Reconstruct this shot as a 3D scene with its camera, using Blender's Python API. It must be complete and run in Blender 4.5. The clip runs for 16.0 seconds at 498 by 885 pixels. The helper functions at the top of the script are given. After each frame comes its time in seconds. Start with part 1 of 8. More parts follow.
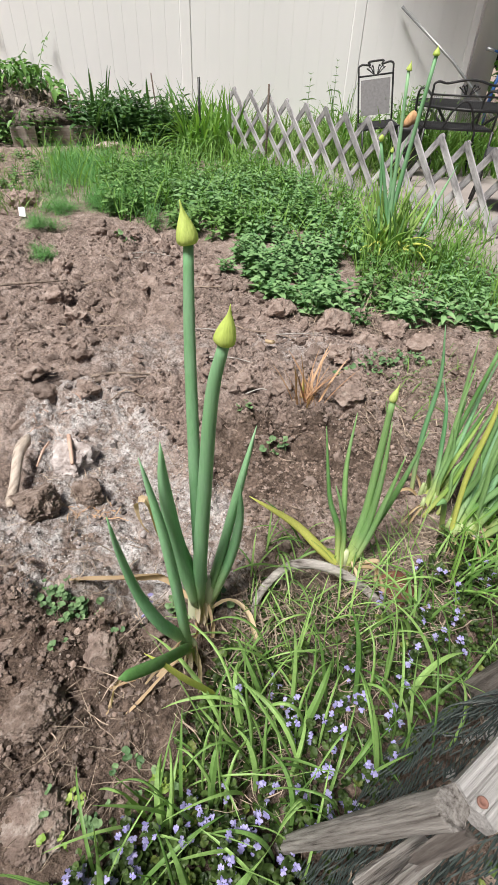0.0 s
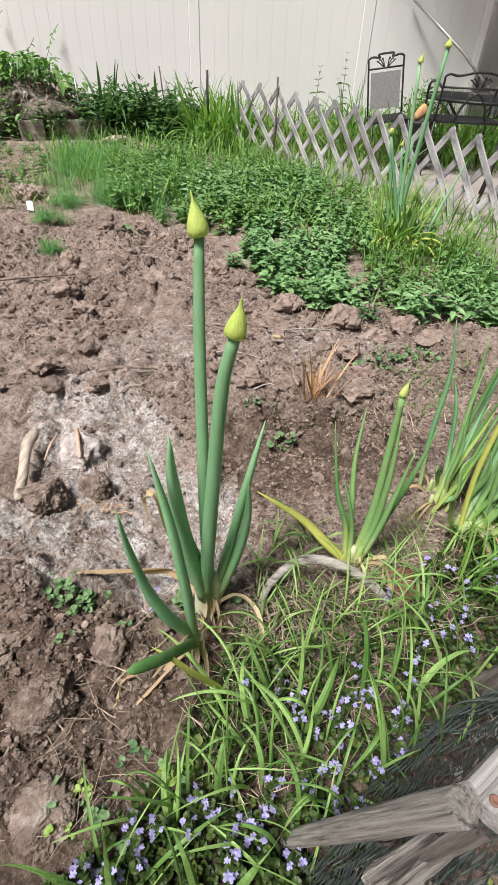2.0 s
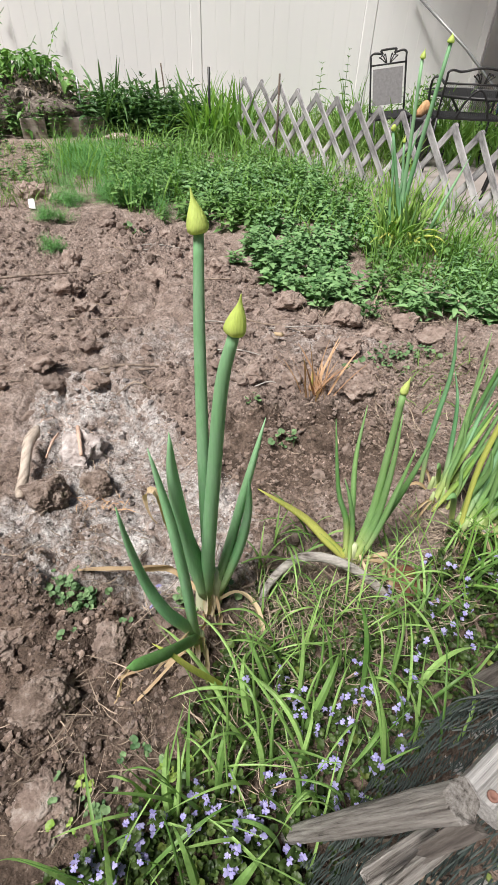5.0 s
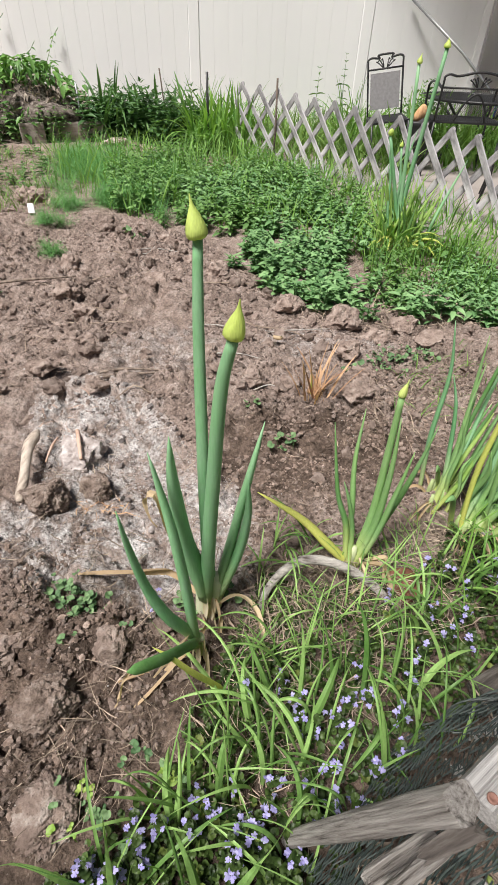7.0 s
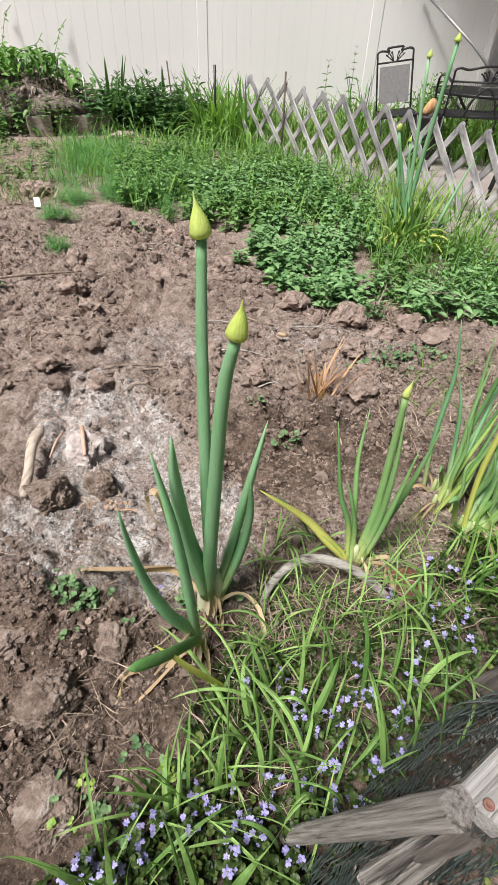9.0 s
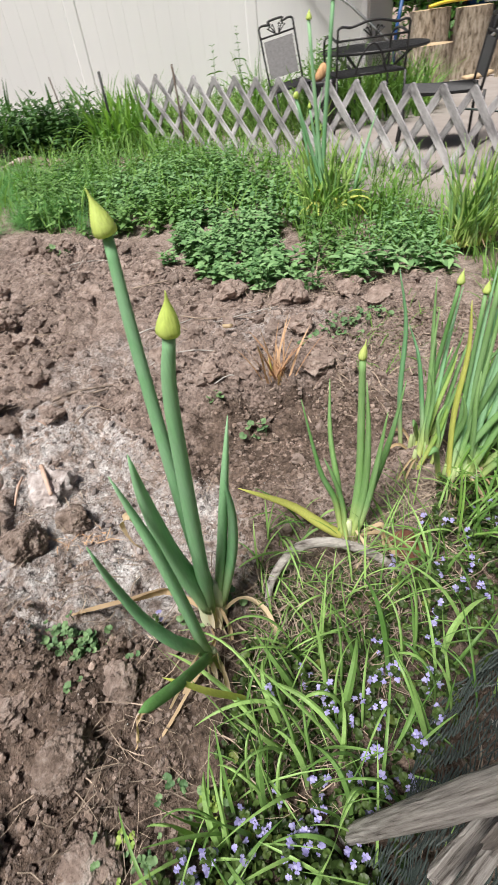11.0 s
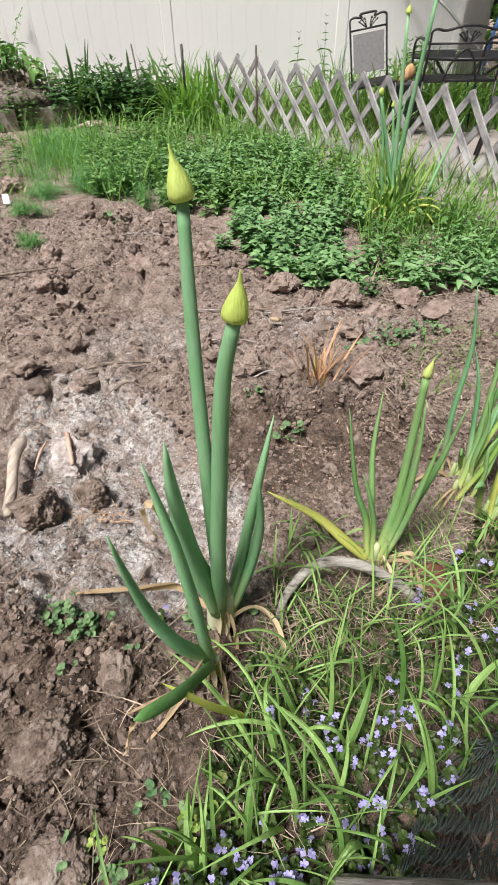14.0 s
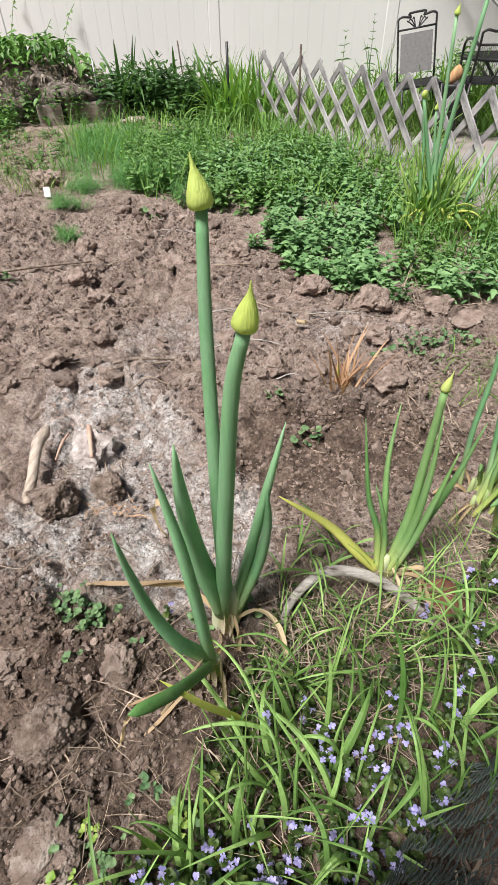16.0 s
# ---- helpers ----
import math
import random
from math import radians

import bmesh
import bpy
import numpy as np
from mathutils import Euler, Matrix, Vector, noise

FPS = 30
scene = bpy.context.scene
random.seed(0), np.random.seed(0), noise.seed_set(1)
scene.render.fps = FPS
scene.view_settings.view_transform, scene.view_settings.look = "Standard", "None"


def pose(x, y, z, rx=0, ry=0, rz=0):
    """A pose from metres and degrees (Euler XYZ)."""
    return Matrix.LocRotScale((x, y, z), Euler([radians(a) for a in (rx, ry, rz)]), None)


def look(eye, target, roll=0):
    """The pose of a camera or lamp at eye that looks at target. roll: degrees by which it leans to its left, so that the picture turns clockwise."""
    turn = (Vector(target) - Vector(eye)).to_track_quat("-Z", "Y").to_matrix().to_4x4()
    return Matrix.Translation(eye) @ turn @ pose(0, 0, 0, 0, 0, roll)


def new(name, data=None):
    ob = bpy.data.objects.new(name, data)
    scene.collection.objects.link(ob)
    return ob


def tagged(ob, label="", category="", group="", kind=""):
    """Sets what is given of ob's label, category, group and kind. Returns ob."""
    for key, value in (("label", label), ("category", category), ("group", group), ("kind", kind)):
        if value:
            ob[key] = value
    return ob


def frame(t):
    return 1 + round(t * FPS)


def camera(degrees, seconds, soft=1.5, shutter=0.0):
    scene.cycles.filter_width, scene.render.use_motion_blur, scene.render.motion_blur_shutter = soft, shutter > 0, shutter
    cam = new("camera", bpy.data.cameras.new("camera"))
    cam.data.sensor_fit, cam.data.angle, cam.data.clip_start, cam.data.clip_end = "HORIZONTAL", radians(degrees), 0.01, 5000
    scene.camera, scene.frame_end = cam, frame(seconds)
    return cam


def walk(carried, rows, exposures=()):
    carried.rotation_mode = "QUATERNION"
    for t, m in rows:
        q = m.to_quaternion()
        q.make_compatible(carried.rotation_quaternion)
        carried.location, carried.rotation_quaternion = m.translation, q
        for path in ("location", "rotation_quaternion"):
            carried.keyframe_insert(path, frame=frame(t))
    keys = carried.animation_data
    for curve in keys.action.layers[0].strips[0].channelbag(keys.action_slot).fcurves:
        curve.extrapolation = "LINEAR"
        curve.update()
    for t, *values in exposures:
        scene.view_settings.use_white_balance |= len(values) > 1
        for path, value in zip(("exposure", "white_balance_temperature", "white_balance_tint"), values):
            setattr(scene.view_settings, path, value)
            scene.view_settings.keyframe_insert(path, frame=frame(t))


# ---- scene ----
cam = camera(55.0, 16.0, 1.5, 0.2)
PATH = [
    (0, (0.112, -0.483, 0.833), (0.017, 1.059, -0.437), 2.7),
    (0.5, (0.116, -0.486, 0.832), (0.02, 1.054, -0.44), 2.6),
    (1, (0.112, -0.484, 0.835), (0.01, 1.052, -0.442), 2.5),
    (1.5, (0.11, -0.484, 0.828), (0.0, 1.048, -0.453), 2.5),
    (2, (0.107, -0.482, 0.829), (-0.009, 1.047, -0.455), 2.6),
    (2.5, (0.102, -0.484, 0.831), (-0.014, 1.041, -0.457), 2.7),
    (3, (0.106, -0.483, 0.83), (-0.014, 1.04, -0.46), 2.6),
    (3.5, (0.11, -0.484, 0.829), (-0.017, 1.04, -0.459), 2.5),
    (4, (0.11, -0.481, 0.829), (-0.022, 1.041, -0.462), 2.3),
    (6.5, (0.11, -0.486, 0.827), (-0.001, 1.042, -0.459), 2.5),
    (7, (0.11, -0.484, 0.831), (-0.013, 1.047, -0.451), 2.2),
    (7.5, (0.111, -0.487, 0.839), (-0.022, 1.044, -0.441), 2.2),
    (8, (0.105, -0.486, 0.839), (-0.034, 1.045, -0.44), 2.4),
    (8.5, (0.107, -0.486, 0.839), (-0.033, 1.036, -0.451), 2.4),
    (8.7, (0.112, -0.482, 0.837), (-0.029, 1.035, -0.458), 2.4),
    (9.7, (0.113, -0.478, 0.834), (-0.028, 1.036, -0.465), 1.6),
    (10.8, (0.12, -0.46, 0.815), (0.033, 1.041, -0.504), -5.4),
    (11, (0.124, -0.448, 0.808), (0.089, 1.059, -0.507), -8.3),
    (11.5, (0.147, -0.425, 0.788), (0.304, 1.082, -0.517), -14.1),
    (12, (0.149, -0.413, 0.779), (0.458, 1.071, -0.525), -16.3),
    (12.5, (0.156, -0.407, 0.781), (0.507, 1.064, -0.527), -16.0),
    (13, (0.15, -0.406, 0.77), (0.436, 1.081, -0.537), -12.3),
    (13.5, (0.114, -0.407, 0.787), (0.181, 1.102, -0.523), -5.6),
    (14, (0.092, -0.403, 0.785), (-0.025, 1.087, -0.544), -1.3),
    (14.5, (0.094, -0.4, 0.786), (-0.089, 1.072, -0.556), -0.7),
    (15, (0.098, -0.404, 0.793), (-0.109, 1.065, -0.548), -0.8),
    (15.5, (0.107, -0.403, 0.794), (-0.113, 1.071, -0.54), -0.9),
    (16, (0.111, -0.397, 0.794), (-0.111, 1.077, -0.54), -0.8),
]
walk(cam, [(t, look(eye, target, roll)) for t, eye, target, roll in PATH])

# ---- daylight: bright, thinly overcast ----
SUN_EL, SUN_AZ = 64.0, 222.0
world = bpy.data.worlds.new("sky")
scene.world = world
world.use_nodes = True
_wn = world.node_tree.nodes
_sky = _wn.new("ShaderNodeTexSky")
_sky.sky_type = 'NISHITA'
_sky.sun_disc = False
_sky.sun_elevation = radians(SUN_EL)
_sky.sun_rotation = radians(SUN_AZ)
_sky.air_density, _sky.dust_density, _sky.ozone_density = 0.8, 6.0, 0.6
world.node_tree.links.new(_sky.outputs[0], _wn["Background"].inputs[0])
_wn["Background"].inputs[1].default_value = 0.035
_sd = bpy.data.lights.new("sun", 'SUN')
_sd.energy, _sd.angle, _sd.color = 5.0, radians(18), (1.0, 0.96, 0.915)
_sun = new("sun", _sd)
_az = radians(SUN_AZ)
_sun.matrix_world = look((0, 0, 8), Vector((0, 0, 8)) - 5 * Vector((math.sin(_az) * math.cos(radians(SUN_EL)), math.cos(_az) * math.cos(radians(SUN_EL)), math.sin(radians(SUN_EL)))))
scene.view_settings.exposure = 0.27

# ---- helpers of this scene ----
rng = np.random.default_rng(7)
R = random.Random(11)


def V3(a):
    return np.asarray(a, float)


class Geo:
    """Collects vertices, faces and material slots for one mesh."""

    def __init__(self):
        self.v, self.f, self.m = [], [], []

    def add(self, v, f, m=0):
        k = len(self.v)
        self.v.extend([tuple(map(float, p)) for p in v])
        self.f.extend([tuple(int(i) + k for i in q) for q in f])
        self.m.extend([m] * len(f))
        return self

    def box(self, c, size, rot=None, m=0, bevel=0.0):
        sx, sy, sz = (s / 2 for s in size)
        b = min(bevel, sx * 0.9, sy * 0.9, sz * 0.9)
        if b <= 0:
            pts = [(x * sx, y * sy, z * sz) for x in (-1, 1) for y in (-1, 1) for z in (-1, 1)]
            fs = [(0, 1, 3, 2), (4, 6, 7, 5), (0, 4, 5, 1), (2, 3, 7, 6), (0, 2, 6, 4), (1, 5, 7, 3)]
        else:
            pts, fs, idx = [], [], {}
            for ix in (-1, 1):
                for iy in (-1, 1):
                    for iz in (-1, 1):
                        for ax in range(3):
                            p = [ix * (sx - b), iy * (sy - b), iz * (sz - b)]
                            p[ax] += (ix, iy, iz)[ax] * b
                            idx[(ix, iy, iz, ax)] = len(pts)
                            pts.append(tuple(p))
            for ax in range(3):
                o = [a for a in range(3) if a != ax]
                for s in (-1, 1):
                    q = []
                    for a, bb in ((-1, -1), (1, -1), (1, 1), (-1, 1)):
                        k = [0, 0, 0]
                        k[ax], k[o[0]], k[o[1]] = s, a, bb
                        q.append(idx[(*k, ax)])
                    fs.append(tuple(q))
                for a in (-1, 1):
                    for bb in (-1, 1):
                        k1, k2 = [0, 0, 0], [0, 0, 0]
                        k1[ax], k2[ax] = -1, 1
                        k1[o[0]] = k2[o[0]] = a
                        k1[o[1]] = k2[o[1]] = bb
                        fs.append((idx[(*k1, o[0])], idx[(*k2, o[0])], idx[(*k2, o[1])], idx[(*k1, o[1])]))
            for ix in (-1, 1):
                for iy in (-1, 1):
                    for iz in (-1, 1):
                        fs.append(tuple(idx[(ix, iy, iz, a)] for a in range(3)))
        M = rot if rot is not None else Matrix.Identity(3)
        return self.add([M @ Vector(p) + Vector(c) for p in pts], fs, m)

    def tube(self, pts, radii, n=8, m=0, flat=1.0, cap=True, side=None, wobble=0.0):
        """A round or flattened tube along pts."""
        pts = [Vector(p) for p in pts]
        if not hasattr(radii, "__len__"):
            radii = [radii] * len(pts)
        k, vs, fs = len(pts), [], []
        ref = Vector(side) if side is not None else None
        for i, p in enumerate(pts):
            t = (pts[min(i + 1, k - 1)] - pts[max(i - 1, 0)]).normalized()
            if ref is None:
                ref = t.cross(Vector((0, 0, 1)) if abs(t.z) < 0.9 else Vector((1, 0, 0)))
            a = (ref - t * ref.dot(t)).normalized()
            ref = a
            b = t.cross(a)
            for j in range(n):
                w = 2 * math.pi * j / n
                r = radii[i] * (1 + wobble * (R.random() - 0.5))
                vs.append(p + a * (math.cos(w) * r) + b * (math.sin(w) * r * flat))
        for i in range(k - 1):
            for j in range(n):
                fs.append((i * n + j, i * n + (j + 1) % n, (i + 1) * n + (j + 1) % n, (i + 1) * n + j))
        if cap:
            fs.append(tuple(range(n - 1, -1, -1)))
            fs.append(tuple((k - 1) * n + j for j in range(n)))
        return self.add(vs, fs, m)

    def lathe(self, prof, n=16, c=(0, 0, 0), m=0, jitter=0.0, M=None):
        """Turns (radius, z) pairs about z."""
        vs, fs = [], []
        for r, z in prof:
            for j in range(n):
                w = 2 * math.pi * j / n
                rr = r * (1 + jitter * (R.random() - 0.5))
                p = Vector((rr * math.cos(w), rr * math.sin(w), z))
                vs.append((M @ p if M is not None else p) + Vector(c))
        for i in range(len(prof) - 1):
            for j in range(n):
                fs.append((i * n + j, i * n + (j + 1) % n, (i + 1) * n + (j + 1) % n, (i + 1) * n + j))
        fs.append(tuple(range(n - 1, -1, -1)))
        fs.append(tuple((len(prof) - 1) * n + j for j in range(n)))
        return self.add(vs, fs, m)

    def strip(self, pts, widths, side, m=0, fold=0.25, twist=0.0):
        """A grass-like blade: two rows of faces with a fold along the middle."""
        pts = [Vector(p) for p in pts]
        k, vs, fs = len(pts), [], []
        side = Vector(side)
        for i, p in enumerate(pts):
            t = (pts[min(i + 1, k - 1)] - pts[max(i - 1, 0)]).normalized()
            s = (side - t * side.dot(t))
            s = s.normalized() if s.length > 1e-6 else t.orthogonal().normalized()
            if twist:
                s = Matrix.Rotation(twist * i / (k - 1), 3, t) @ s
            u = s.cross(t)
            w = widths[i] / 2
            vs += [p - s * w + u * (w * fold), p - u * (w * fold * 0.4), p + s * w + u * (w * fold)]
        for i in range(k - 1):
            a = 3 * i
            fs += [(a, a + 1, a + 4, a + 3), (a + 1, a + 2, a + 5, a + 4)]
        return self.add(vs, fs, m)

    def ob(self, name, mats, parent=None, label="", smooth=True):
        me = bpy.data.meshes.new(name)
        me.from_pydata(self.v, [], self.f)
        for mt in (mats if isinstance(mats, (list, tuple)) else [mats]):
            me.materials.append(mt)
        me.polygons.foreach_set("material_index", self.m)
        me.polygons.foreach_set("use_smooth", [smooth] * len(self.f))
        me.update()
        o = new(name, me)
        if parent is not None:
            o.parent = parent
            o.matrix_parent_inverse = parent.matrix_basis.inverted()
        if label:
            tagged(o, label)
        return o


def part(name, geo, material, parent, label="", smooth=True):
    return geo.ob(name, material, parent, label, smooth)


def thing(name, at, label, category, group="", kind=""):
    e = new(name)
    e.empty_display_size = 0.05
    e.matrix_basis = Matrix.Translation(at)
    return tagged(e, label, category, group, kind)


def raw_mesh(name, vs, fs, material, label="", category="", smooth=True, kind="stuff", slots=None):
    me = bpy.data.meshes.new(name)
    q = fs.shape[1]
    me.vertices.add(len(vs))
    me.vertices.foreach_set("co", np.ascontiguousarray(vs, np.float32).ravel())
    me.loops.add(fs.size)
    me.loops.foreach_set("vertex_index", np.ascontiguousarray(fs, np.int32).ravel())
    me.polygons.add(len(fs))
    me.polygons.foreach_set("loop_start", np.arange(len(fs), dtype=np.int32) * q)
    me.polygons.foreach_set("loop_total", np.full(len(fs), q, np.int32))
    me.polygons.foreach_set("use_smooth", np.full(len(fs), smooth))
    for mt in (material if isinstance(material, (list, tuple)) else [material]):
        me.materials.append(mt)
    if slots is not None:
        me.polygons.foreach_set("material_index", np.ascontiguousarray(slots, np.int32))
    me.update(calc_edges=True)
    me.validate()
    return tagged(new(name, me), label, category, "", kind)


def curve(a, b, c, n=7, d=None):
    """Points on a Bezier through three or four control points."""
    a, b, c = V3(a), V3(b), V3(c)
    out = []
    for t in np.linspace(0, 1, n):
        if d is None:
            out.append((1 - t) ** 2 * a + 2 * t * (1 - t) * b + t * t * c)
        else:
            out.append((1 - t) ** 3 * a + 3 * t * (1 - t) ** 2 * b + 3 * t * t * (1 - t) * c + t ** 3 * V3(d))
    return out


def smooth_path(keys, n=12):
    """A Catmull-Rom curve through the key points."""
    P = [V3(p) for p in keys]
    P = [2 * P[0] - P[1]] + P + [2 * P[-1] - P[-2]]
    seg, out = len(P) - 3, []
    for u in np.linspace(0, seg - 1e-6, n):
        i, t = int(u), u - int(u)
        a, b, c, d = P[i:i + 4]
        out.append(0.5 * (2 * b + (c - a) * t + (2 * a - 5 * b + 4 * c - d) * t * t + (3 * b - a - 3 * c + d) * t ** 3))
    return out


def inside(poly, x, y):
    x, y = np.asarray(x, float), np.asarray(y, float)
    r = np.zeros(x.shape, bool)
    for (x0, y0), (x1, y1) in zip(poly, poly[1:] + poly[:1]):
        c = (y0 > y) != (y1 > y)
        r ^= c & (x < (x1 - x0) * (y - y0) / ((y1 - y0) or 1e-9) + x0)
    return r


def scatter(poly, n, gen=None):
    g = gen or rng
    xs, ys = [p[0] for p in poly], [p[1] for p in poly]
    out = np.zeros((0, 2))
    while len(out) < n:
        p = np.c_[g.uniform(min(xs), max(xs), n), g.uniform(min(ys), max(ys), n)]
        out = np.r_[out, p[inside(poly, p[:, 0], p[:, 1])]]
    return out[:n]


def vnoise(x, y, seed=0):
    """Smooth value noise in 0..1 on arrays."""
    xi, yi = np.floor(x).astype(np.int64), np.floor(y).astype(np.int64)
    fx, fy = x - xi, y - yi
    fx, fy = fx * fx * (3 - 2 * fx), fy * fy * (3 - 2 * fy)

    def h(a, b):
        n = (a * 374761393 + b * 668265263 + seed * 974634777) & 0x7FFFFFFF
        n = ((n ^ (n >> 13)) * 1274126177) & 0x7FFFFFFF
        return ((n ^ (n >> 16)) & 0xFFFF) / 65535.0

    return (h(xi, yi) * (1 - fx) + h(xi + 1, yi) * fx) * (1 - fy) + (h(xi, yi + 1) * (1 - fx) + h(xi + 1, yi + 1) * fx) * fy


def cells(x, y, seed=0):
    """Distances to the nearest and second nearest of scattered points, one in each unit square."""
    xi, yi = np.floor(x).astype(np.int64), np.floor(y).astype(np.int64)
    d1, d2 = np.full(x.shape, 9.0), np.full(x.shape, 9.0)
    for dx in (-1, 0, 1):
        for dy in (-1, 0, 1):
            a, b = xi + dx, yi + dy
            n = (a * 73856093 ^ b * 19349663 ^ seed * 83492791) & 0x7FFFFFFF
            n = ((n ^ (n >> 13)) * 1274126177) & 0x7FFFFFFF
            px, py = a + (n & 0xFFF) / 4096.0, b + ((n >> 12) & 0xFFF) / 4096.0
            d = np.hypot(x - px, y - py)
            d2 = np.minimum(d2, np.maximum(d, d1))
            d1 = np.minimum(d1, d)
    return d1, d2


# The planted strip beside the wire fence, and the weedy bed in front of the lattice.
GRASS_ZONE = [(-0.35, -0.75), (-0.16, -0.37), (0.01, -0.22), (0.04, -0.04), (0.07, 0.1), (0.26, 0.2), (0.5, 0.33), (0.66, 0.45), (0.88, 0.66), (1.05, 0.85), (1.05, 1.15), (1.35, 1.25), (2.0, 0.9), (0.9, 0.16), (0.56, -0.06), (0.38, -0.18), (0.25, -0.34), (0.15, -0.75)]
WEED_ZONE = [(-1.83, 2.62), (-1.33, 2.42), (-0.82, 2.42), (-0.26, 2.05), (0.02, 1.52), (0.34, 1.41), (0.73, 1.43), (0.95, 1.3), (1.3, 1.3), (0.96, 1.98), (0.2, 3.5), (-0.6, 4.6), (-0.9, 5.8), (-3.6, 6.1), (-3.6, 3.3)]


def ground_z(x, y):
    x, y = np.asarray(x, float), np.asarray(y, float)
    near = np.clip((4.5 - y) / 2.5, 0, 1) * np.clip((3.2 - np.abs(x)) / 1.2, 0, 1)
    z = 0.034 * (vnoise(x / 0.42, y / 0.42, 1) - 0.5) + 0.026 * (vnoise(x / 0.17, y / 0.17, 2) - 0.5)
    wx = x + 0.06 * (vnoise(x / 0.07, y / 0.07, 7) - 0.5) + 0.02 * (vnoise(x / 0.02, y / 0.02, 17) - 0.5)
    wy = y + 0.06 * (vnoise(x / 0.07, y / 0.07, 8) - 0.5) + 0.02 * (vnoise(x / 0.02, y / 0.02, 18) - 0.5)
    d1, d2 = cells(wx / 0.15, wy / 0.15, 3)
    e1, e2 = cells(wx / 0.062, wy / 0.062, 4)
    k1, k2 = cells(wx / 0.024, wy / 0.024, 14)
    patch = np.clip(3.4 * vnoise(x / 0.34, y / 0.34, 9) - 1.15, 0, 1)
    small = np.clip(3.6 * vnoise(x / 0.27, y / 0.27, 19) - 1.35, 0, 1)
    loose = np.clip(4.0 * vnoise(x / 0.2, y / 0.2, 29) - 2.0, 0, 1)
    # Crusted clods with flat tops, smaller broken plates, loose crumbs; smooth crust between.
    soil = 0.046 * patch * np.clip((d2 - d1) * 4.5, 0, 1) ** 0.8 * (1 - 0.7 * d1)
    soil = soil + 0.022 * (0.22 + 0.78 * small) * np.clip((e2 - e1) * 3.6, 0, 1) * (1 - 0.5 * e1)
    soil = soil + 0.011 * (0.3 + 0.7 * loose) * np.clip((k2 - k1) * 3, 0, 1)
    soil = soil + 0.009 * (vnoise(x / 0.03, y / 0.03, 5) - 0.5) + 0.0055 * (vnoise(x / 0.011, y / 0.011, 6) - 0.5)
    soil = soil - 0.014 * np.clip(1 - np.abs(vnoise(wx / 0.19, wy / 0.19, 39) - 0.5) / 0.035, 0, 1) ** 2 * (1 - loose)
    g = np.where(inside(GRASS_ZONE, x, y), 0.6, np.where(inside(WEED_ZONE, x, y), 0.35, 1.0))
    fade = np.clip((y + 0.95) / 0.3, 0, 1) * np.clip((3.1 - y) / 0.5, 0, 1) * np.clip((x + 2.1) / 0.35, 0, 1) * np.clip((1.25 - x) / 0.3, 0, 1)
    z = z + soil * g * fade - 0.022
    rise = 0.012 * np.clip(y - 1.5, 0, 4)
    near = near * np.clip((x + 3.4) / 0.8, 0, 1)
    return z * near + rise * np.clip((9 - y) / 3, 0, 1)


def gz(x, y):
    return float(ground_z(np.array([x]), np.array([y]))[0])

# ---- materials ----
def nodes(name):
    m = bpy.data.materials.new(name)
    m.use_nodes = True
    nt = m.node_tree
    return m, nt, nt.nodes["Principled BSDF"], nt.nodes["Material Output"]


def link(nt, a, b):
    nt.links.new(a, b)


def noise_node(nt, scale, detail=4.0, rough=0.6, coords="Object", stretch=None):
    tc = nt.nodes.new("ShaderNodeTexCoord")
    n = nt.nodes.new("ShaderNodeTexNoise")
    n.inputs["Scale"].default_value, n.inputs["Detail"].default_value, n.inputs["Roughness"].default_value = scale, detail, rough
    if stretch is not None:
        mp = nt.nodes.new("ShaderNodeMapping")
        mp.inputs["Scale"].default_value = stretch
        link(nt, tc.outputs[coords], mp.inputs[0])
        link(nt, mp.outputs[0], n.inputs["Vector"])
    else:
        link(nt, tc.outputs[coords], n.inputs["Vector"])
    return n


def ramp(nt, src, stops):
    r = nt.nodes.new("ShaderNodeValToRGB")
    while len(r.color_ramp.elements) < len(stops):
        r.color_ramp.elements.new(0.5)
    for e, (p, c) in zip(r.color_ramp.elements, stops):
        e.position, e.color = p, (*c, 1.0) if len(c) == 3 else c
    link(nt, src, r.inputs[0])
    return r


def mixc(nt, fac, a, b, mode="MIX"):
    x = nt.nodes.new("ShaderNodeMix")
    x.data_type, x.blend_type = "RGBA", mode
    for sock, val in ((x.inputs["Factor"], fac), (x.inputs["A"], a), (x.inputs["B"], b)):
        if hasattr(val, "is_output"):
            link(nt, val, sock)
        else:
            sock.default_value = (*val, 1.0) if hasattr(val, "__len__") else val
    return x.outputs["Result"]


def math_node(nt, op, a, b):
    x = nt.nodes.new("ShaderNodeMath")
    x.operation = op
    for sock, val in ((x.inputs[0], a), (x.inputs[1], b)):
        if hasattr(val, "is_output"):
            link(nt, val, sock)
        else:
            sock.default_value = val
    return x.outputs[0]


def bump(nt, bsdf, src, strength, dist=0.01):
    b = nt.nodes.new("ShaderNodeBump")
    b.inputs["Strength"].default_value, b.inputs["Distance"].default_value = strength, dist
    link(nt, src, b.inputs["Height"])
    link(nt, b.outputs[0], bsdf.inputs["Normal"])


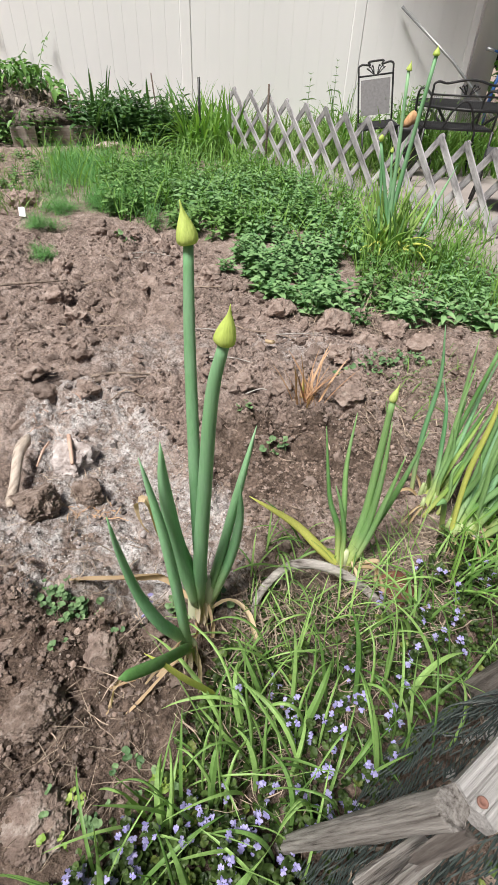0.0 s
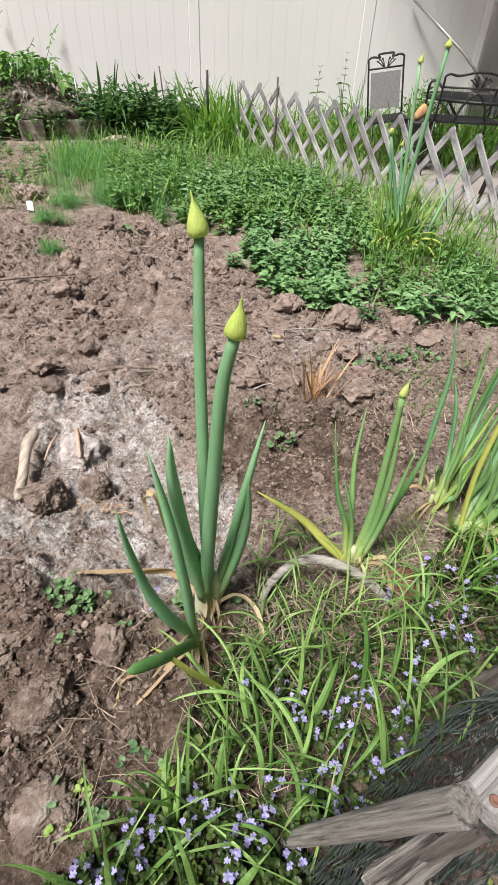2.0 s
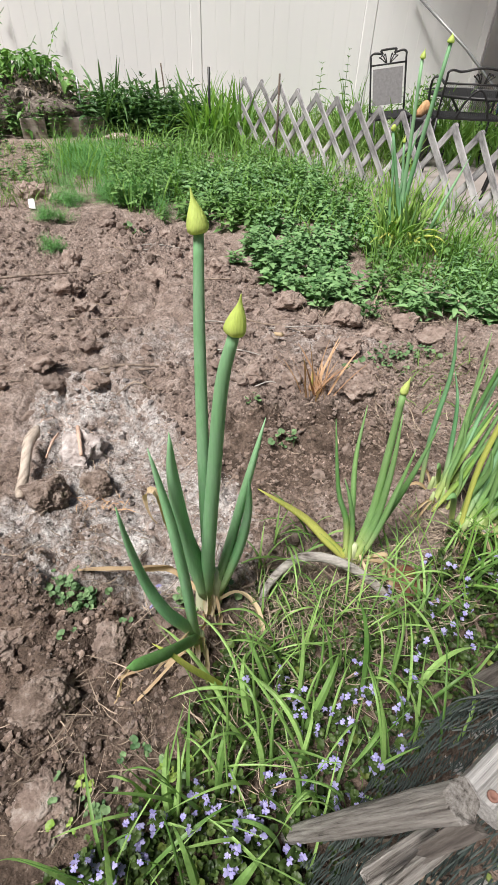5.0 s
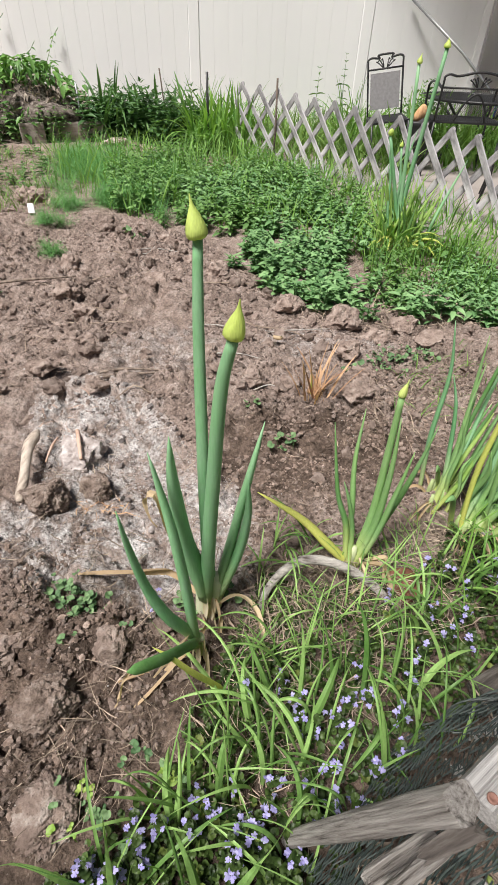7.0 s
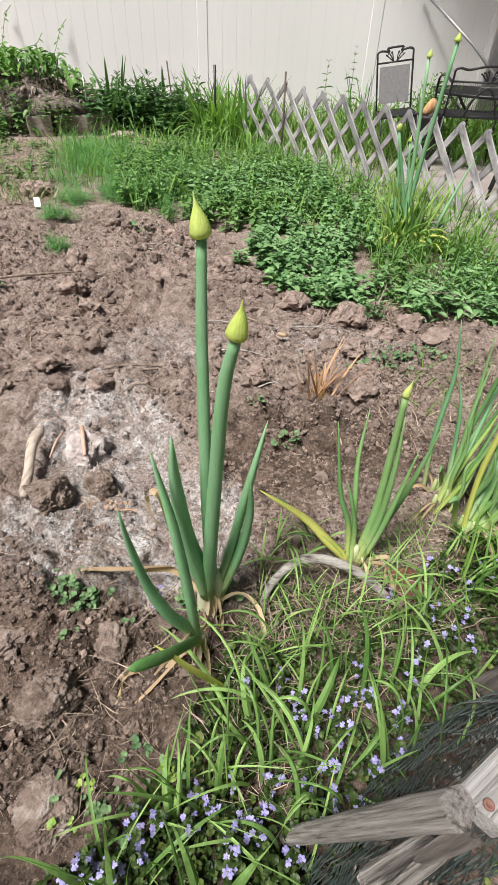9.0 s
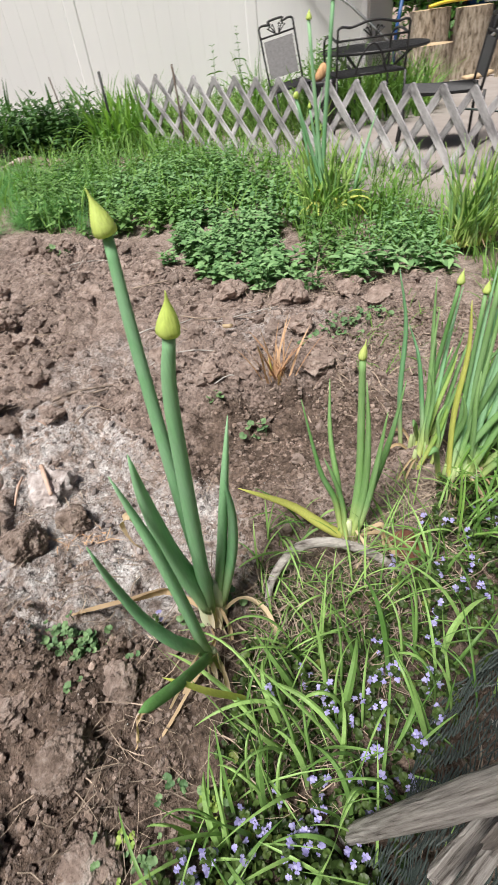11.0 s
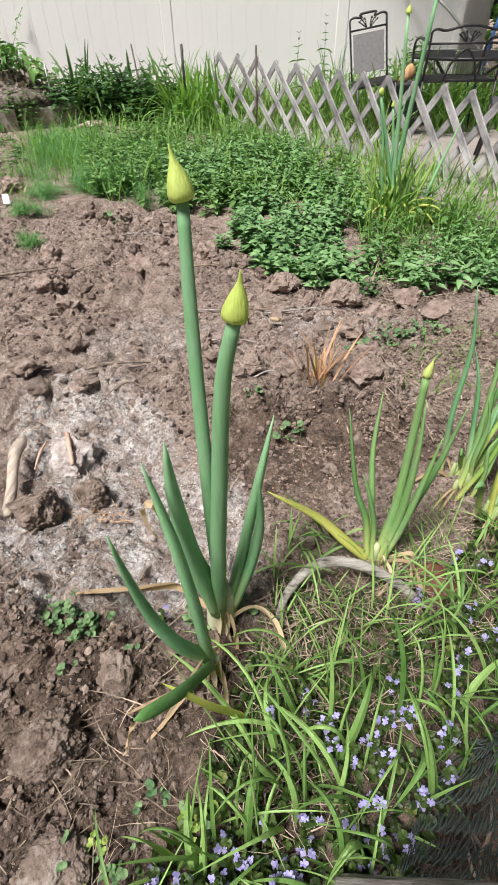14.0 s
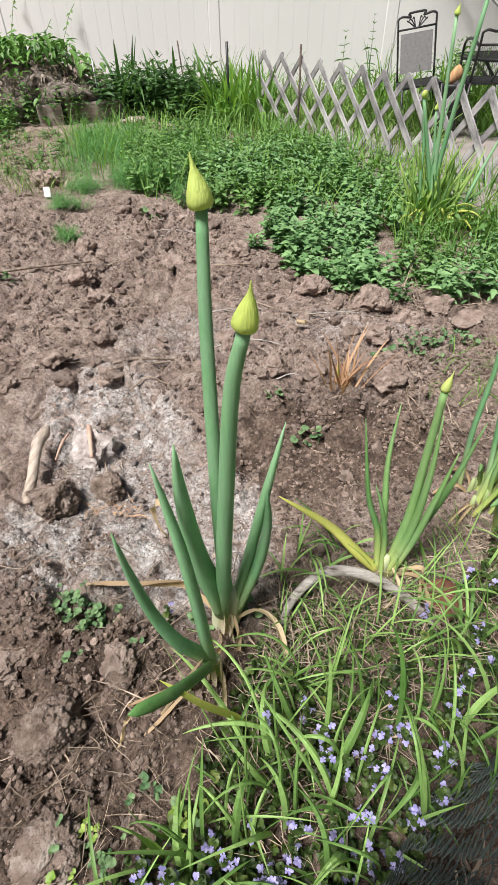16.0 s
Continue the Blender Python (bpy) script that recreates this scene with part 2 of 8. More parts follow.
def plain(name, stops, scale=8.0, rough=0.8, metal=0.0, bumps=0.3, stretch=None, dist=0.005, island=0.0, obj=0.0, spec=0.5, detail=5.0, grain=4.0):
    """A surface whose colour runs through the stops by noise, with grain and relief."""
    m, nt, b, out = nodes(name)
    n = noise_node(nt, scale, detail, 0.65, stretch=stretch)
    c = ramp(nt, n.outputs["Fac"], stops).outputs[0]
    if island or obj:
        if island:
            g = nt.nodes.new("ShaderNodeNewGeometry").outputs["Random Per Island"]
        else:
            g = nt.nodes.new("ShaderNodeObjectInfo").outputs["Random"]
        k = island or obj
        v = ramp(nt, g, [(0.0, (1 - k,) * 3), (1.0, (1 + k * 0.6,) * 3)]).outputs[0]
        c = mixc(nt, 1.0, c, v, "MULTIPLY")
    link(nt, c, b.inputs["Base Color"])
    b.inputs["Roughness"].default_value, b.inputs["Metallic"].default_value = rough, metal
    b.inputs["Specular IOR Level"].default_value = spec
    if bumps:
        bump(nt, b, noise_node(nt, scale * grain, 8, 0.75, stretch=stretch).outputs["Fac"], bumps, dist)
    return m


def leafy(name, dark, light, tip=None, rough=0.5, thin=0.3, scale=40.0, spread=1.0, stretch=None, spec=0.4, ribs=0.0, bloom=0.0, foot=None):
    """A leaf: colour by leaf and by noise, with light coming through it."""
    m, nt, b, out = nodes(name)
    g = nt.nodes.new("ShaderNodeNewGeometry").outputs["Random Per Island"]
    g = math_node(nt, "FRACT", math_node(nt, "ADD", g, nt.nodes.new("ShaderNodeObjectInfo").outputs["Random"]), 0.0)
    n = noise_node(nt, scale, 3, 0.6, stretch=stretch).outputs["Fac"]
    f = math_node(nt, "ADD", math_node(nt, "MULTIPLY", g, 0.65 * spread), math_node(nt, "MULTIPLY", n, 0.5))
    stops = [(0.15, dark), (0.85, light)] + ([(0.97, tip)] if tip else [])
    c = ramp(nt, f, stops).outputs[0]
    if ribs:
        rib = noise_node(nt, 330, 3, 0.6, stretch=(1, 1, 0.03)).outputs["Fac"]
        c = mixc(nt, 0.35, c, ramp(nt, rib, [(0.3, (0.72,) * 3), (0.7, (1.25,) * 3)]).outputs[0], "MULTIPLY")
        bump(nt, b, rib, ribs, 0.003)
    if bloom:
        wax = ramp(nt, noise_node(nt, 26, 5, 0.7, stretch=(1, 1, 0.35)).outputs["Fac"], [(0.42, (0, 0, 0)), (0.68, (1, 1, 1))]).outputs[0]
        c = mixc(nt, math_node(nt, "MULTIPLY", wax, bloom), c, (0.42, 0.54, 0.45))
    if foot:
        # Leaves are blanched where they leave the ground.
        sp = nt.nodes.new("ShaderNodeSeparateXYZ")
        link(nt, nt.nodes.new("ShaderNodeTexCoord").outputs["Object"], sp.inputs[0])
        up = math_node(nt, "ADD", math_node(nt, "MULTIPLY", sp.outputs["Z"], 1.0 / foot[0]), math_node(nt, "MULTIPLY", n, 0.5))
        c = mixc(nt, ramp(nt, up, [(0.35, (1, 1, 1)), (1.0, (0, 0, 0))]).outputs[0], c, foot[1])
    link(nt, c, b.inputs["Base Color"])
    b.inputs["Roughness"].default_value = rough
    b.inputs["Specular IOR Level"].default_value = spec
    tr = nt.nodes.new("ShaderNodeBsdfTranslucent")
    link(nt, mixc(nt, 1.0, c, (1.15, 1.2, 0.6), "MULTIPLY"), tr.inputs["Color"])
    mx = nt.nodes.new("ShaderNodeMixShader")
    mx.inputs[0].default_value = thin
    link(nt, b.outputs[0], mx.inputs[1])
    link(nt, tr.outputs[0], mx.inputs[2])
    link(nt, mx.outputs[0], out.inputs["Surface"])
    return m


def ground_material():
    m, nt, b, out = nodes("garden_soil")
    tc = nt.nodes.new("ShaderNodeTexCoord").outputs["Object"]
    big = noise_node(nt, 2.6, 5, 0.6).outputs["Fac"]
    mid = noise_node(nt, 14, 6, 0.7).outputs["Fac"]
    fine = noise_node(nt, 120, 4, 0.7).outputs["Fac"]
    dry = ramp(nt, mid, [(0.27, (0.17, 0.124, 0.102)), (0.48, (0.372, 0.29, 0.25)), (0.74, (0.57, 0.475, 0.43))]).outputs[0]
    moist_or_shaded = ramp(nt, mid, [(0.32, (0.05, 0.036, 0.028)), (0.7, (0.31, 0.23, 0.186))]).outputs[0]
    sep = nt.nodes.new("ShaderNodeSeparateXYZ")
    link(nt, tc, sep.inputs[0])

    def blob(cx, cy, rx, ry, turn, noise, amount):
        mp = nt.nodes.new("ShaderNodeMapping")
        mp.vector_type = 'TEXTURE'
        mp.inputs["Location"].default_value = (cx, cy, 0)
        mp.inputs["Rotation"].default_value = (0, 0, radians(turn))
        mp.inputs["Scale"].default_value = (rx, ry, 9)
        link(nt, tc, mp.inputs[0])
        ln = nt.nodes.new("ShaderNodeVectorMath")
        ln.operation = 'LENGTH'
        link(nt, mp.outputs[0], ln.inputs[0])
        d = math_node(nt, "ADD", ln.outputs["Value"], math_node(nt, "MULTIPLY", math_node(nt, "SUBTRACT", noise, 0.5), amount))
        return ramp(nt, d, [(0.72, (1, 1, 1)), (1.0, (0, 0, 0))]).outputs[0]

    # Damp, freshly turned soil towards the plants, and painted shade under the grass; dry crust over the middle of the
    # bed.
    damp = ramp(nt, big, [(0.5, (0, 0, 0)), (0.66, (1, 1, 1))]).outputs[0]
    d2 = blob(0.12, 0.47, 0.22, 0.2, 0, mid, 1.0)
    d3 = blob(-0.2, -0.32, 0.75, 0.42, 15, mid, 0.8)
    d4 = blob(0.82, 0.16, 1.0, 0.32, 40, mid, 0.6)
    # Painted shade: dark soil for the deep gaps beneath grass and ivy.
    gap_shade = blob(0.24, -0.12, 0.36, 0.26, 35, mid, 0.5)
    d6 = blob(0.3, 0.52, 0.3, 0.16, 10, mid, 0.9)
    wet_or_shaded = math_node(nt, "MAXIMUM", math_node(nt, "MAXIMUM", math_node(nt, "MAXIMUM", d2, d3), math_node(nt, "MAXIMUM", gap_shade, d6)), math_node(nt, "MAXIMUM", d4, math_node(nt, "MULTIPLY", damp, 0.55)))
    col = mixc(nt, wet_or_shaded, dry, moist_or_shaded)
    # Wood ash raked out over the soil.
    ash_f = math_node(nt, "MAXIMUM", math_node(nt, "MAXIMUM", blob(-0.385, 0.50, 0.30, 0.20, -42, mid, 1.2), blob(-0.04, 0.25, 0.15, 0.11, -35, mid, 0.7)), math_node(nt, "MAXIMUM", blob(-0.34, 0.125, 0.2, 0.13, -30, mid, 1.0), blob(-0.185, 0.205, 0.32, 0.21, -28, mid, 1.1)))
    ash_f = math_node(nt, "MAXIMUM", ash_f, math_node(nt, "MULTIPLY", math_node(nt, "MAXIMUM", blob(0.25, 1.12, 0.3, 0.14, 10, mid, 1.6), blob(-0.33, 0.95, 0.26, 0.2, 20, mid, 1.6)), 0.45))
    ash_f = math_node(nt, "MULTIPLY", ash_f, ramp(nt, fine, [(0.34, (0.3,) * 3), (0.5, (0.95,) * 3)]).outputs[0])
    ash_f = math_node(nt, "MULTIPLY", ash_f, ramp(nt, noise_node(nt, 24, 5, 0.7).outputs["Fac"], [(0.42, (0.1,) * 3), (0.58, (1.0,) * 3)]).outputs[0])
    ash = ramp(nt, mid, [(0.30, (0.36, 0.32, 0.305)), (0.46, (0.59, 0.56, 0.55)), (0.62, (0.80, 0.78, 0.775))]).outputs[0]
    col = mixc(nt, ash_f, col, ash)
    speck = ramp(nt, noise_node(nt, 210, 2, 0.5).outputs["Fac"], [(0.66, (0, 0, 0)), (0.72, (1, 1, 1))]).outputs[0]
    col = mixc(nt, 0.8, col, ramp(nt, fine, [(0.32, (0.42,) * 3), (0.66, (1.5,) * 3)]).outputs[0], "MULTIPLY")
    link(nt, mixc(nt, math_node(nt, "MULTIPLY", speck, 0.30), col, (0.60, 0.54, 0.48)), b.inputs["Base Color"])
    b.inputs["Roughness"].default_value = 0.95
    b.inputs["Specular IOR Level"].default_value = 0.15
    grit = noise_node(nt, 55, 5, 0.75).outputs["Fac"]
    h = math_node(nt, "ADD", math_node(nt, "MULTIPLY", grit, 1.6), math_node(nt, "MULTIPLY", fine, 0.8))
    bump(nt, b, h, 1.0, 0.013)
    return m


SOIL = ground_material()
CLOD = plain("soil_clod", [(0.3, (0.16, 0.117, 0.096)), (0.52, (0.335, 0.262, 0.226)), (0.78, (0.50, 0.42, 0.375))], 34, 0.95, bumps=1.0, dist=0.008, island=0.35, spec=0.12, grain=7.0)
DARKCRUMB = plain("moist_crumb", [(0.3, (0.11, 0.079, 0.062)), (0.52, (0.32, 0.242, 0.20)), (0.76, (0.58, 0.475, 0.42))], 45, 0.95, bumps=1.0, dist=0.006, island=0.55, spec=0.12, grain=7.0)
STONE = plain("pale_crust", [(0.36, (0.17, 0.125, 0.103)), (0.52, (0.33, 0.255, 0.218)), (0.64, (0.60, 0.525, 0.475))], 18, 0.92, bumps=1.0, dist=0.007, spec=0.12, grain=9.0)
VINYL = plain("white_vinyl", [(0.3, (0.84, 0.84, 0.845)), (0.7, (0.885, 0.885, 0.89))], 1.3, 0.45, bumps=0.03, stretch=(1, 1, 0.25))
GREYWOOD = plain("weathered_grey_wood", [(0.32, (0.13, 0.124, 0.13)), (0.46, (0.33, 0.318, 0.33)), (0.64, (0.58, 0.565, 0.58))], 18, 0.85, bumps=0.8, stretch=(1, 1, 0.3), obj=0.25, dist=0.003)
RAILWOOD = plain("bleached_rail_wood", [(0.27, (0.06, 0.052, 0.047)), (0.33, (0.42, 0.40, 0.385)), (0.60, (0.74, 0.72, 0.705))], 12, 0.85, bumps=1.0, stretch=(0.35, 30, 30), dist=0.006, grain=2.0)
DARKWOOD = plain("old_brown_wood", [(0.3, (0.06, 0.045, 0.037)), (0.55, (0.15, 0.115, 0.095)), (0.75, (0.27, 0.225, 0.195))], 8, 0.9, bumps=0.8, stretch=(0.8, 12, 12), dist=0.004)
STICKWOOD = plain("bleached_stick", [(0.36, (0.09, 0.075, 0.066)), (0.45, (0.33, 0.30, 0.275)), (0.62, (0.60, 0.57, 0.53))], 34, 0.8, bumps=1.0, stretch=(0.45, 2.4, 2.4), dist=0.004, grain=5.0)
TWIG = plain("dry_twig", [(0.34, (0.10, 0.075, 0.06)), (0.6, (0.33, 0.265, 0.215))], 60, 0.9, bumps=0.8, dist=0.002, island=0.35)
BARK = plain("log_bark", [(0.36, (0.11, 0.083, 0.06)), (0.46, (0.42, 0.335, 0.245)), (0.60, (0.72, 0.62, 0.50))], 7, 0.9, bumps=1.0, stretch=(8, 8, 1.5), dist=0.03, grain=2.0, obj=0.2)
LOGEND = plain("sawn_log_end", [(0.3, (0.42, 0.3, 0.18)), (0.7, (0.62, 0.48, 0.31))], 6, 0.8, bumps=0.3)
CONCRETE = plain("concrete", [(0.3, (0.25, 0.217, 0.198)), (0.55, (0.315, 0.28, 0.26)), (0.75, (0.38, 0.343, 0.32))], 2.6, 0.9, bumps=0.5, dist=0.003, grain=30.0, detail=8.0)
IRON = plain("black_painted_iron", [(0.3, (0.012, 0.012, 0.013)), (0.7, (0.03, 0.03, 0.032))], 20, 0.45, bumps=0.15, dist=0.001)
MESHBLACK = plain("dark_plastic_mesh", [(0.3, (0.025, 0.036, 0.032)), (0.7, (0.06, 0.08, 0.073))], 14, 0.42, bumps=0.0, spec=0.5)
STRAW = plain("dry_straw", [(0.3, (0.13, 0.088, 0.062)), (0.7, (0.54, 0.44, 0.345))], 20, 0.8, bumps=0.0, island=0.65)
DRYLEAF = leafy("dry_onion_leaf", (0.40, 0.275, 0.16), (0.70, 0.56, 0.38), thin=0.25, scale=30, rough=0.7)
ONION = leafy("onion_leaf_green", (0.16, 0.40, 0.175), (0.34, 0.61, 0.33), rough=0.5, thin=0.18, scale=14, spread=0.9, stretch=(1, 1, 0.15), ribs=0.1, bloom=0.3, foot=(0.19, (0.54, 0.66, 0.32)))
ONIONDARK = leafy("onion_leaf_dark", (0.085, 0.235, 0.115), (0.19, 0.385, 0.20), rough=0.5, thin=0.12, scale=14, spread=0.9, stretch=(1, 1, 0.15), ribs=0.22, bloom=0.2, foot=(0.09, (0.46, 0.56, 0.24)))
ONION2 = leafy("onion_leaf_bright", (0.115, 0.285, 0.08), (0.30, 0.52, 0.19), rough=0.48, thin=0.22, scale=14, stretch=(1, 1, 0.2), ribs=0.3, bloom=0.2, foot=(0.13, (0.58, 0.66, 0.24)))
ONIONYEL = leafy("yellowing_leaf", (0.40, 0.50, 0.09), (0.70, 0.70, 0.20), rough=0.5, thin=0.25, scale=12, ribs=0.3)
BULB = leafy("pale_onion_neck", (0.27, 0.40, 0.13), (0.50, 0.58, 0.30), rough=0.5, thin=0.1, scale=25)
BUD = leafy("onion_bud_skin", (0.51, 0.65, 0.11), (0.69, 0.81, 0.27), rough=0.5, thin=0.25, scale=60, stretch=(1, 1, 0.2), ribs=0.5)
GRASS = leafy("fresh_grass", (0.06, 0.165, 0.03), (0.35, 0.56, 0.18), rough=0.45, thin=0.3, scale=10, ribs=0.2)
GRASS3 = leafy("bright_tall_grass", (0.075, 0.205, 0.036), (0.25, 0.44, 0.105), rough=0.5, thin=0.35, scale=6)
GRASS2 = leafy("far_grass", (0.05, 0.118, 0.024), (0.22, 0.365, 0.09), rough=0.5, thin=0.3, scale=6)
MINT = leafy("mint_leaf", (0.075, 0.185, 0.065), (0.25, 0.43, 0.185), rough=0.6, thin=0.15, scale=18)
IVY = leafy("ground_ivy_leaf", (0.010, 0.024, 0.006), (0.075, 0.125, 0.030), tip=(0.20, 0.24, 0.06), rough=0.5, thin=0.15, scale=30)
DILL = leafy("dill_frond", (0.075, 0.23, 0.075), (0.23, 0.47, 0.175), rough=0.6, thin=0.3, scale=10)
VINE = leafy("vine_leaf", (0.045, 0.14, 0.03), (0.19, 0.37, 0.09), rough=0.45, thin=0.2, scale=10)
WEED = leafy("tall_weed_leaf", (0.065, 0.155, 0.05), (0.19, 0.34, 0.11), rough=0.5, thin=0.2, scale=8)
PETAL = leafy("violet_petal", (0.29, 0.26, 0.64), (0.55, 0.52, 0.88), rough=0.6, thin=0.3, scale=60)
STEM = plain("green_stem", [(0.3, (0.07, 0.16, 0.04)), (0.7, (0.16, 0.26, 0.08))], 30, 0.6, bumps=0)
RUST = plain("rusty_bolt", [(0.3, (0.13, 0.06, 0.045)), (0.7, (0.33, 0.18, 0.14))], 90, 0.75, metal=0.2, bumps=0.5, dist=0.001)
TERRACOTTA = plain("red_brown_shard", [(0.3, (0.13, 0.05, 0.03)), (0.7, (0.25, 0.11, 0.07))], 25, 0.85, bumps=0.5, dist=0.003)
REDPAINT = plain("dark_red_paint", [(0.3, (0.05, 0.014, 0.012)), (0.7, (0.10, 0.022, 0.02))], 8, 0.5, bumps=0.1)
BRIGHTRED = plain("red_enamel", [(0.3, (0.35, 0.016, 0.016)), (0.7, (0.48, 0.025, 0.025))], 6, 0.4, bumps=0.0)
WHITEMETAL = plain("pale_enamel", [(0.3, (0.55, 0.70, 0.80)), (0.7, (0.62, 0.76, 0.85))], 3, 0.35, bumps=0.02)
BLACKPLASTIC = plain("black_plastic", [(0.3, (0.012, 0.012, 0.014)), (0.7, (0.03, 0.03, 0.034))], 10, 0.5, bumps=0.1)
YELLOW = plain("yellow_fibreglass", [(0.3, (0.72, 0.55, 0.03)), (0.7, (0.82, 0.66, 0.08))], 8, 0.45, bumps=0.05)
BLUEPAINT = plain("blue_paint", [(0.3, (0.02, 0.07, 0.24)), (0.7, (0.04, 0.13, 0.36))], 10, 0.4, bumps=0.05)
GREYMETAL = plain("grey_metal", [(0.3, (0.32, 0.33, 0.34)), (0.7, (0.48, 0.49, 0.5))], 12, 0.4, metal=0.6, bumps=0.1)
SIDING = plain("grey_siding", [(0.3, (0.4, 0.4, 0.42)), (0.7, (0.52, 0.52, 0.54))], 2, 0.7, bumps=0.1)
DARKWALL = plain("dark_garage_boards", [(0.3, (0.035, 0.028, 0.022)), (0.7, (0.08, 0.065, 0.05))], 3, 0.9, bumps=0.3)
CHAIRMESH = plain("grey_sling_fabric", [(0.3, (0.20, 0.195, 0.20)), (0.7, (0.29, 0.285, 0.29))], 60, 0.7, bumps=0.3, dist=0.001)
DARKSLING = plain("dark_sling_fabric", [(0.3, (0.045, 0.045, 0.048)), (0.7, (0.075, 0.075, 0.079))], 60, 0.7, bumps=0.3, dist=0.001)
BONEWOOD = plain("bare_grey_wood", [(0.32, (0.2, 0.16, 0.13)), (0.5, (0.5, 0.42, 0.35)), (0.7, (0.66, 0.58, 0.5))], 26, 0.85, bumps=0.7, stretch=(3, 0.6, 3), dist=0.003)
TIMBER = plain("grey_bed_timber", [(0.3, (0.22, 0.185, 0.16)), (0.55, (0.38, 0.335, 0.30)), (0.75, (0.5, 0.45, 0.41))], 6, 0.9, bumps=0.6, stretch=(0.4, 6, 6), dist=0.004)
HEDGE = leafy("hedge_leaf", (0.03, 0.11, 0.02), (0.13, 0.3, 0.05), rough=0.45, thin=0.2, scale=6)
ASH = plain("wood_ash", [(0.3, (0.42, 0.40, 0.39)), (0.7, (0.70, 0.685, 0.675))], 40, 0.95, bumps=0.5, dist=0.003, island=0.4, spec=0.1, grain=8.0)
ASHSOIL = plain("ash_coated_soil", [(0.34, (0.20, 0.168, 0.155)), (0.52, (0.35, 0.312, 0.30)), (0.68, (0.54, 0.51, 0.50))], 34, 0.95, bumps=0.8, dist=0.004, island=0.6, spec=0.1, grain=8.0)
CHAR = plain("charcoal", [(0.3, (0.02, 0.018, 0.017)), (0.7, (0.06, 0.055, 0.05))], 40, 0.8, bumps=0.5, dist=0.002)
BRACEWOOD = plain("grey_round_wood", [(0.33, (0.07, 0.058, 0.05)), (0.44, (0.28, 0.256, 0.234)), (0.64, (0.54, 0.51, 0.48))], 14, 0.9, bumps=1.0, stretch=(0.6, 18, 18), dist=0.006, grain=2.0)
SEEDLING = leafy("seedling_leaf", (0.05, 0.12, 0.05), (0.19, 0.31, 0.14), rough=0.6, thin=0.12, scale=40)

SKIN = leafy("papery_skin", (0.5, 0.4, 0.27), (0.8, 0.72, 0.55), rough=0.7, thin=0.3, scale=40)
FRESH = leafy("fresh_shoot", (0.26, 0.46, 0.10), (0.48, 0.66, 0.21), rough=0.48, thin=0.3, scale=14, ribs=0.25, foot=(0.12, (0.60, 0.66, 0.22)))
SPROUT = leafy("fresh_seedling_leaf", (0.17, 0.32, 0.05), (0.36, 0.48, 0.12), rough=0.5, thin=0.2, scale=30)
GRASSDARK = leafy("dark_tall_grass", (0.045, 0.125, 0.035), (0.14, 0.28, 0.08), rough=0.5, thin=0.25, scale=6)
FIELDWEED = leafy("field_weed_leaf", (0.08, 0.19, 0.05), (0.22, 0.39, 0.13), rough=0.55, thin=0.2, scale=14)
TUFTLEAF = leafy("red_brown_dead_blade", (0.36, 0.19, 0.11), (0.70, 0.47, 0.30), rough=0.7, thin=0.2, scale=30)
OLDLOG = plain("old_dark_log", [(0.34, (0.045, 0.038, 0.033)), (0.5, (0.145, 0.124, 0.11)), (0.70, (0.31, 0.28, 0.255))], 16, 0.92, bumps=1.0, stretch=(0.8, 8, 8), dist=0.008, grain=3.0)
PINKWOOD = plain("pink_tan_split", [(0.3, (0.40, 0.25, 0.18)), (0.6, (0.62, 0.44, 0.35))], 30, 0.85, bumps=0.5, stretch=(1, 1, 1), dist=0.002, island=0.3)
DEADVINE = leafy("dead_vine_leaf", (0.09, 0.074, 0.06), (0.46, 0.39, 0.335), rough=0.8, thin=0.1, scale=20)
DARKWEED = leafy("dark_weed_leaf", (0.03, 0.085, 0.032), (0.115, 0.235, 0.08), rough=0.5, thin=0.2, scale=8)
SPLITWOOD = plain("orange_split_wood", [(0.3, (0.42, 0.21, 0.09)), (0.6, (0.66, 0.40, 0.21))], 14, 0.85, bumps=0.8, stretch=(3, 3, 0.6), dist=0.006)
NEARCLOD = plain("rough_clod", [(0.3, (0.15, 0.111, 0.09)), (0.5, (0.345, 0.268, 0.225)), (0.72, (0.60, 0.50, 0.445))], 55, 0.95, bumps=1.0, dist=0.009, spec=0.1, grain=4.0)
NECK = leafy("blanched_neck", (0.46, 0.56, 0.25), (0.76, 0.79, 0.56), rough=0.5, thin=0.15, scale=25)
THICKET = plain("dead_thicket_earth", [(0.35, (0.08, 0.066, 0.055)), (0.5, (0.25, 0.21, 0.182)), (0.68, (0.46, 0.405, 0.36))], 26, 0.95, bumps=1.0, dist=0.03, spec=0.1)

# ---- ground: one sheet out to the horizon ----
def lines(dense0, dense1, step, far0, far1):
    a = list(np.arange(dense0, dense1 + step / 2, step))
    g, p = step, dense1
    while p < far1:
        g *= 1.16
        p += g
        a.append(min(p, far1))
    g, p, pre = step, dense0, []
    while p > far0:
        g *= 1.16
        p -= g
        pre.append(max(p, far0))
    return np.array(pre[::-1] + a)


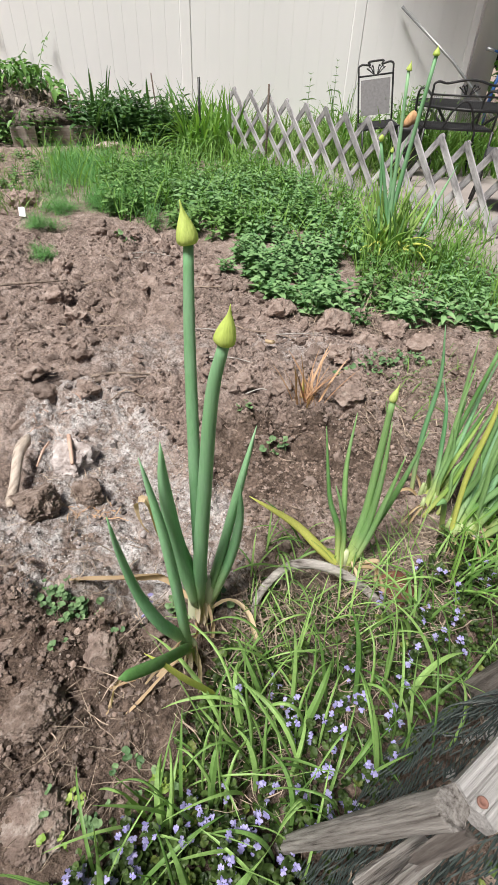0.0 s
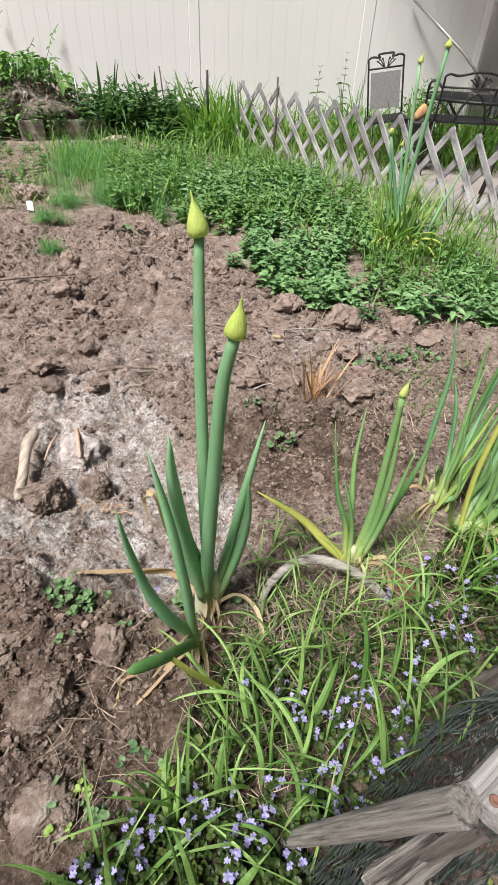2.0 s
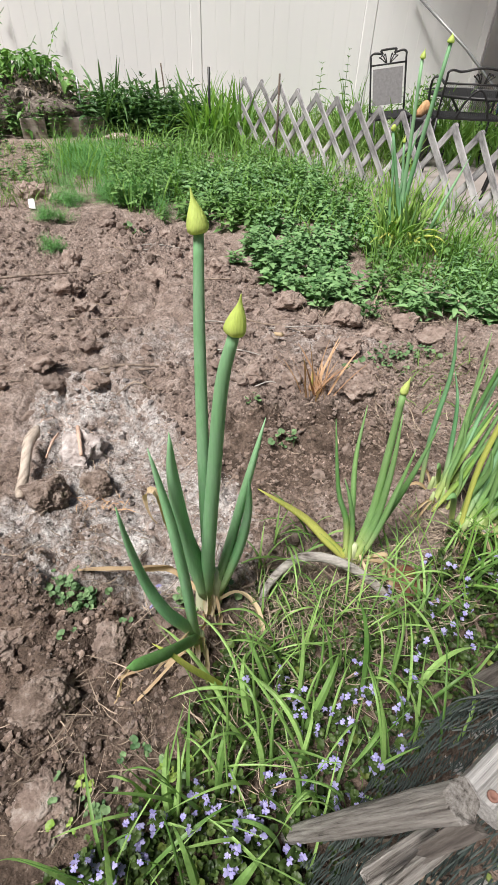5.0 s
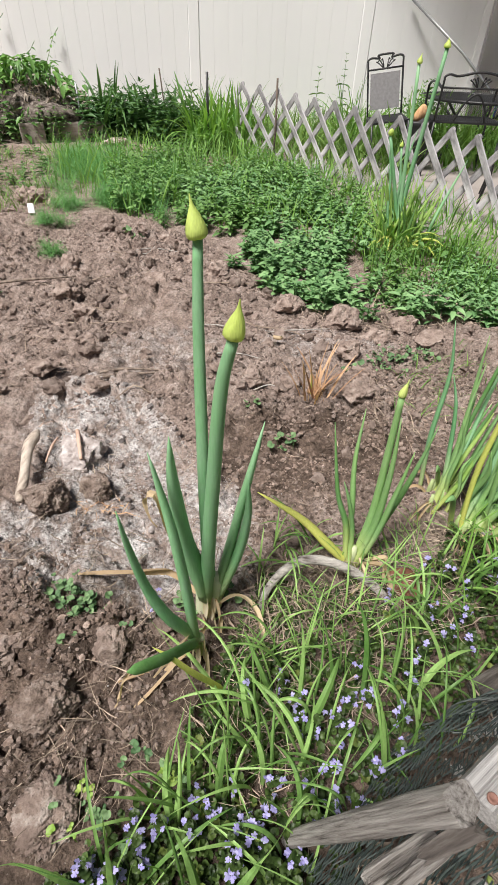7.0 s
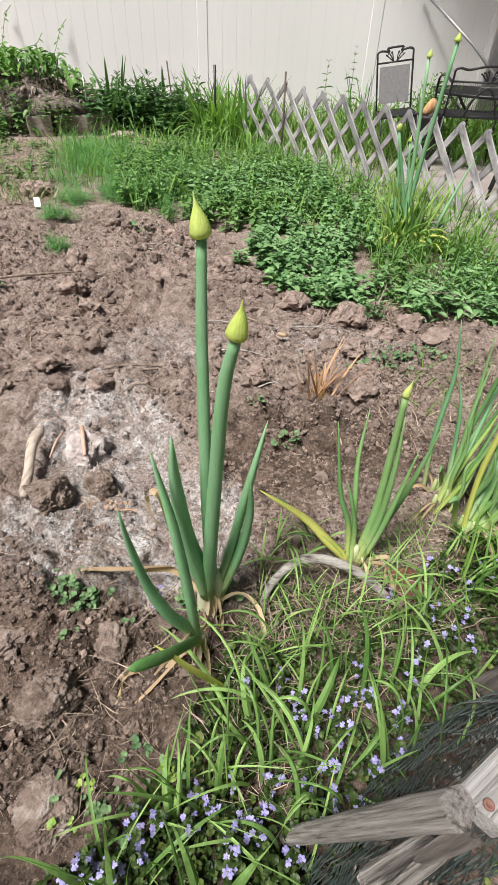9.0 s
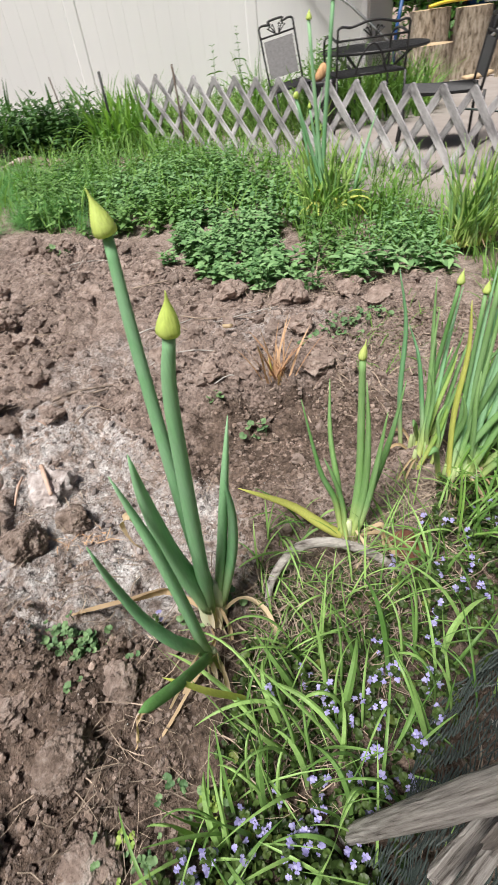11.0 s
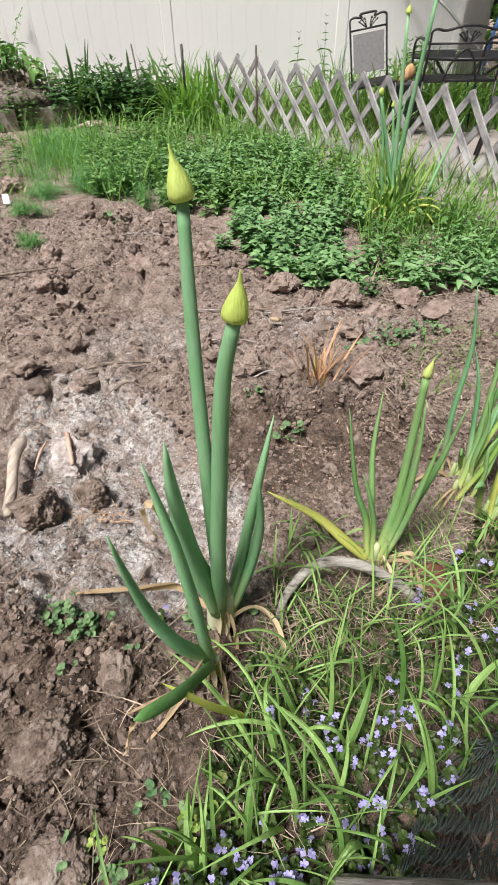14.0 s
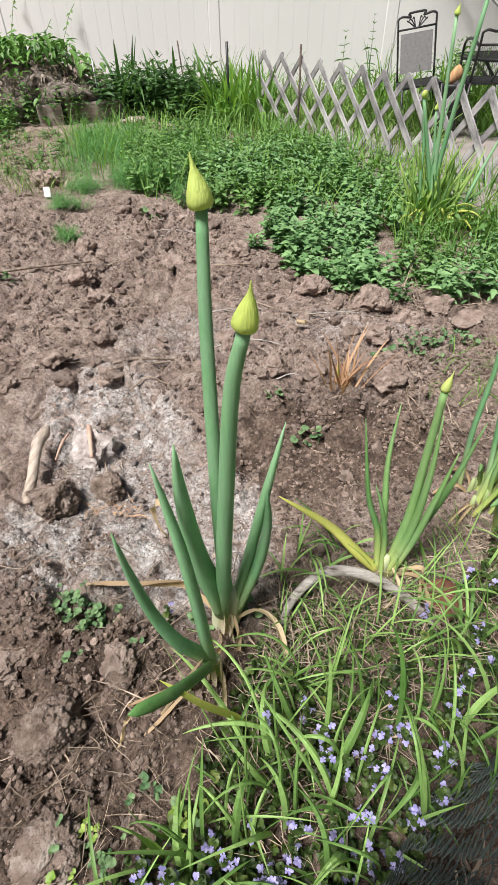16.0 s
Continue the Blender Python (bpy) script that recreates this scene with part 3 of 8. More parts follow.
def build_ground():
    xs, ys = lines(-1.75, 0.9, 0.0065, -60, 60), lines(-0.62, 2.55, 0.0065, -40, 90)
    X, Y = np.meshgrid(xs, ys)
    Z = ground_z(X.ravel(), Y.ravel())
    # The bed drops away beneath the slab.
    nx, ny = len(xs), len(ys)
    i = np.arange(nx * ny).reshape(ny, nx)
    fs = np.stack([i[:-1, :-1], i[:-1, 1:], i[1:, 1:], i[1:, :-1]], -1).reshape(-1, 4)
    raw_mesh("ground", np.c_[X.ravel(), Y.ravel(), Z], fs, SOIL, "dry brown garden soil with clods and a patch of pale wood ash", "ground", kind="structure")


build_ground()

# ---- concrete patio beyond the bed ----
PZ = 0.07
E1 = Vector((0.545, -0.838, 0)).normalized()   # along the front edge
E2 = Vector((0.838, 0.545, 0)).normalized()    # away from the bed
P0 = Vector((1.04, 1.98, 0))


def patio_pt(a, b, z=PZ):
    p = P0 + E1 * a + E2 * b
    return (p.x, p.y, z)


def build_patio():
    root = thing("pavement", patio_pt(0, 0, 0), "pale tan concrete patio slabs with dark joints", "pavement", kind="structure")
    # Slabs separated by two open joints that cross.
    outline = [Vector(patio_pt(a, b, 0)) for a, b in ((-2.55, 0), (3.2, 0), (3.2, 13), (-2.55, 13))]
    c = Vector((4.32, 5.72, 0))
    j1 = Vector((0.68, 0.733, 0))
    j2 = Vector((0.733, -0.68, 0))

    def cut(poly, n, d):
        out = []
        for p, q in zip(poly, poly[1:] + poly[:1]):
            a, b = (p - c).dot(n) - d, (q - c).dot(n) - d
            if a >= 0:
                out.append(p)
            if a * b < 0:
                out.append(p.lerp(q, a / (a - b)))
        return out

    for s1 in (1, -1):
        for s2 in (1, -1):
            poly = cut(cut(outline, j2 * s1, 0.009), j1 * s2, 0.006)
            mid = sum(poly, Vector()) / len(poly)
            n = len(poly)
            top = [p.lerp(mid, 0.0012) + Vector((0, 0, PZ)) for p in poly]
            low = [p + Vector((0, 0, PZ - 0.006)) for p in poly]
            bot = [p + Vector((0, 0, PZ - 0.12)) for p in poly]
            fs = [tuple(range(n))] + [(n + i, n + (i + 1) % n, (i + 1) % n, i) for i in range(n)] + [(2 * n + i, 2 * n + (i + 1) % n, n + (i + 1) % n, n + i) for i in range(n)]
            part("slab", Geo().add(top + low + bot, fs), CONCRETE, root, smooth=False)


build_patio()

# ---- white vinyl fence along the back ----
FY = 6.3


def build_fence():
    root = thing("fence", (0, FY, 0), "tall off-white vinyl privacy fence with grooved boards", "fence", kind="structure")
    posts = [-6.09, -3.65, -1.20, 0.64]
    for px in posts:
        part("post", Geo().box((px, FY, 0.93), (0.127, 0.104, 1.9), None, 0, 0.012).box((px, FY, 1.9), (0.14, 0.14, 0.03), None, 0, 0.01), VINYL, root, smooth=False)
    part("corner_post", Geo().box((1.83, FY - 0.01, 0.93), (0.08, 0.1, 1.9), None, 0, 0.012), VINYL, root, smooth=False)
    for a, b in zip(posts, posts[1:] + [1.83]):
        w = b - a - (0.127 if b < 1.0 else 0.104)
        n = max(1, round(w / 0.152))
        c = a + 0.0635 + w / 2
        for z in (0.14, 1.74):
            part("rail", Geo().box((c, FY, z), (w, 0.09, 0.14), None, 0, 0.004), VINYL, root, smooth=False)
        for k in range(n):
            bw = w / n
            part("board", Geo().box((a + 0.0635 + bw * (k + 0.5), FY - 0.034, 0.94), (bw - 0.0002, 0.022, 1.6), None, 0, 0.0022), VINYL, root, smooth=False)
        part("backing", Geo().box((c, FY - 0.015, 0.94), (w, 0.008, 1.58)), VINYL, root, smooth=False)
    # The fence turns back beside the patio.
    for k in range(10):
        cy = FY + 0.15 + 0.168 * k
        part("board", Geo().box((1.88 + 0.45 * (cy - FY), cy, 0.94), (0.022, 0.183, 1.75), Matrix.Rotation(radians(-24.2), 3, 'Z'), 0, 0.0016), VINYL, root, smooth=False)


build_fence()

# ---- low expanding lattice at the edge of the bed ----
LA, LB = Vector((-0.52, 4.62, 0)), Vector((1.52, 2.11, 0))


LATTICE_PEAKS = (-0.42, -0.17, 0.085, 0.345, 0.60, 0.83, 1.06, 1.275, 1.49, 1.70, 1.895, 2.10, 2.305, 2.48, 2.66, 2.835, 3.0, 3.145, 3.3, 3.46)


def build_lattice():
    """Crossed slats that meet in pairs at their tops, drawn out wider at one end than the other."""
    root = thing("lattice_fence", ((LA + LB) / 2).to_tuple(), "low weathered grey wooden lattice fence of crossed slats", "fence")
    d = (LB - LA)
    L = d.length
    d.normalize()
    nrm = Vector((d.y, -d.x, 0))
    for s in LATTICE_PEAKS:
        u = min(max(s / L, 0), 1)
        zt = 0.572 - 0.036 * s - 0.012 * max(0, s - 2.2)
        slope = math.tan(radians(40 + 16 * u))
        for sgn in (1, -1):
            run = (zt - 0.015) / slope
            t0, t1 = 0.0, 1.0
            for lim in (-0.01, L + 0.02):
                ta = (lim - s) / (sgn * run)
                if 0 < ta < 1 and (s < lim) == (lim > 1):
                    t1 = min(t1, ta)
                elif 0 < ta < 1:
                    t0 = max(t0, ta)
            if s < -0.01 and sgn < 0 or s > L + 0.02 and sgn > 0 or t1 - t0 < 0.1:
                continue
            off = 0.008 * sgn
            A = LA + d * (s + sgn * run * t1) + nrm * off + Vector((0, 0, zt - run * slope * t1))
            B = LA + d * (s + sgn * run * t0) + nrm * off + Vector((0, 0, zt - run * slope * t0))
            ax = (B - A).normalized()
            M = Matrix((ax.cross(nrm), nrm, ax)).transposed() @ Matrix.Rotation(R.uniform(-0.025, 0.025), 3, 'Y') @ Matrix.Rotation(R.uniform(-0.05, 0.05), 3, 'Z')
            ln, w = (B - A).length + (0.018 if t0 == 0 else 0.0), R.uniform(0.032, 0.038)
            # Cut square but worn round at the top corners.
            h, e = ln / 2, w / 2
            prof = [(-e, -h), (e, -h), (e, h - 0.016), (e * 0.72, h - 0.004), (e * 0.3, h), (-e * 0.3, h), (-e * 0.72, h - 0.004), (-e, h - 0.016)]
            n = len(prof)
            vs = [(x, -0.0055, z) for x, z in prof] + [(x, 0.0055, z) for x, z in prof]
            fs = [tuple(range(n)), tuple(range(2 * n - 1, n - 1, -1))] + [(i, n + i, n + (i + 1) % n, (i + 1) % n) for i in range(n)]
            o = part("slat", Geo().add(vs, fs), GREYWOOD, root, smooth=False)
            o.matrix_parent_inverse = Matrix.Identity(4)
            o.matrix_basis = root.matrix_basis.inverted() @ Matrix.Translation((A + B) / 2) @ M.to_4x4()
    for s, h, r in ((0.62, 0.63, 0.009), (L - 0.03, 0.475, 0.014)):
        p = LA + d * s + nrm * 0.03
        part("stake", Geo().tube([(p.x, p.y, -0.05), (p.x + 0.01, p.y, h * 0.5), (p.x + 0.005, p.y, h)], [r * 1.1, r, r * 0.9], 6, 0, wobble=0.2), DARKWOOD, root, "dark round stake")


build_lattice()


# ---- chopped logs and the things under the carport ----
def stump(c, r, h, ring=0, lean=0.0):
    g = Geo()
    n, k = 40, 14
    ph = R.uniform(0, 6)
    ridg = [R.uniform(-1, 1) for _ in range(n)]
    vs, fs = [], []
    for i in range(k + 1):
        z = h * i / k
        for j in range(n):
            w = 2 * math.pi * j / n
            rr = r * (1 + 0.05 * math.sin(2 * w + ph) + 0.03 * math.sin(3 * w + ph * 2) + 0.035 * ridg[(j + (i // 3)) % n] + 0.012 * R.uniform(-1, 1))
            rr *= 1.0 + 0.06 * (1 - i / k) ** 3
            vs.append((c[0] + rr * math.cos(w) + lean * z, c[1] + rr * math.sin(w), c[2] + z))
    for i in range(k):
        for j in range(n):
            fs.append((i * n + j, i * n + (j + 1) % n, (i + 1) * n + (j + 1) % n, (i + 1) * n + j))
    e = thing("log_round", c, "upright sawn log round with rough furrowed bark on concrete", "log", "chopping logs")
    part("bark", Geo().add(vs, fs), BARK, e)
    rim = [Vector(v) for v in vs[-n:]]
    cc = sum(rim, Vector()) / n
    vs2 = [cc + (p - cc) * 0.5 + Vector((0, 0, 0.004)) for p in rim] + [cc + (p - cc) * 0.97 + Vector((0, 0, 0.003)) for p in rim] + [p - Vector((0, 0, 0.012)) for p in rim] + [cc + Vector((0, 0, 0.005))]
    fs2 = []
    for j in range(n):
        q = (j + 1) % n
        fs2 += [(n + j, n + q, q, j), (2 * n + j, 2 * n + q, n + q, n + j), (j, q, 3 * n)]
    part("sawn_end", Geo().add(vs2, fs2), LOGEND, e, "pale sawn top")
    return e


stump((3.37, 5.74, PZ), 0.20, 0.47)
stump((2.97, 6.12, PZ), 0.19, 0.60)
stump((2.50, 6.14, PZ), 0.20, 0.62)
stump((2.40, 5.72, PZ), 0.20, 0.36)
stump((3.78, 6.15, PZ), 0.11, 0.24)
stump((3.22, 6.2, PZ), 0.14, 0.28)

# ---- onion plants ----
def onion_leaf(pts, r0, mat, parent, flat=0.62, n=14, blunt=2.2, name="leaf", label=""):
    p = smooth_path(pts, n)
    rr = []
    for i in range(n):
        t = i / (n - 1)
        rr.append(r0 * ((0.78 + 0.5 * t * (1 - t) * 2) * (1 - t ** blunt) ** 0.75 if blunt < 5 else 0.95 * (1 - t ** 12) ** 0.5) + 0.0008)
    return part(name, Geo().tube(p, rr, 10, 0, flat=flat), mat, parent, label)


def onion_scape(pts, r0, r1, parent, mat, n=18):
    p = smooth_path(pts, n)
    rr = [r0 + (r1 - r0) * (i / (n - 1)) + 0.12 * r0 * math.sin(math.pi * (i / (n - 1)) ** 0.7) for i in range(n)]
    return part("flower_stalk", Geo().tube(p, rr, 14), mat, parent)


def onion_bud(base, tip, r, parent, mat):
    base, tip = Vector(base), Vector(tip)
    ax = (tip - base)
    L = ax.length
    M = ax.to_track_quat('Z', 'Y').to_matrix()
    prof = [(0.5 * r, -0.025 * L), (0.85 * r, 0.0), (1.02 * r, 0.06 * L), (1.03 * r, 0.16 * L), (0.92 * r, 0.3 * L), (0.72 * r, 0.45 * L), (0.47 * r, 0.6 * L), (0.25 * r, 0.72 * L), (0.13 * r, 0.84 * L), (0.08 * r, 0.94 * L), (0.02 * r, L)]
    if L < 2.4 * r:
        # Buds about to open are round knobs.
        prof = [(0.45 * r, -0.03 * L), (0.86 * r, 0.1 * L), (1.0 * r, 0.32 * L), (0.98 * r, 0.55 * L), (0.8 * r, 0.76 * L), (0.5 * r, 0.9 * L), (0.2 * r, 0.97 * L), (0.04 * r, L)]
    g = Geo()
    n, vs, fs = 16, [], []
    bend = Vector((R.uniform(-1, 1), R.uniform(-1, 1), 0)) * 0.16 * L
    ph = R.uniform(0, 6.28)
    for a, z in prof:
        for j in range(n):
            w = 2 * math.pi * j / n
            rr = a * (1 + 0.03 * math.cos(6 * w) + 0.12 * math.cos(w - ph) * (1 - abs(2 * z / L - 0.5)) + 0.06 * math.cos(2 * w + ph))
            q = M @ Vector((rr * math.cos(w), rr * math.sin(w), z)) + base
            vs.append(q + bend * max(0, z / L - 0.5) ** 1.5)
    for i in range(len(prof) - 1):
        for j in range(n):
            fs.append((i * n + j, i * n + (j + 1) % n, (i + 1) * n + (j + 1) % n, (i + 1) * n + j))
    fs.append(tuple(range(n - 1, -1, -1)))
    fs.append(tuple((len(prof) - 1) * n + j for j in range(n)))
    return part("flower_bud", g.add(vs, fs), mat, parent, "yellow-green papery bud with a pointed beak")


def dry_blade(pts, w, parent, n=18):
    p = smooth_path(pts, n)
    ws = [w * (0.5 + 0.7 * math.sin(math.pi * min(1, (i + 1) / n)) * R.uniform(0.7, 1.1)) for i in range(n)]
    return part("withered_leaf", Geo().strip(p, ws, (0.3, 0.2, 1), 0, 0.45, R.uniform(-2.5, 2.5)), DRYLEAF, parent, "tan withered leaf", smooth=False)


# The tall plant with two flower stalks.
main = thing("onion_plant", (0, 0, 0), "tall blue-green onion plant with two budding flower stalks", "onion plant")
g = Geo()
g.lathe([(0.009, -0.02), (0.0135, 0.0), (0.0145, 0.02), (0.013, 0.05), (0.0128, 0.085), (0.0085, 0.115)], 16, (-0.003, 0.0, 0.0), jitter=0.05)
g.lathe([(0.008, -0.02), (0.013, 0.01), (0.0135, 0.05), (0.0125, 0.08), (0.008, 0.105)], 14, (0.018, 0.012, 0.0), jitter=0.06)
g.lathe([(0.007, -0.03), (0.0095, 0.0), (0.0095, 0.02), (0.0085, 0.04), (0.006, 0.05)], 14, (0.005, -0.075, 0.0), jitter=0.06)
part("neck", g, NECK, main, "pale sheathed neck")
stalk_a = onion_scape([(0.012, 0.008, 0.05), (0.006, 0.014, 0.2), (0.002, 0.03, 0.36), (-0.003, 0.06, 0.545), (-0.004, 0.082, 0.657)], 0.0098, 0.0060, main, ONION)
stalk_b = onion_scape([(0.004, -0.004, 0.05), (0.014, -0.008, 0.22), (0.024, -0.014, 0.355), (0.037, -0.019, 0.515), (0.052, -0.022, 0.588)], 0.0112, 0.0066, main, ONION)
onion_bud((-0.004, 0.082, 0.657), (-0.011, 0.083, 0.703), 0.0125, stalk_a, BUD)
onion_bud((0.052, -0.022, 0.588), (0.060, -0.023, 0.634), 0.0112, stalk_b, BUD)
for pts, r, mt in (
    ([(0.0, 0.0, 0.06), (-0.008, -0.004, 0.13), (-0.024, -0.008, 0.21), (-0.034, -0.012, 0.346), (-0.033, -0.014, 0.435)], 0.0178, ONION),
    ([(0.004, -0.07, -0.03), (-0.002, -0.083, 0.08), (-0.011, -0.074, 0.18), (-0.028, -0.056, 0.29), (-0.044, -0.042, 0.36), (-0.058, -0.032, 0.42)], 0.0102, ONION),
    ([(0.006, -0.074, -0.03), (-0.006, -0.095, 0.09), (-0.029, -0.117, 0.17), (-0.053, -0.119, 0.24), (-0.069, -0.118, 0.33), (-0.075, -0.118, 0.4)], 0.0080, ONION),
    ([(0.018, 0.012, 0.05), (0.042, 0.035, 0.16), (0.067, 0.06, 0.295), (0.087, 0.09, 0.395)], 0.0115, ONION),
    ([(0.026, 0.014, 0.04), (0.058, 0.028, 0.155), (0.071, 0.032, 0.245), (0.070, 0.036, 0.32)], 0.0118, ONION),
    ([(0.008, -0.07, -0.03), (0.004, -0.09, 0.05), (0.0, -0.126, 0.11), (-0.013, -0.178, 0.18), (-0.031, -0.209, 0.215), (-0.049, -0.231, 0.238)], 0.0066, ONION2),
):
    onion_leaf(pts, r * 1.3, mt, main, 0.58, blunt=6.0 if r == 0.0066 else 2.6)
for pts, w in (([(0.0, 0.0, 0.05), (-0.061, 0.03, 0.07), (-0.093, 0.03, 0.073), (-0.137, 0.03, 0.06), (-0.193, 0.03, 0.05), (-0.257, 0.03, 0.035)], 0.023),
               ([(-0.01, 0.02, 0.05), (-0.056, 0.05, 0.126), (-0.074, 0.05, 0.182), (-0.083, 0.05, 0.247), (-0.096, 0.05, 0.253), (-0.107, 0.05, 0.225), (-0.1, 0.05, 0.188), (-0.09, 0.05, 0.170)], 0.010),
               ([(0.02, 0.0, 0.02), (0.06, 0.012, 0.045), (0.095, -0.005, 0.03), (0.115, -0.035, 0.0)], 0.014),
               ([(0.004, -0.08, 0.03), (-0.02, -0.12, 0.05), (-0.06, -0.16, 0.02), (-0.09, -0.19, 0.0)], 0.011),
               ([(0.0, -0.02, 0.01), (0.005, -0.05, 0.02), (-0.03, -0.1, 0.01), (-0.12, -0.15, 0.005)], 0.009),
               ([(0.012, -0.075, 0.03), (0.0, -0.1, 0.066), (-0.02, -0.112, 0.05), (-0.05, -0.13, 0.01)], 0.012),
               ([(0.012, -0.08, 0.04), (0.022, -0.11, 0.045), (0.03, -0.14, 0.01)], 0.010),
               ([(-0.005, -0.095, 0.09), (-0.012, -0.14, 0.135), (-0.02, -0.18, 0.165), (-0.03, -0.205, 0.17)], 0.010),
               ([(-0.047, -0.228, 0.232), (-0.056, -0.232, 0.215), (-0.066, -0.236, 0.17), (-0.075, -0.24, 0.15)], 0.006),
               ([(0.02, -0.005, 0.05), (0.03, -0.02, 0.02), (0.035, -0.04, 0.0)], 0.012)):
    dry_blade(pts, w, main)

def papery_skin(parent, c, z0, z1, r, a, w):
    """A loose strip of dry skin peeling from a neck."""
    pts = [(c[0] + (r + 0.012 * t ** 3) * math.cos(a), c[1] + (r + 0.012 * t ** 3) * math.sin(a), z1 + (z0 - z1) * t) for t in np.linspace(0, 1, 8)]
    ws = [w * (1 - 0.6 * t) * (0.8 + 0.3 * math.sin(7 * t + a)) for t in np.linspace(0, 1, 8)]
    return part("papery_skin", Geo().strip(pts, ws, (-math.sin(a), math.cos(a), 0), 0, -0.6, 0.7), SKIN, parent, "pale loose papery skin")


for a, z0, z1, w in ((-1.6, -0.015, 0.07, 0.014), (-0.9, -0.02, 0.06, 0.012), (-2.4, -0.01, 0.055, 0.012), (-0.2, -0.02, 0.05, 0.012), (-1.2, -0.02, 0.03, 0.016)):
    papery_skin(main, (0.006, 0.004), z0, z1, 0.0165, a, w)
for a, z0, z1, w in ((-1.5, -0.02, 0.05, 0.012), (-0.7, -0.02, 0.04, 0.011), (-2.3, -0.015, 0.035, 0.010)):
    papery_skin(main, (0.006, -0.084), z0, z1, 0.0125, a, w)

# The shorter plant beside it.
p2 = thing("onion_plant", (0.281, 0.145, -0.02), "bright green onion plant with one narrow bud", "onion plant")
part("neck", Geo().lathe([(0.006, -0.01), (0.0095, 0.01), (0.009, 0.045), (0.006, 0.075)], 12, (0.281, 0.145, -0.02), jitter=0.08).lathe([(0.005, -0.01), (0.008, 0.01), (0.0075, 0.045), (0.005, 0.07)], 12, (0.298, 0.155, -0.02), jitter=0.08), NECK, p2, "pale neck")
stalk_a = onion_scape([(0.2888, 0.15, 0.02), (0.305, 0.17, 0.14), (0.306, 0.182, 0.27), (0.304, 0.188, 0.395)], 0.0075, 0.0052, p2, ONION2)
onion_bud((0.304, 0.188, 0.395), (0.308, 0.188, 0.428), 0.0068, stalk_a, BUD)
for pts, r, mt in (
    ([(0.271, 0.15, 0), (0.262, 0.18, 0.08), (0.236, 0.2, 0.15), (0.212, 0.245, 0.29)], 0.0078, ONION2),
    ([(0.276, 0.155, 0), (0.272, 0.2, 0.1), (0.264, 0.24, 0.2), (0.27, 0.275, 0.305)], 0.0074, ONION2),
    ([(0.286, 0.14, 0), (0.312, 0.158, 0.12), (0.315, 0.165, 0.25), (0.31, 0.178, 0.36)], 0.0078, ONION2),
    ([(0.294, 0.155, 0), (0.33, 0.175, 0.1), (0.362, 0.19, 0.21), (0.385, 0.205, 0.33)], 0.0078, ONION2),
    ([(0.292, 0.14, 0), (0.318, 0.15, 0.1), (0.332, 0.155, 0.2), (0.345, 0.165, 0.3)], 0.0072, ONION2),
    ([(0.276, 0.13, 0), (0.272, 0.16, 0.09), (0.255, 0.17, 0.16), (0.24, 0.18, 0.2)], 0.006, ONION2),
    ([(0.273, 0.15, 0), (0.2273, 0.155, 0.045), (0.17, 0.17, 0.095), (0.078, 0.165, 0.165)], 0.010, ONIONYEL),
):
    onion_leaf(pts, r * 1.3, mt, p2)
stalk_b = onion_scape([(0.3008, 0.155, 0.02), (0.31, 0.175, 0.08), (0.309, 0.188, 0.13)], 0.0045, 0.0035, p2, ONION2, 8)
onion_bud((0.309, 0.188, 0.13), (0.31, 0.19, 0.152), 0.0055, stalk_b, BUD)
for pts, w in (([(0.3024, 0.14, 0.01), (0.3373, 0.11, 0.045), (0.3502, 0.07, 0.03), (0.3717, 0.04, 0.005)], 0.012),
               ([(0.2916, 0.13, 0.04), (0.3002, 0.09, 0.03), (0.2574, 0.05, 0.01), (0.186, 0.04, 0)], 0.010),
               ([(0.3088, 0.14, 0.02), (0.3423, 0.13, 0.045), (0.335, 0.1, 0.05), (0.3374, 0.08, 0.01)], 0.013)):
    dry_blade(pts, w, p2)


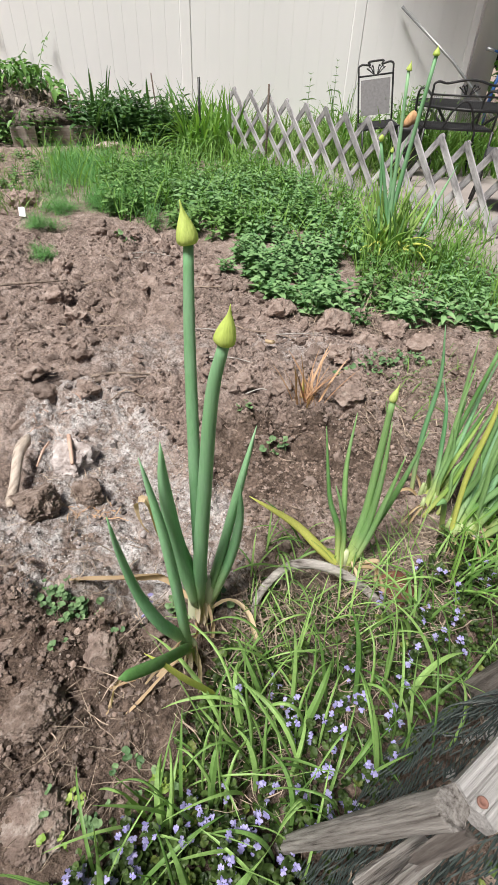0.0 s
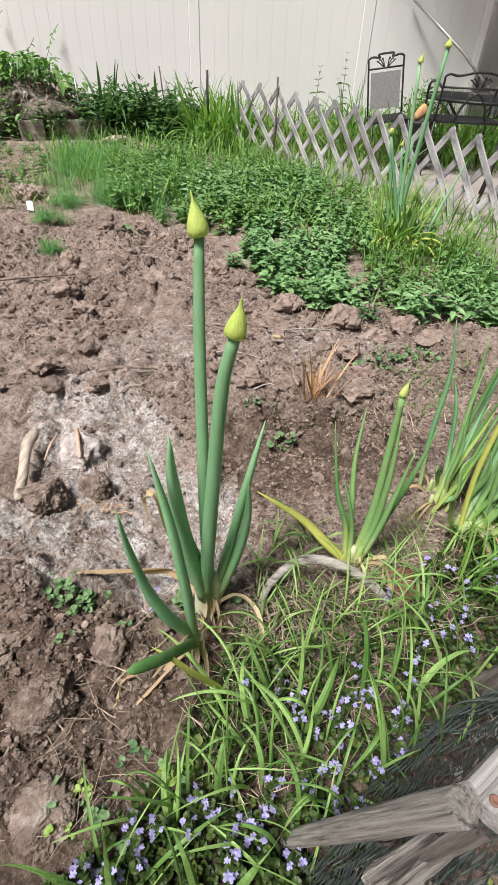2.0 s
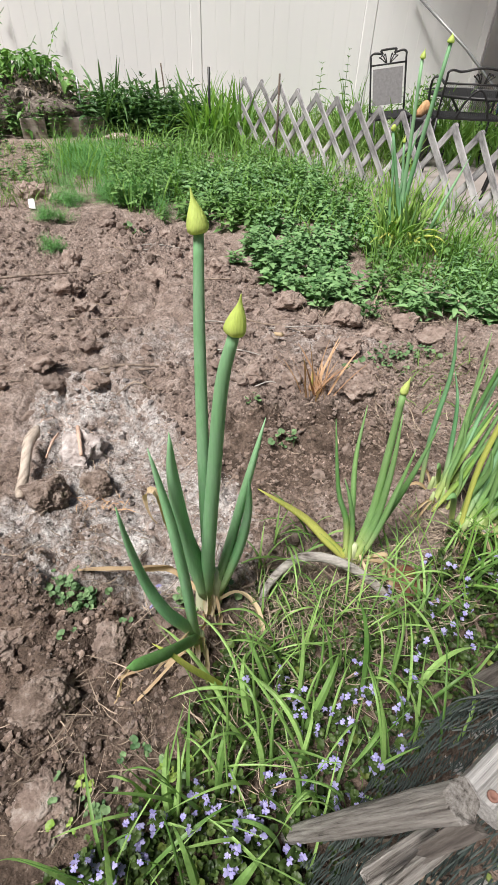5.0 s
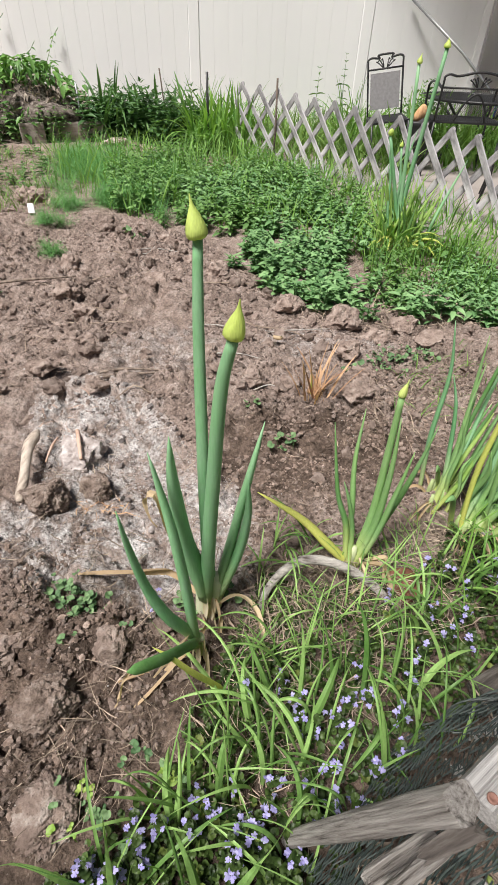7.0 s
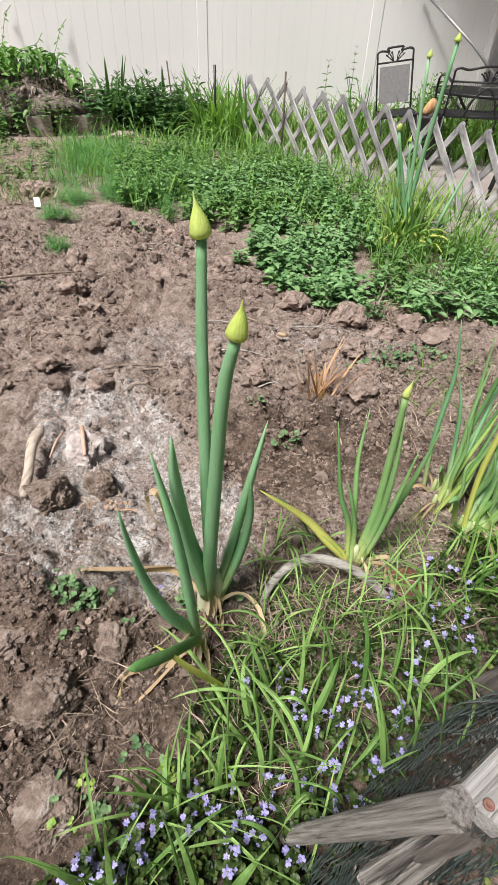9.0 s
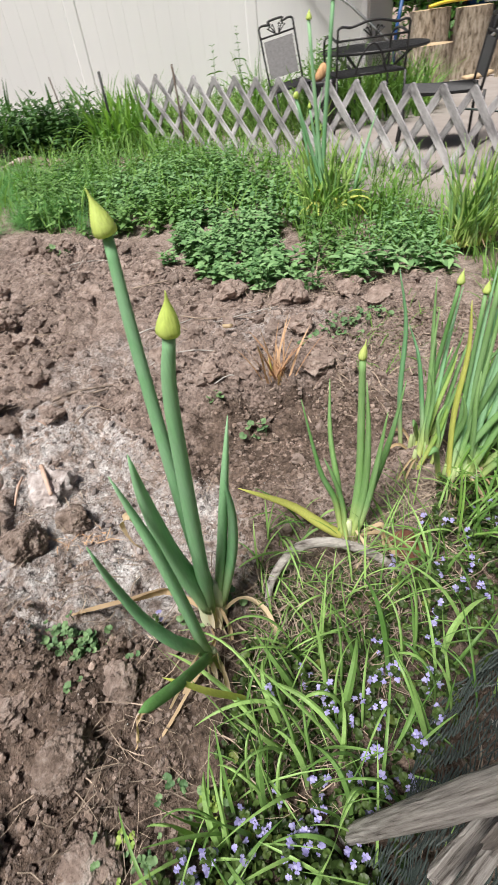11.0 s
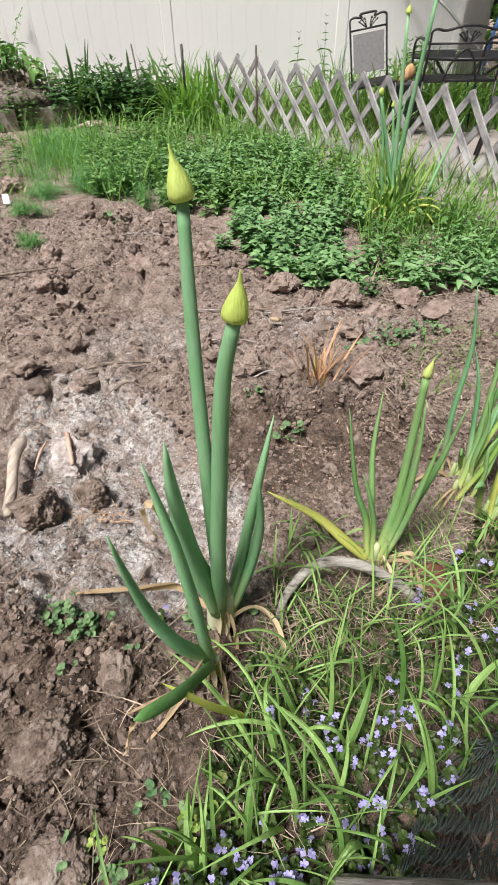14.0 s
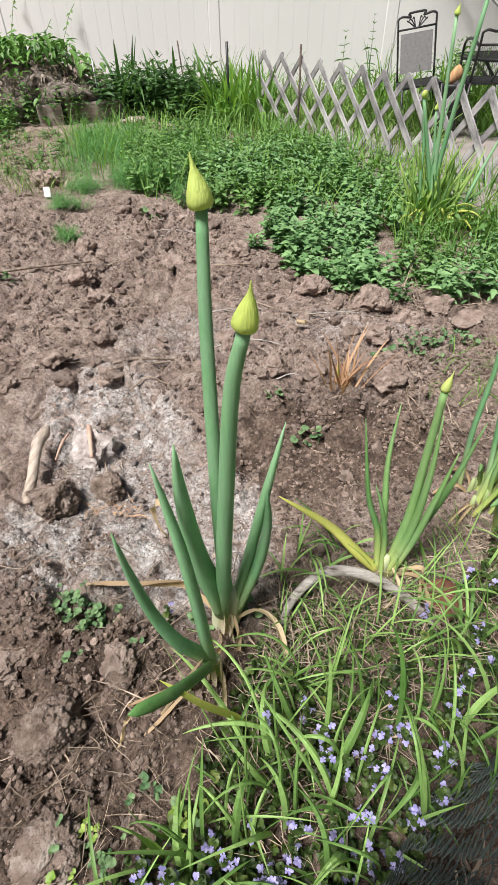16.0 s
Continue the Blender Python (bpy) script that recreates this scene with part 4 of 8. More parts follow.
def onion_clump(at, label, tips, buds, dry, green, seed, spread=0.03):
    """A clump: leaves to the tips, stalks with buds, withered leaves about the foot."""
    r = random.Random(seed)
    e = thing("onion_plant", at, label, "onion plant")
    a = Vector(at)
    nk = Geo()
    for k in range(max(2, len(tips) // 3)):
        c = a + Vector((r.uniform(-0.03, 0.03), r.uniform(-0.03, 0.03), 0))
        nk.lathe([(0.004, -0.02), (0.0062, 0.008), (0.006, 0.04), (0.0035, 0.07)], 10, c, jitter=0.08)
    part("neck", nk, BULB, e, "pale necks")
    for t, w, bend, mt in tips:
        t = Vector(t)
        b = a + Vector((r.uniform(-spread, spread) + 0.35 * (t.x - a.x) * (spread > 0.04), r.uniform(-spread, spread), 0.0))
        m1 = b.lerp(t, 0.35) + Vector((0, 0, bend)) + Vector((r.uniform(-0.01, 0.01), r.uniform(-0.01, 0.01), 0))
        m2 = b.lerp(t, 0.7) + Vector((0, 0, bend * 0.9)) + Vector((r.uniform(-0.01, 0.01), r.uniform(-0.01, 0.01), 0))
        onion_leaf([b, m1, m2, t], w, mt, e)
    for t, h, w in buds:
        t = Vector(t)
        b = a + Vector((r.uniform(-0.02, 0.02), r.uniform(-0.02, 0.02), 0))
        stalk = onion_scape([b, b.lerp(t, 0.4) + Vector((r.uniform(-0.008, 0.008), 0, 0.01)), t], w * 0.85, w * 0.58, e, green, 10)
        onion_bud(t, t + Vector((r.uniform(-0.004, 0.004), 0, h)), w * 1.05, stalk, BUD)
    for k in range(1 + dry // 4):
        papery_skin(e, a + Vector((r.uniform(-0.03, 0.03), r.uniform(-0.03, 0.03), 0)), a.z - 0.01, a.z + r.uniform(0.04, 0.08), 0.014, r.uniform(3.4, 6.0), 0.012)
    for k in range(dry):
        w = r.uniform(0, 6.28)
        q = a + Vector((math.cos(w) * 0.1, math.sin(w) * 0.1, 0.0))
        dry_blade([a, a.lerp(q, 0.5) + Vector((0, 0, 0.05)), q, q + Vector((r.uniform(-0.03, 0.03), r.uniform(-0.03, 0.03), -0.005))], 0.007, e)
    return e


onion_clump((0.495, 0.365, -0.015), "slender green onion plant with a pointed bud among grass",
            [((0.431, 0.42, 0.43), 0.008, 0.02, ONION), ((0.509, 0.43, 0.4), 0.0075, 0.01, ONION2), ((0.539, 0.45, 0.25), 0.007, 0.0, ONION2), ((0.58, 0.46, 0.36), 0.0075, 0.01, ONION), ((0.45, 0.3, 0.14), 0.008, 0.03, ONION2), ((0.49, 0.36, 0.24), 0.0075, 0.01, ONION2), ((0.52, 0.42, 0.34), 0.0075, 0.01, ONION2), ((0.56, 0.38, 0.3), 0.007, 0.0, ONION2), ((0.47, 0.44, 0.3), 0.0075, 0.03, ONION), ((0.6, 0.42, 0.28), 0.007, 0.02, ONION2)],
            [((0.552, 0.42, 0.385), 0.03, 0.0065), ((0.54, 0.43, 0.22), 0.02, 0.005)], 5, ONION2, 3)
big_clump = onion_clump((0.545, 0.268, -0.015), "thick clump of green onions with several pale buds",
            [((0.53, 0.32, 0.4), 0.008, 0.03, ONIONYEL), ((0.624, 0.33, 0.5), 0.0085, 0.01, ONION), ((0.651, 0.33, 0.48), 0.0085, 0.01, ONION), ((0.691, 0.31, 0.375), 0.0085, 0.02, ONION2), ((0.738, 0.31, 0.25), 0.008, 0.02, ONION2), ((0.87, 0.297, 0.218), 0.0078, 0.012, ONION2), ((0.46, 0.23, 0.12), 0.009, 0.05, ONION2), ((0.69, 0.22, 0.2), 0.008, 0.02, ONION2), ((0.52, 0.26, 0.24), 0.0085, 0.02, ONION2), ((0.6, 0.34, 0.42), 0.0085, 0.01, ONION), ((0.57, 0.3, 0.33), 0.008, 0.01, ONION2), ((0.64, 0.28, 0.33), 0.0085, 0.02, ONION2), ((0.61, 0.27, 0.38), 0.0085, 0.0, ONION2), ((0.66, 0.33, 0.42), 0.009, 0.01, ONION), ((0.58, 0.35, 0.45), 0.0085, 0.0, ONION), ((0.55, 0.27, 0.28), 0.008, 0.03, ONION2), ((0.7, 0.27, 0.3), 0.008, 0.03, ONION2), ((0.63, 0.24, 0.26), 0.008, 0.04, ONION2), ((0.68, 0.36, 0.46), 0.009, 0.01, ONION)],
            [((0.567, 0.31, 0.452), 0.034, 0.0075), ((0.552, 0.32, 0.41), 0.026, 0.006), ((0.587, 0.32, 0.405), 0.026, 0.006), ((0.66, 0.36, 0.36), 0.02, 0.0055)], 8, ONION2, 4)
dry_blade([(0.835, 0.294, 0.208), (0.87, 0.297, 0.222), (0.90, 0.302, 0.238), (0.935, 0.31, 0.24)], 0.009, big_clump)
onion_clump((0.95, 0.62, 0.0), "tall onion plant with a swollen yellow-green bud",
            [((0.826, 0.62, 0.38), 0.010, 0.02, ONION), ((0.885, 0.62, 0.36), 0.0085, 0.01, ONION2), ((0.957, 0.64, 0.25), 0.0085, 0.02, ONION2), ((0.995, 0.62, 0.18), 0.009, 0.05, ONIONYEL), ((0.92, 0.66, 0.42), 0.0095, 0.0, ONION), ((0.87, 0.58, 0.24), 0.009, 0.05, ONION2), ((1.03, 0.66, 0.3), 0.009, 0.03, ONION2), ((0.8, 0.66, 0.46), 0.0105, 0.01, ONION), ((0.9, 0.6, 0.3), 0.009, 0.02, ONION2), ((0.98, 0.68, 0.38), 0.009, 0.01, ONION2), ((0.94, 0.58, 0.28), 0.009, 0.03, ONION2), ((0.86, 0.68, 0.35), 0.009, 0.02, ONION), ((1.06, 0.6, 0.2), 0.009, 0.05, ONION2), ((1.0, 0.56, 0.22), 0.008, 0.04, ONION2)],
            [((0.861, 0.62, 0.444), 0.036, 0.009), ((0.934, 0.62, 0.405), 0.022, 0.007), ((0.885, 0.63, 0.33), 0.028, 0.006), ((0.84, 0.61, 0.35), 0.022, 0.006)], 9, ONION, 5)
onion_clump((1.30, 0.96, 0.0), "large clump of broad dark blue-green onion leaves with round buds",
            [((1.045, 0.95, 0.455), 0.0135, 0.05, ONIONDARK), ((1.229, 0.95, 0.475), 0.0135, 0.01, ONIONDARK), ((1.362, 0.95, 0.56), 0.0145, 0.01, ONIONDARK), ((1.462, 0.95, 0.475), 0.0145, 0.02, ONIONDARK), ((1.575, 0.95, 0.2), 0.0135, 0.06, ONIONDARK), ((1.3, 1.0, 0.44), 0.014, 0.01, ONIONDARK), ((1.42, 0.92, 0.36), 0.014, 0.05, ONIONDARK), ((1.2, 0.9, 0.33), 0.0125, 0.03, ONIONDARK), ((1.5, 1.02, 0.42), 0.014, 0.03, ONIONDARK), ((1.15, 1.02, 0.36), 0.0125, 0.04, ONIONDARK), ((1.35, 0.86, 0.28), 0.014, 0.05, ONIONDARK), ((1.6, 0.9, 0.3), 0.0125, 0.08, ONION2), ((1.1, 0.86, 0.17), 0.012, 0.05, ONIONYEL)],
            [((1.16, 0.95, 0.44), 0.03, 0.014), ((1.291, 0.95, 0.508), 0.03, 0.015), ((1.369, 0.95, 0.415), 0.024, 0.011)], 12, ONIONDARK, 6, 0.05)

R2 = random.Random(21)


def young_shoots(x, y, sx, sy, n, h0, h1, w):
    """More leaf tips about a clump, fresh and thin."""
    return [((x + R2.gauss(0, sx), y + R2.gauss(0, sy), R2.uniform(h0, h1)), w * R2.uniform(0.7, 1.1), R2.uniform(0.0, 0.05), R2.choice([ONION2, ONION2, FRESH])) for _ in range(n)]


onion_clump((0.50, 0.34, -0.015), "young pale green shoots crowding between onion plants", young_shoots(0.53, 0.37, 0.045, 0.04, 8, 0.14, 0.3, 0.0065), [], 3, ONION2, 31)
onion_clump((0.93, 0.66, 0.0), "fresh yellow-green onion shoots at the foot of taller leaves", young_shoots(0.93, 0.66, 0.08, 0.06, 26, 0.1, 0.3, 0.007), [], 4, ONION2, 32)
onion_clump((1.22, 0.98, 0.0), "fresh yellow-green shoots round a large onion clump", young_shoots(1.2, 0.98, 0.12, 0.08, 22, 0.08, 0.28, 0.008), [], 4, ONION2, 33)
onion_clump((1.10, 1.56, 0.02), "fine-leaved clump of young green onions beside the lattice",
            [((1.1 + R2.gauss(0.03, 0.095), 1.55 + R2.gauss(0, 0.09), R2.uniform(0.14, 0.40)), R2.uniform(0.0042, 0.0065), R2.uniform(0.0, 0.02), R2.choice([ONION2, FRESH, FRESH])) for _ in range(110)],
            [((1.205, 1.55, 0.44), 0.024, 0.006)], 6, ONION2, 7, 0.075)
onion_clump((0.62, 2.18, 0.02), "tall old onion clump with buds, yellowing at the foot",
            [((0.60 + R2.gauss(0.02, 0.08), 2.18 + R2.gauss(0, 0.08), R2.uniform(0.12, 0.40)), R2.uniform(0.008, 0.014), R2.uniform(0.0, 0.02), R2.choice([ONION2, FRESH, FRESH, FRESH])) for _ in range(80)]
            + [((0.62 + R2.gauss(0.03, 0.14), 2.1 + R2.gauss(0, 0.05), R2.uniform(0.04, 0.14)), R2.uniform(0.006, 0.010), R2.uniform(0.02, 0.06), R2.choice([ONIONYEL, FRESH])) for _ in range(22)]
            + [((0.88, 2.2, 0.44), 0.012, 0.03, ONION), ((0.5, 2.2, 0.48), 0.011, 0.02, ONION), ((0.52, 2.25, 0.4), 0.011, 0.02, ONION), ((0.62, 2.2, 0.55), 0.012, 0.0, ONION)],
            [((0.565, 2.2, 0.785), 0.035, 0.0115), ((0.668, 2.2, 0.84), 0.035, 0.0135), ((0.50, 2.2, 0.52), 0.028, 0.0115), ((0.565, 2.22, 0.475), 0.03, 0.0085)], 10, ONION, 8, 0.06)

# ---- helpers for growing things in number ----
def blades(base, length, width, az, lean, droop, seg=5, fold=0.3, twist=0.0):
    """Arching blades: arrays of feet, lengths, widths, headings, first lean and added bend, in radians."""
    base = V3(base)
    n = len(base)
    t = np.linspace(0, 1, seg + 1)
    th = lean[:, None] + droop[:, None] * t[None] ** 1.3
    ds = (length / seg)[:, None]
    hz = np.cumsum(np.sin(th) * ds, 1) - np.sin(th[:, :1]) * ds
    vt = np.cumsum(np.cos(th) * ds, 1) - np.cos(th[:, :1]) * ds
    d = np.stack([np.cos(az), np.sin(az)], -1)
    c = np.zeros((n, seg + 1, 3))
    c[..., :2] = base[:, None, :2] + hz[..., None] * d[:, None]
    c[..., 2] = base[:, None, 2] + vt
    w = width[:, None] * np.sin(np.pi * (0.16 + 0.84 * t[None])) ** 0.6 * 0.5
    w[:, -1] = width * 0.03
    tw = az[:, None] + np.pi / 2 + twist * t[None] * np.sin(az * 7)[:, None]
    s = np.stack([np.cos(tw), np.sin(tw), 0 * tw], -1)
    up = np.stack([-np.cos(th) * d[:, :1], -np.cos(th) * d[:, 1:], np.sin(th)], -1)
    v = np.stack([c - s * w[..., None] + up * (w * fold)[..., None], c, c + s * w[..., None] + up * (w * fold)[..., None]], 2)
    i = np.arange(n * (seg + 1) * 3).reshape(n, seg + 1, 3)
    f = np.stack([i[:, :-1, :-1], i[:, :-1, 1:], i[:, 1:, 1:], i[:, 1:, :-1]], -1).reshape(-1, 4)
    return v.reshape(-1, 3), f


def join(parts):
    vs, fs, k = [], [], 0
    for v, f in parts:
        vs.append(v)
        fs.append(f + k)
        k += len(v)
    return np.concatenate(vs), np.concatenate(fs)


def leaf_template(nl=4, shape=0.5, fold=0.25, curl=0.2, rag=0.0):
    """A leaf of unit length along +x, its upper side +z."""
    vs, fs = [], []
    for i in range(nl + 1):
        t = i / nl
        w = math.sin(math.pi * min(1, 0.04 + 0.96 * t) ** shape) ** 0.8 * 0.5
        if i == nl:
            w = 0.01
        w *= 1 + rag * (1 if i % 2 else -1)
        z = -curl * t * t
        vs += [(t, -w, z + fold * w), (t, 0, z), (t, w, z + fold * w)]
    for i in range(nl):
        a = 3 * i
        fs += [(a, a + 1, a + 4, a + 3), (a + 1, a + 2, a + 5, a + 4)]
    return np.array(vs), np.array(fs)


def round_leaf(n=20, notch=0.32):
    """A scalloped kidney-shaped leaf of unit radius, puckered along its veins, with its stalk at the origin."""
    vs, fs = [(0.0, 0, 0.0)], []
    for ring, rr in ((1, 0.55), (2, 1.0)):
        for j in range(n):
            w = -math.pi + 2 * math.pi * (j + 0.5) / n
            r = rr * (1 - 2 * notch * max(0, abs(w) / math.pi - 0.75) / 0.25)
            if ring == 2:
                r *= 1.0 if j % 2 else 0.91
            up = 0.30 * rr ** 2 + (0.07 * rr if j % 2 else -0.07 * rr) - 0.22 * rr * abs(math.cos(w)) + 0.16 * rr * math.sin(3 * w + 0.6)
            vs.append((0.35 + r * math.cos(w) * 0.92, r * math.sin(w) * 1.02, up))
    for j in range(n):
        q = (j + 1) % n
        if j % 2 == 0:
            fs.append((0, 1 + j, 1 + q, 1 + (j + 2) % n))
        fs.append((1 + j, 1 + n + j, 1 + n + q, 1 + q))
    return np.array(vs), fs


def poses(pos, az, pitch, roll, sx, sy=None):
    """4x4 poses: +x heads az and rises by pitch, then scaled."""
    pos = V3(pos)
    sy = sx if sy is None else sy
    ca, sa, cp, sp, cr, sr = np.cos(az), np.sin(az), np.cos(pitch), np.sin(pitch), np.cos(roll), np.sin(roll)
    X = np.stack([ca * cp, sa * cp, sp], -1)
    Y0 = np.stack([-sa, ca, 0 * sa], -1)
    Z0 = np.cross(X, Y0)
    Y = Y0 * cr[:, None] + Z0 * sr[:, None]
    Z = np.cross(X, Y)
    M = np.zeros((len(pos), 4, 4))
    M[:, :3, 0], M[:, :3, 1], M[:, :3, 2], M[:, :3, 3] = X * sx[:, None], Y * sy[:, None], Z * ((sx + sy) / 2)[:, None], pos
    M[:, 3, 3] = 1
    return M


def placed(tv, tf, M):
    k = len(tv)
    hv = np.c_[tv, np.ones(k)]
    vs = np.einsum("nij,kj->nki", M[:, :3, :], hv).reshape(-1, 3)
    fs = (np.asarray(tf)[None] + (np.arange(len(M)) * k)[:, None, None]).reshape(-1, 4)
    return vs, fs


def with_z(p, dz=0.0):
    return np.c_[p, ground_z(p[:, 0], p[:, 1]) + dz]


U = rng.uniform
LEAF = leaf_template(4, 0.72, 0.3, 0.25)
LANCE = leaf_template(4, 0.85, 0.35, 0.35)
OVAL = leaf_template(4, 0.62, 0.25, 0.2, 0.06)


def mint_patch(feet, hmin, hmax, size, mat, name, label, category, pairs=6, leaf=LEAF, aspect=0.55, stemw=0.0025):
    """Upright stems with pairs of leaves, each pair turned from the last, smaller to the top."""
    n = len(feet)
    h = U(hmin, hmax, n)
    az0, laz, lean = U(0, 6.28, n), U(0, 6.28, n), U(0, 0.35, n)
    M = []
    for k in range(pairs):
        f = (k + 0.7) / pairs
        p = feet.copy()
        p[:, 0] += np.cos(laz) * np.sin(lean) * h * f
        p[:, 1] += np.sin(laz) * np.sin(lean) * h * f
        p[:, 2] += h * f
        s = size * (1.15 - 0.55 * abs(f - 0.45) - 0.45 * max(0, f - 0.7) / 0.3) * U(0.75, 1.2, n)
        for side in (0, math.pi):
            a = az0 + k * math.pi / 2 + side + U(-0.3, 0.3, n)
            M.append(poses(p, a, U(-0.15, 0.35, n) + 0.75 * max(0, f - 0.7) / 0.3, U(-0.3, 0.3, n), s, s * aspect))
    a = placed(*leaf, np.concatenate(M))
    b = blades(feet - [0, 0, 0.01], h, np.full(n, stemw), laz, lean * 0.8, lean * 0.4, 3)
    vs, fs = join([a, b])
    return raw_mesh(name, vs, fs, mat, label, category)


def gappy(poly, n, scale, thr, seed):
    p = scatter(poly, n * 5)
    return with_z(p[vnoise(p[:, 0] / scale, p[:, 1] / scale, seed) > thr][:n])


# ---- weedy bed in front of the lattice ----
FRONT = [(-0.165, 2.16), (-0.09, 1.75), (0.057, 1.46), (0.244, 1.34), (0.386, 1.45), (0.482, 1.71), (0.52, 2.0), (0.405, 2.67), (0.197, 2.82), (-0.04, 2.57)]
mint_patch(gappy(FRONT, 230, 0.14, 0.34, 84), 0.05, 0.17, 0.043, MINT, "mint_patch", "dense low patch of fresh green mint on soil", "mint", 6, OVAL, 0.62)
RIGHTW = [(0.53, 1.31), (0.672, 1.26), (0.785, 1.37), (0.856, 1.31), (0.936, 1.28), (1.061, 1.68), (0.936, 2.0), (0.613, 1.74)]
mint_patch(gappy(RIGHTW, 130, 0.15, 0.36, 81), 0.05, 0.15, 0.044, MINT, "weed_patch", "low green leafy weeds beneath the lattice", "weeds", 5, LANCE, 0.42)
MIDW = [(-0.78, 3.28), (-0.578, 2.69), (-0.278, 2.56), (-0.117, 2.66), (0.265, 2.76), (0.279, 3.57), (-0.241, 3.63)]
mint_patch(gappy(MIDW, 230, 0.2, 0.36, 87), 0.08, 0.2, 0.052, MINT, "mint_patch", "taller mint growing behind the bare soil", "mint", 5, aspect=0.56)
BACKW = [(-0.95, 2.4), (-0.5, 2.3), (-0.15, 2.25), (0.05, 2.6), (0.42, 2.6), (0.5, 1.9), (0.95, 1.95), (0.3, 3.45), (-0.5, 4.4), (-1.0, 4.6), (-1.4, 3.6)]
mint_patch(gappy(BACKW, 400, 0.22, 0.40, 82), 0.06, 0.2, 0.05, WEED, "weed_patch", "mixed low green weeds covering the back bed", "weeds", 6, LANCE, 0.45)
mint_patch(gappy(BACKW, 300, 0.3, 0.46, 83), 0.08, 0.22, 0.042, FIELDWEED, "weed_patch", "spreading patch of light yellow-green weeds", "weeds", 6)
mint_patch(with_z(scatter([(0.43, 1.52), (0.56, 1.42), (0.68, 1.72), (0.6, 2.0), (0.45, 2.0)], 46)), 0.05, 0.14, 0.04, WEED, "weed_patch", "low dark weeds and dead grass under an onion clump", "weeds", 5, LANCE, 0.42)
# Single sprigs standing out in the bare soil before the patch.
for x, y, h in ((-0.13, 1.95, 0.12), (-0.03, 1.75, 0.08), (0.12, 1.45, 0.09), (0.22, 1.36, 0.11), (0.33, 1.32, 0.12), (0.42, 1.36, 0.1), (-0.18, 1.8, 0.06), (0.0, 1.58, 0.07)):
    e = thing("mint_sprig", (x, y, gz(x, y)), "single mint sprig rooted at the edge of bare soil", "mint", "mint sprigs")
    for dx, dy, hh in ((0, 0, h), (0.02, 0.015, h * 0.8), (-0.016, 0.02, h * 0.7)):
        z = gz(x + dx, y + dy)
        part("stem", Geo().tube([(x + dx, y + dy, z - 0.01), (x + dx * 1.5, y + dy * 1.4, z + hh)], [0.0018, 0.0012], 5), STEM, e)
        for k in range(10):
            f = (k // 2 + 0.8) / 5
            one = lambda q: np.array([q])
            s = 0.045 * (1.1 - 0.5 * f) * R.uniform(0.8, 1.15)
            M = poses(np.array([[x + dx * (1 + 0.5 * f), y + dy * (1 + 0.4 * f), z + hh * f]]), one((k // 2) * 1.571 + (k % 2) * 3.1416 + R.uniform(-0.3, 0.3)), one(R.uniform(0.0, 0.3) + 0.5 * f), one(R.uniform(-0.3, 0.3)), one(s), one(s * 0.5))
            v, f4 = placed(*LEAF, M)
            o = raw_mesh("leaf", v, f4, MINT, kind="")
            o.parent = e
            o.matrix_parent_inverse = e.matrix_basis.inverted()

# Grass through and behind the weeds.
GB = [(-1.7, 3.3), (-1.2, 2.75), (-0.8, 2.4), (-0.2, 2.35), (0.4, 2.1), (0.95, 1.9), (0.35, 3.4), (-0.5, 4.5), (-0.7, 5.0), (-1.7, 4.7), (-2.2, 4.3)]


def turf(name, poly, n, l0, l1, w0, w1, mat, label, lean=0.5, droop=1.2, seg=5, kind="grass", p=None):
    p = with_z(scatter(poly, n)) if p is None else p
    n = len(p)
    v, f = blades(p - [0, 0, 0.01], U(l0, l1, n), U(w0, w1, n), U(0, 6.28, n), U(0.02, lean, n), U(0.1, droop, n), seg, 0.3, 0.6)
    return raw_mesh(name, v, f, mat, label, kind, smooth=False)


turf("grass", GB, 1500, 0.10, 0.30, 0.005, 0.010, GRASS3, "uncut green grass among garden weeds")
turf("tall_grass", [(-0.95, 4.5), (-0.45, 4.5), (-0.35, 5.1), (-0.8, 5.6), (-1.05, 5.3)], 560, 0.3, 0.62, 0.014, 0.025, GRASS3, "tall bright green grass clump beside the lattice", 0.5, 3.0, 9)
turf("grass", [(-0.4, 4.55), (1.4, 2.3), (1.0, 2.1), (-0.6, 4.2)], 700, 0.12, 0.30, 0.005, 0.009, GRASS3, "ragged grass along the foot of the lattice")
turf("grass", [(-0.4, 4.75), (0.75, 3.5), (1.05, 3.7), (0.75, 5.2), (1.9, 5.9), (1.7, 6.15), (-0.6, 6.15)], 1500, 0.14, 0.40, 0.008, 0.016, GRASS2, "grass growing between lattice and fence", 0.5, 1.4, 6)
for _p, _n, _l0, _l1 in (([(0.42, 4.7), (0.62, 4.6), (0.72, 4.95), (0.45, 5.0)], 90, 0.35, 0.68), ([(0.72, 4.3), (0.9, 4.15), (1.0, 4.3), (0.85, 4.4)], 45, 0.3, 0.62), ([(1.0, 4.6), (1.3, 4.55), (1.35, 5.0), (1.05, 5.1)], 130, 0.4, 0.66), ([(1.25, 4.05), (1.9, 4.2), (2.2, 5.3), (1.4, 5.4)], 520, 0.25, 0.52)):
    turf("tall_grass", _p, _n, _l0, _l1, 0.010, 0.02, GRASS3, "tall bright grass clump growing behind the lattice", 0.35, 1.7, 8)
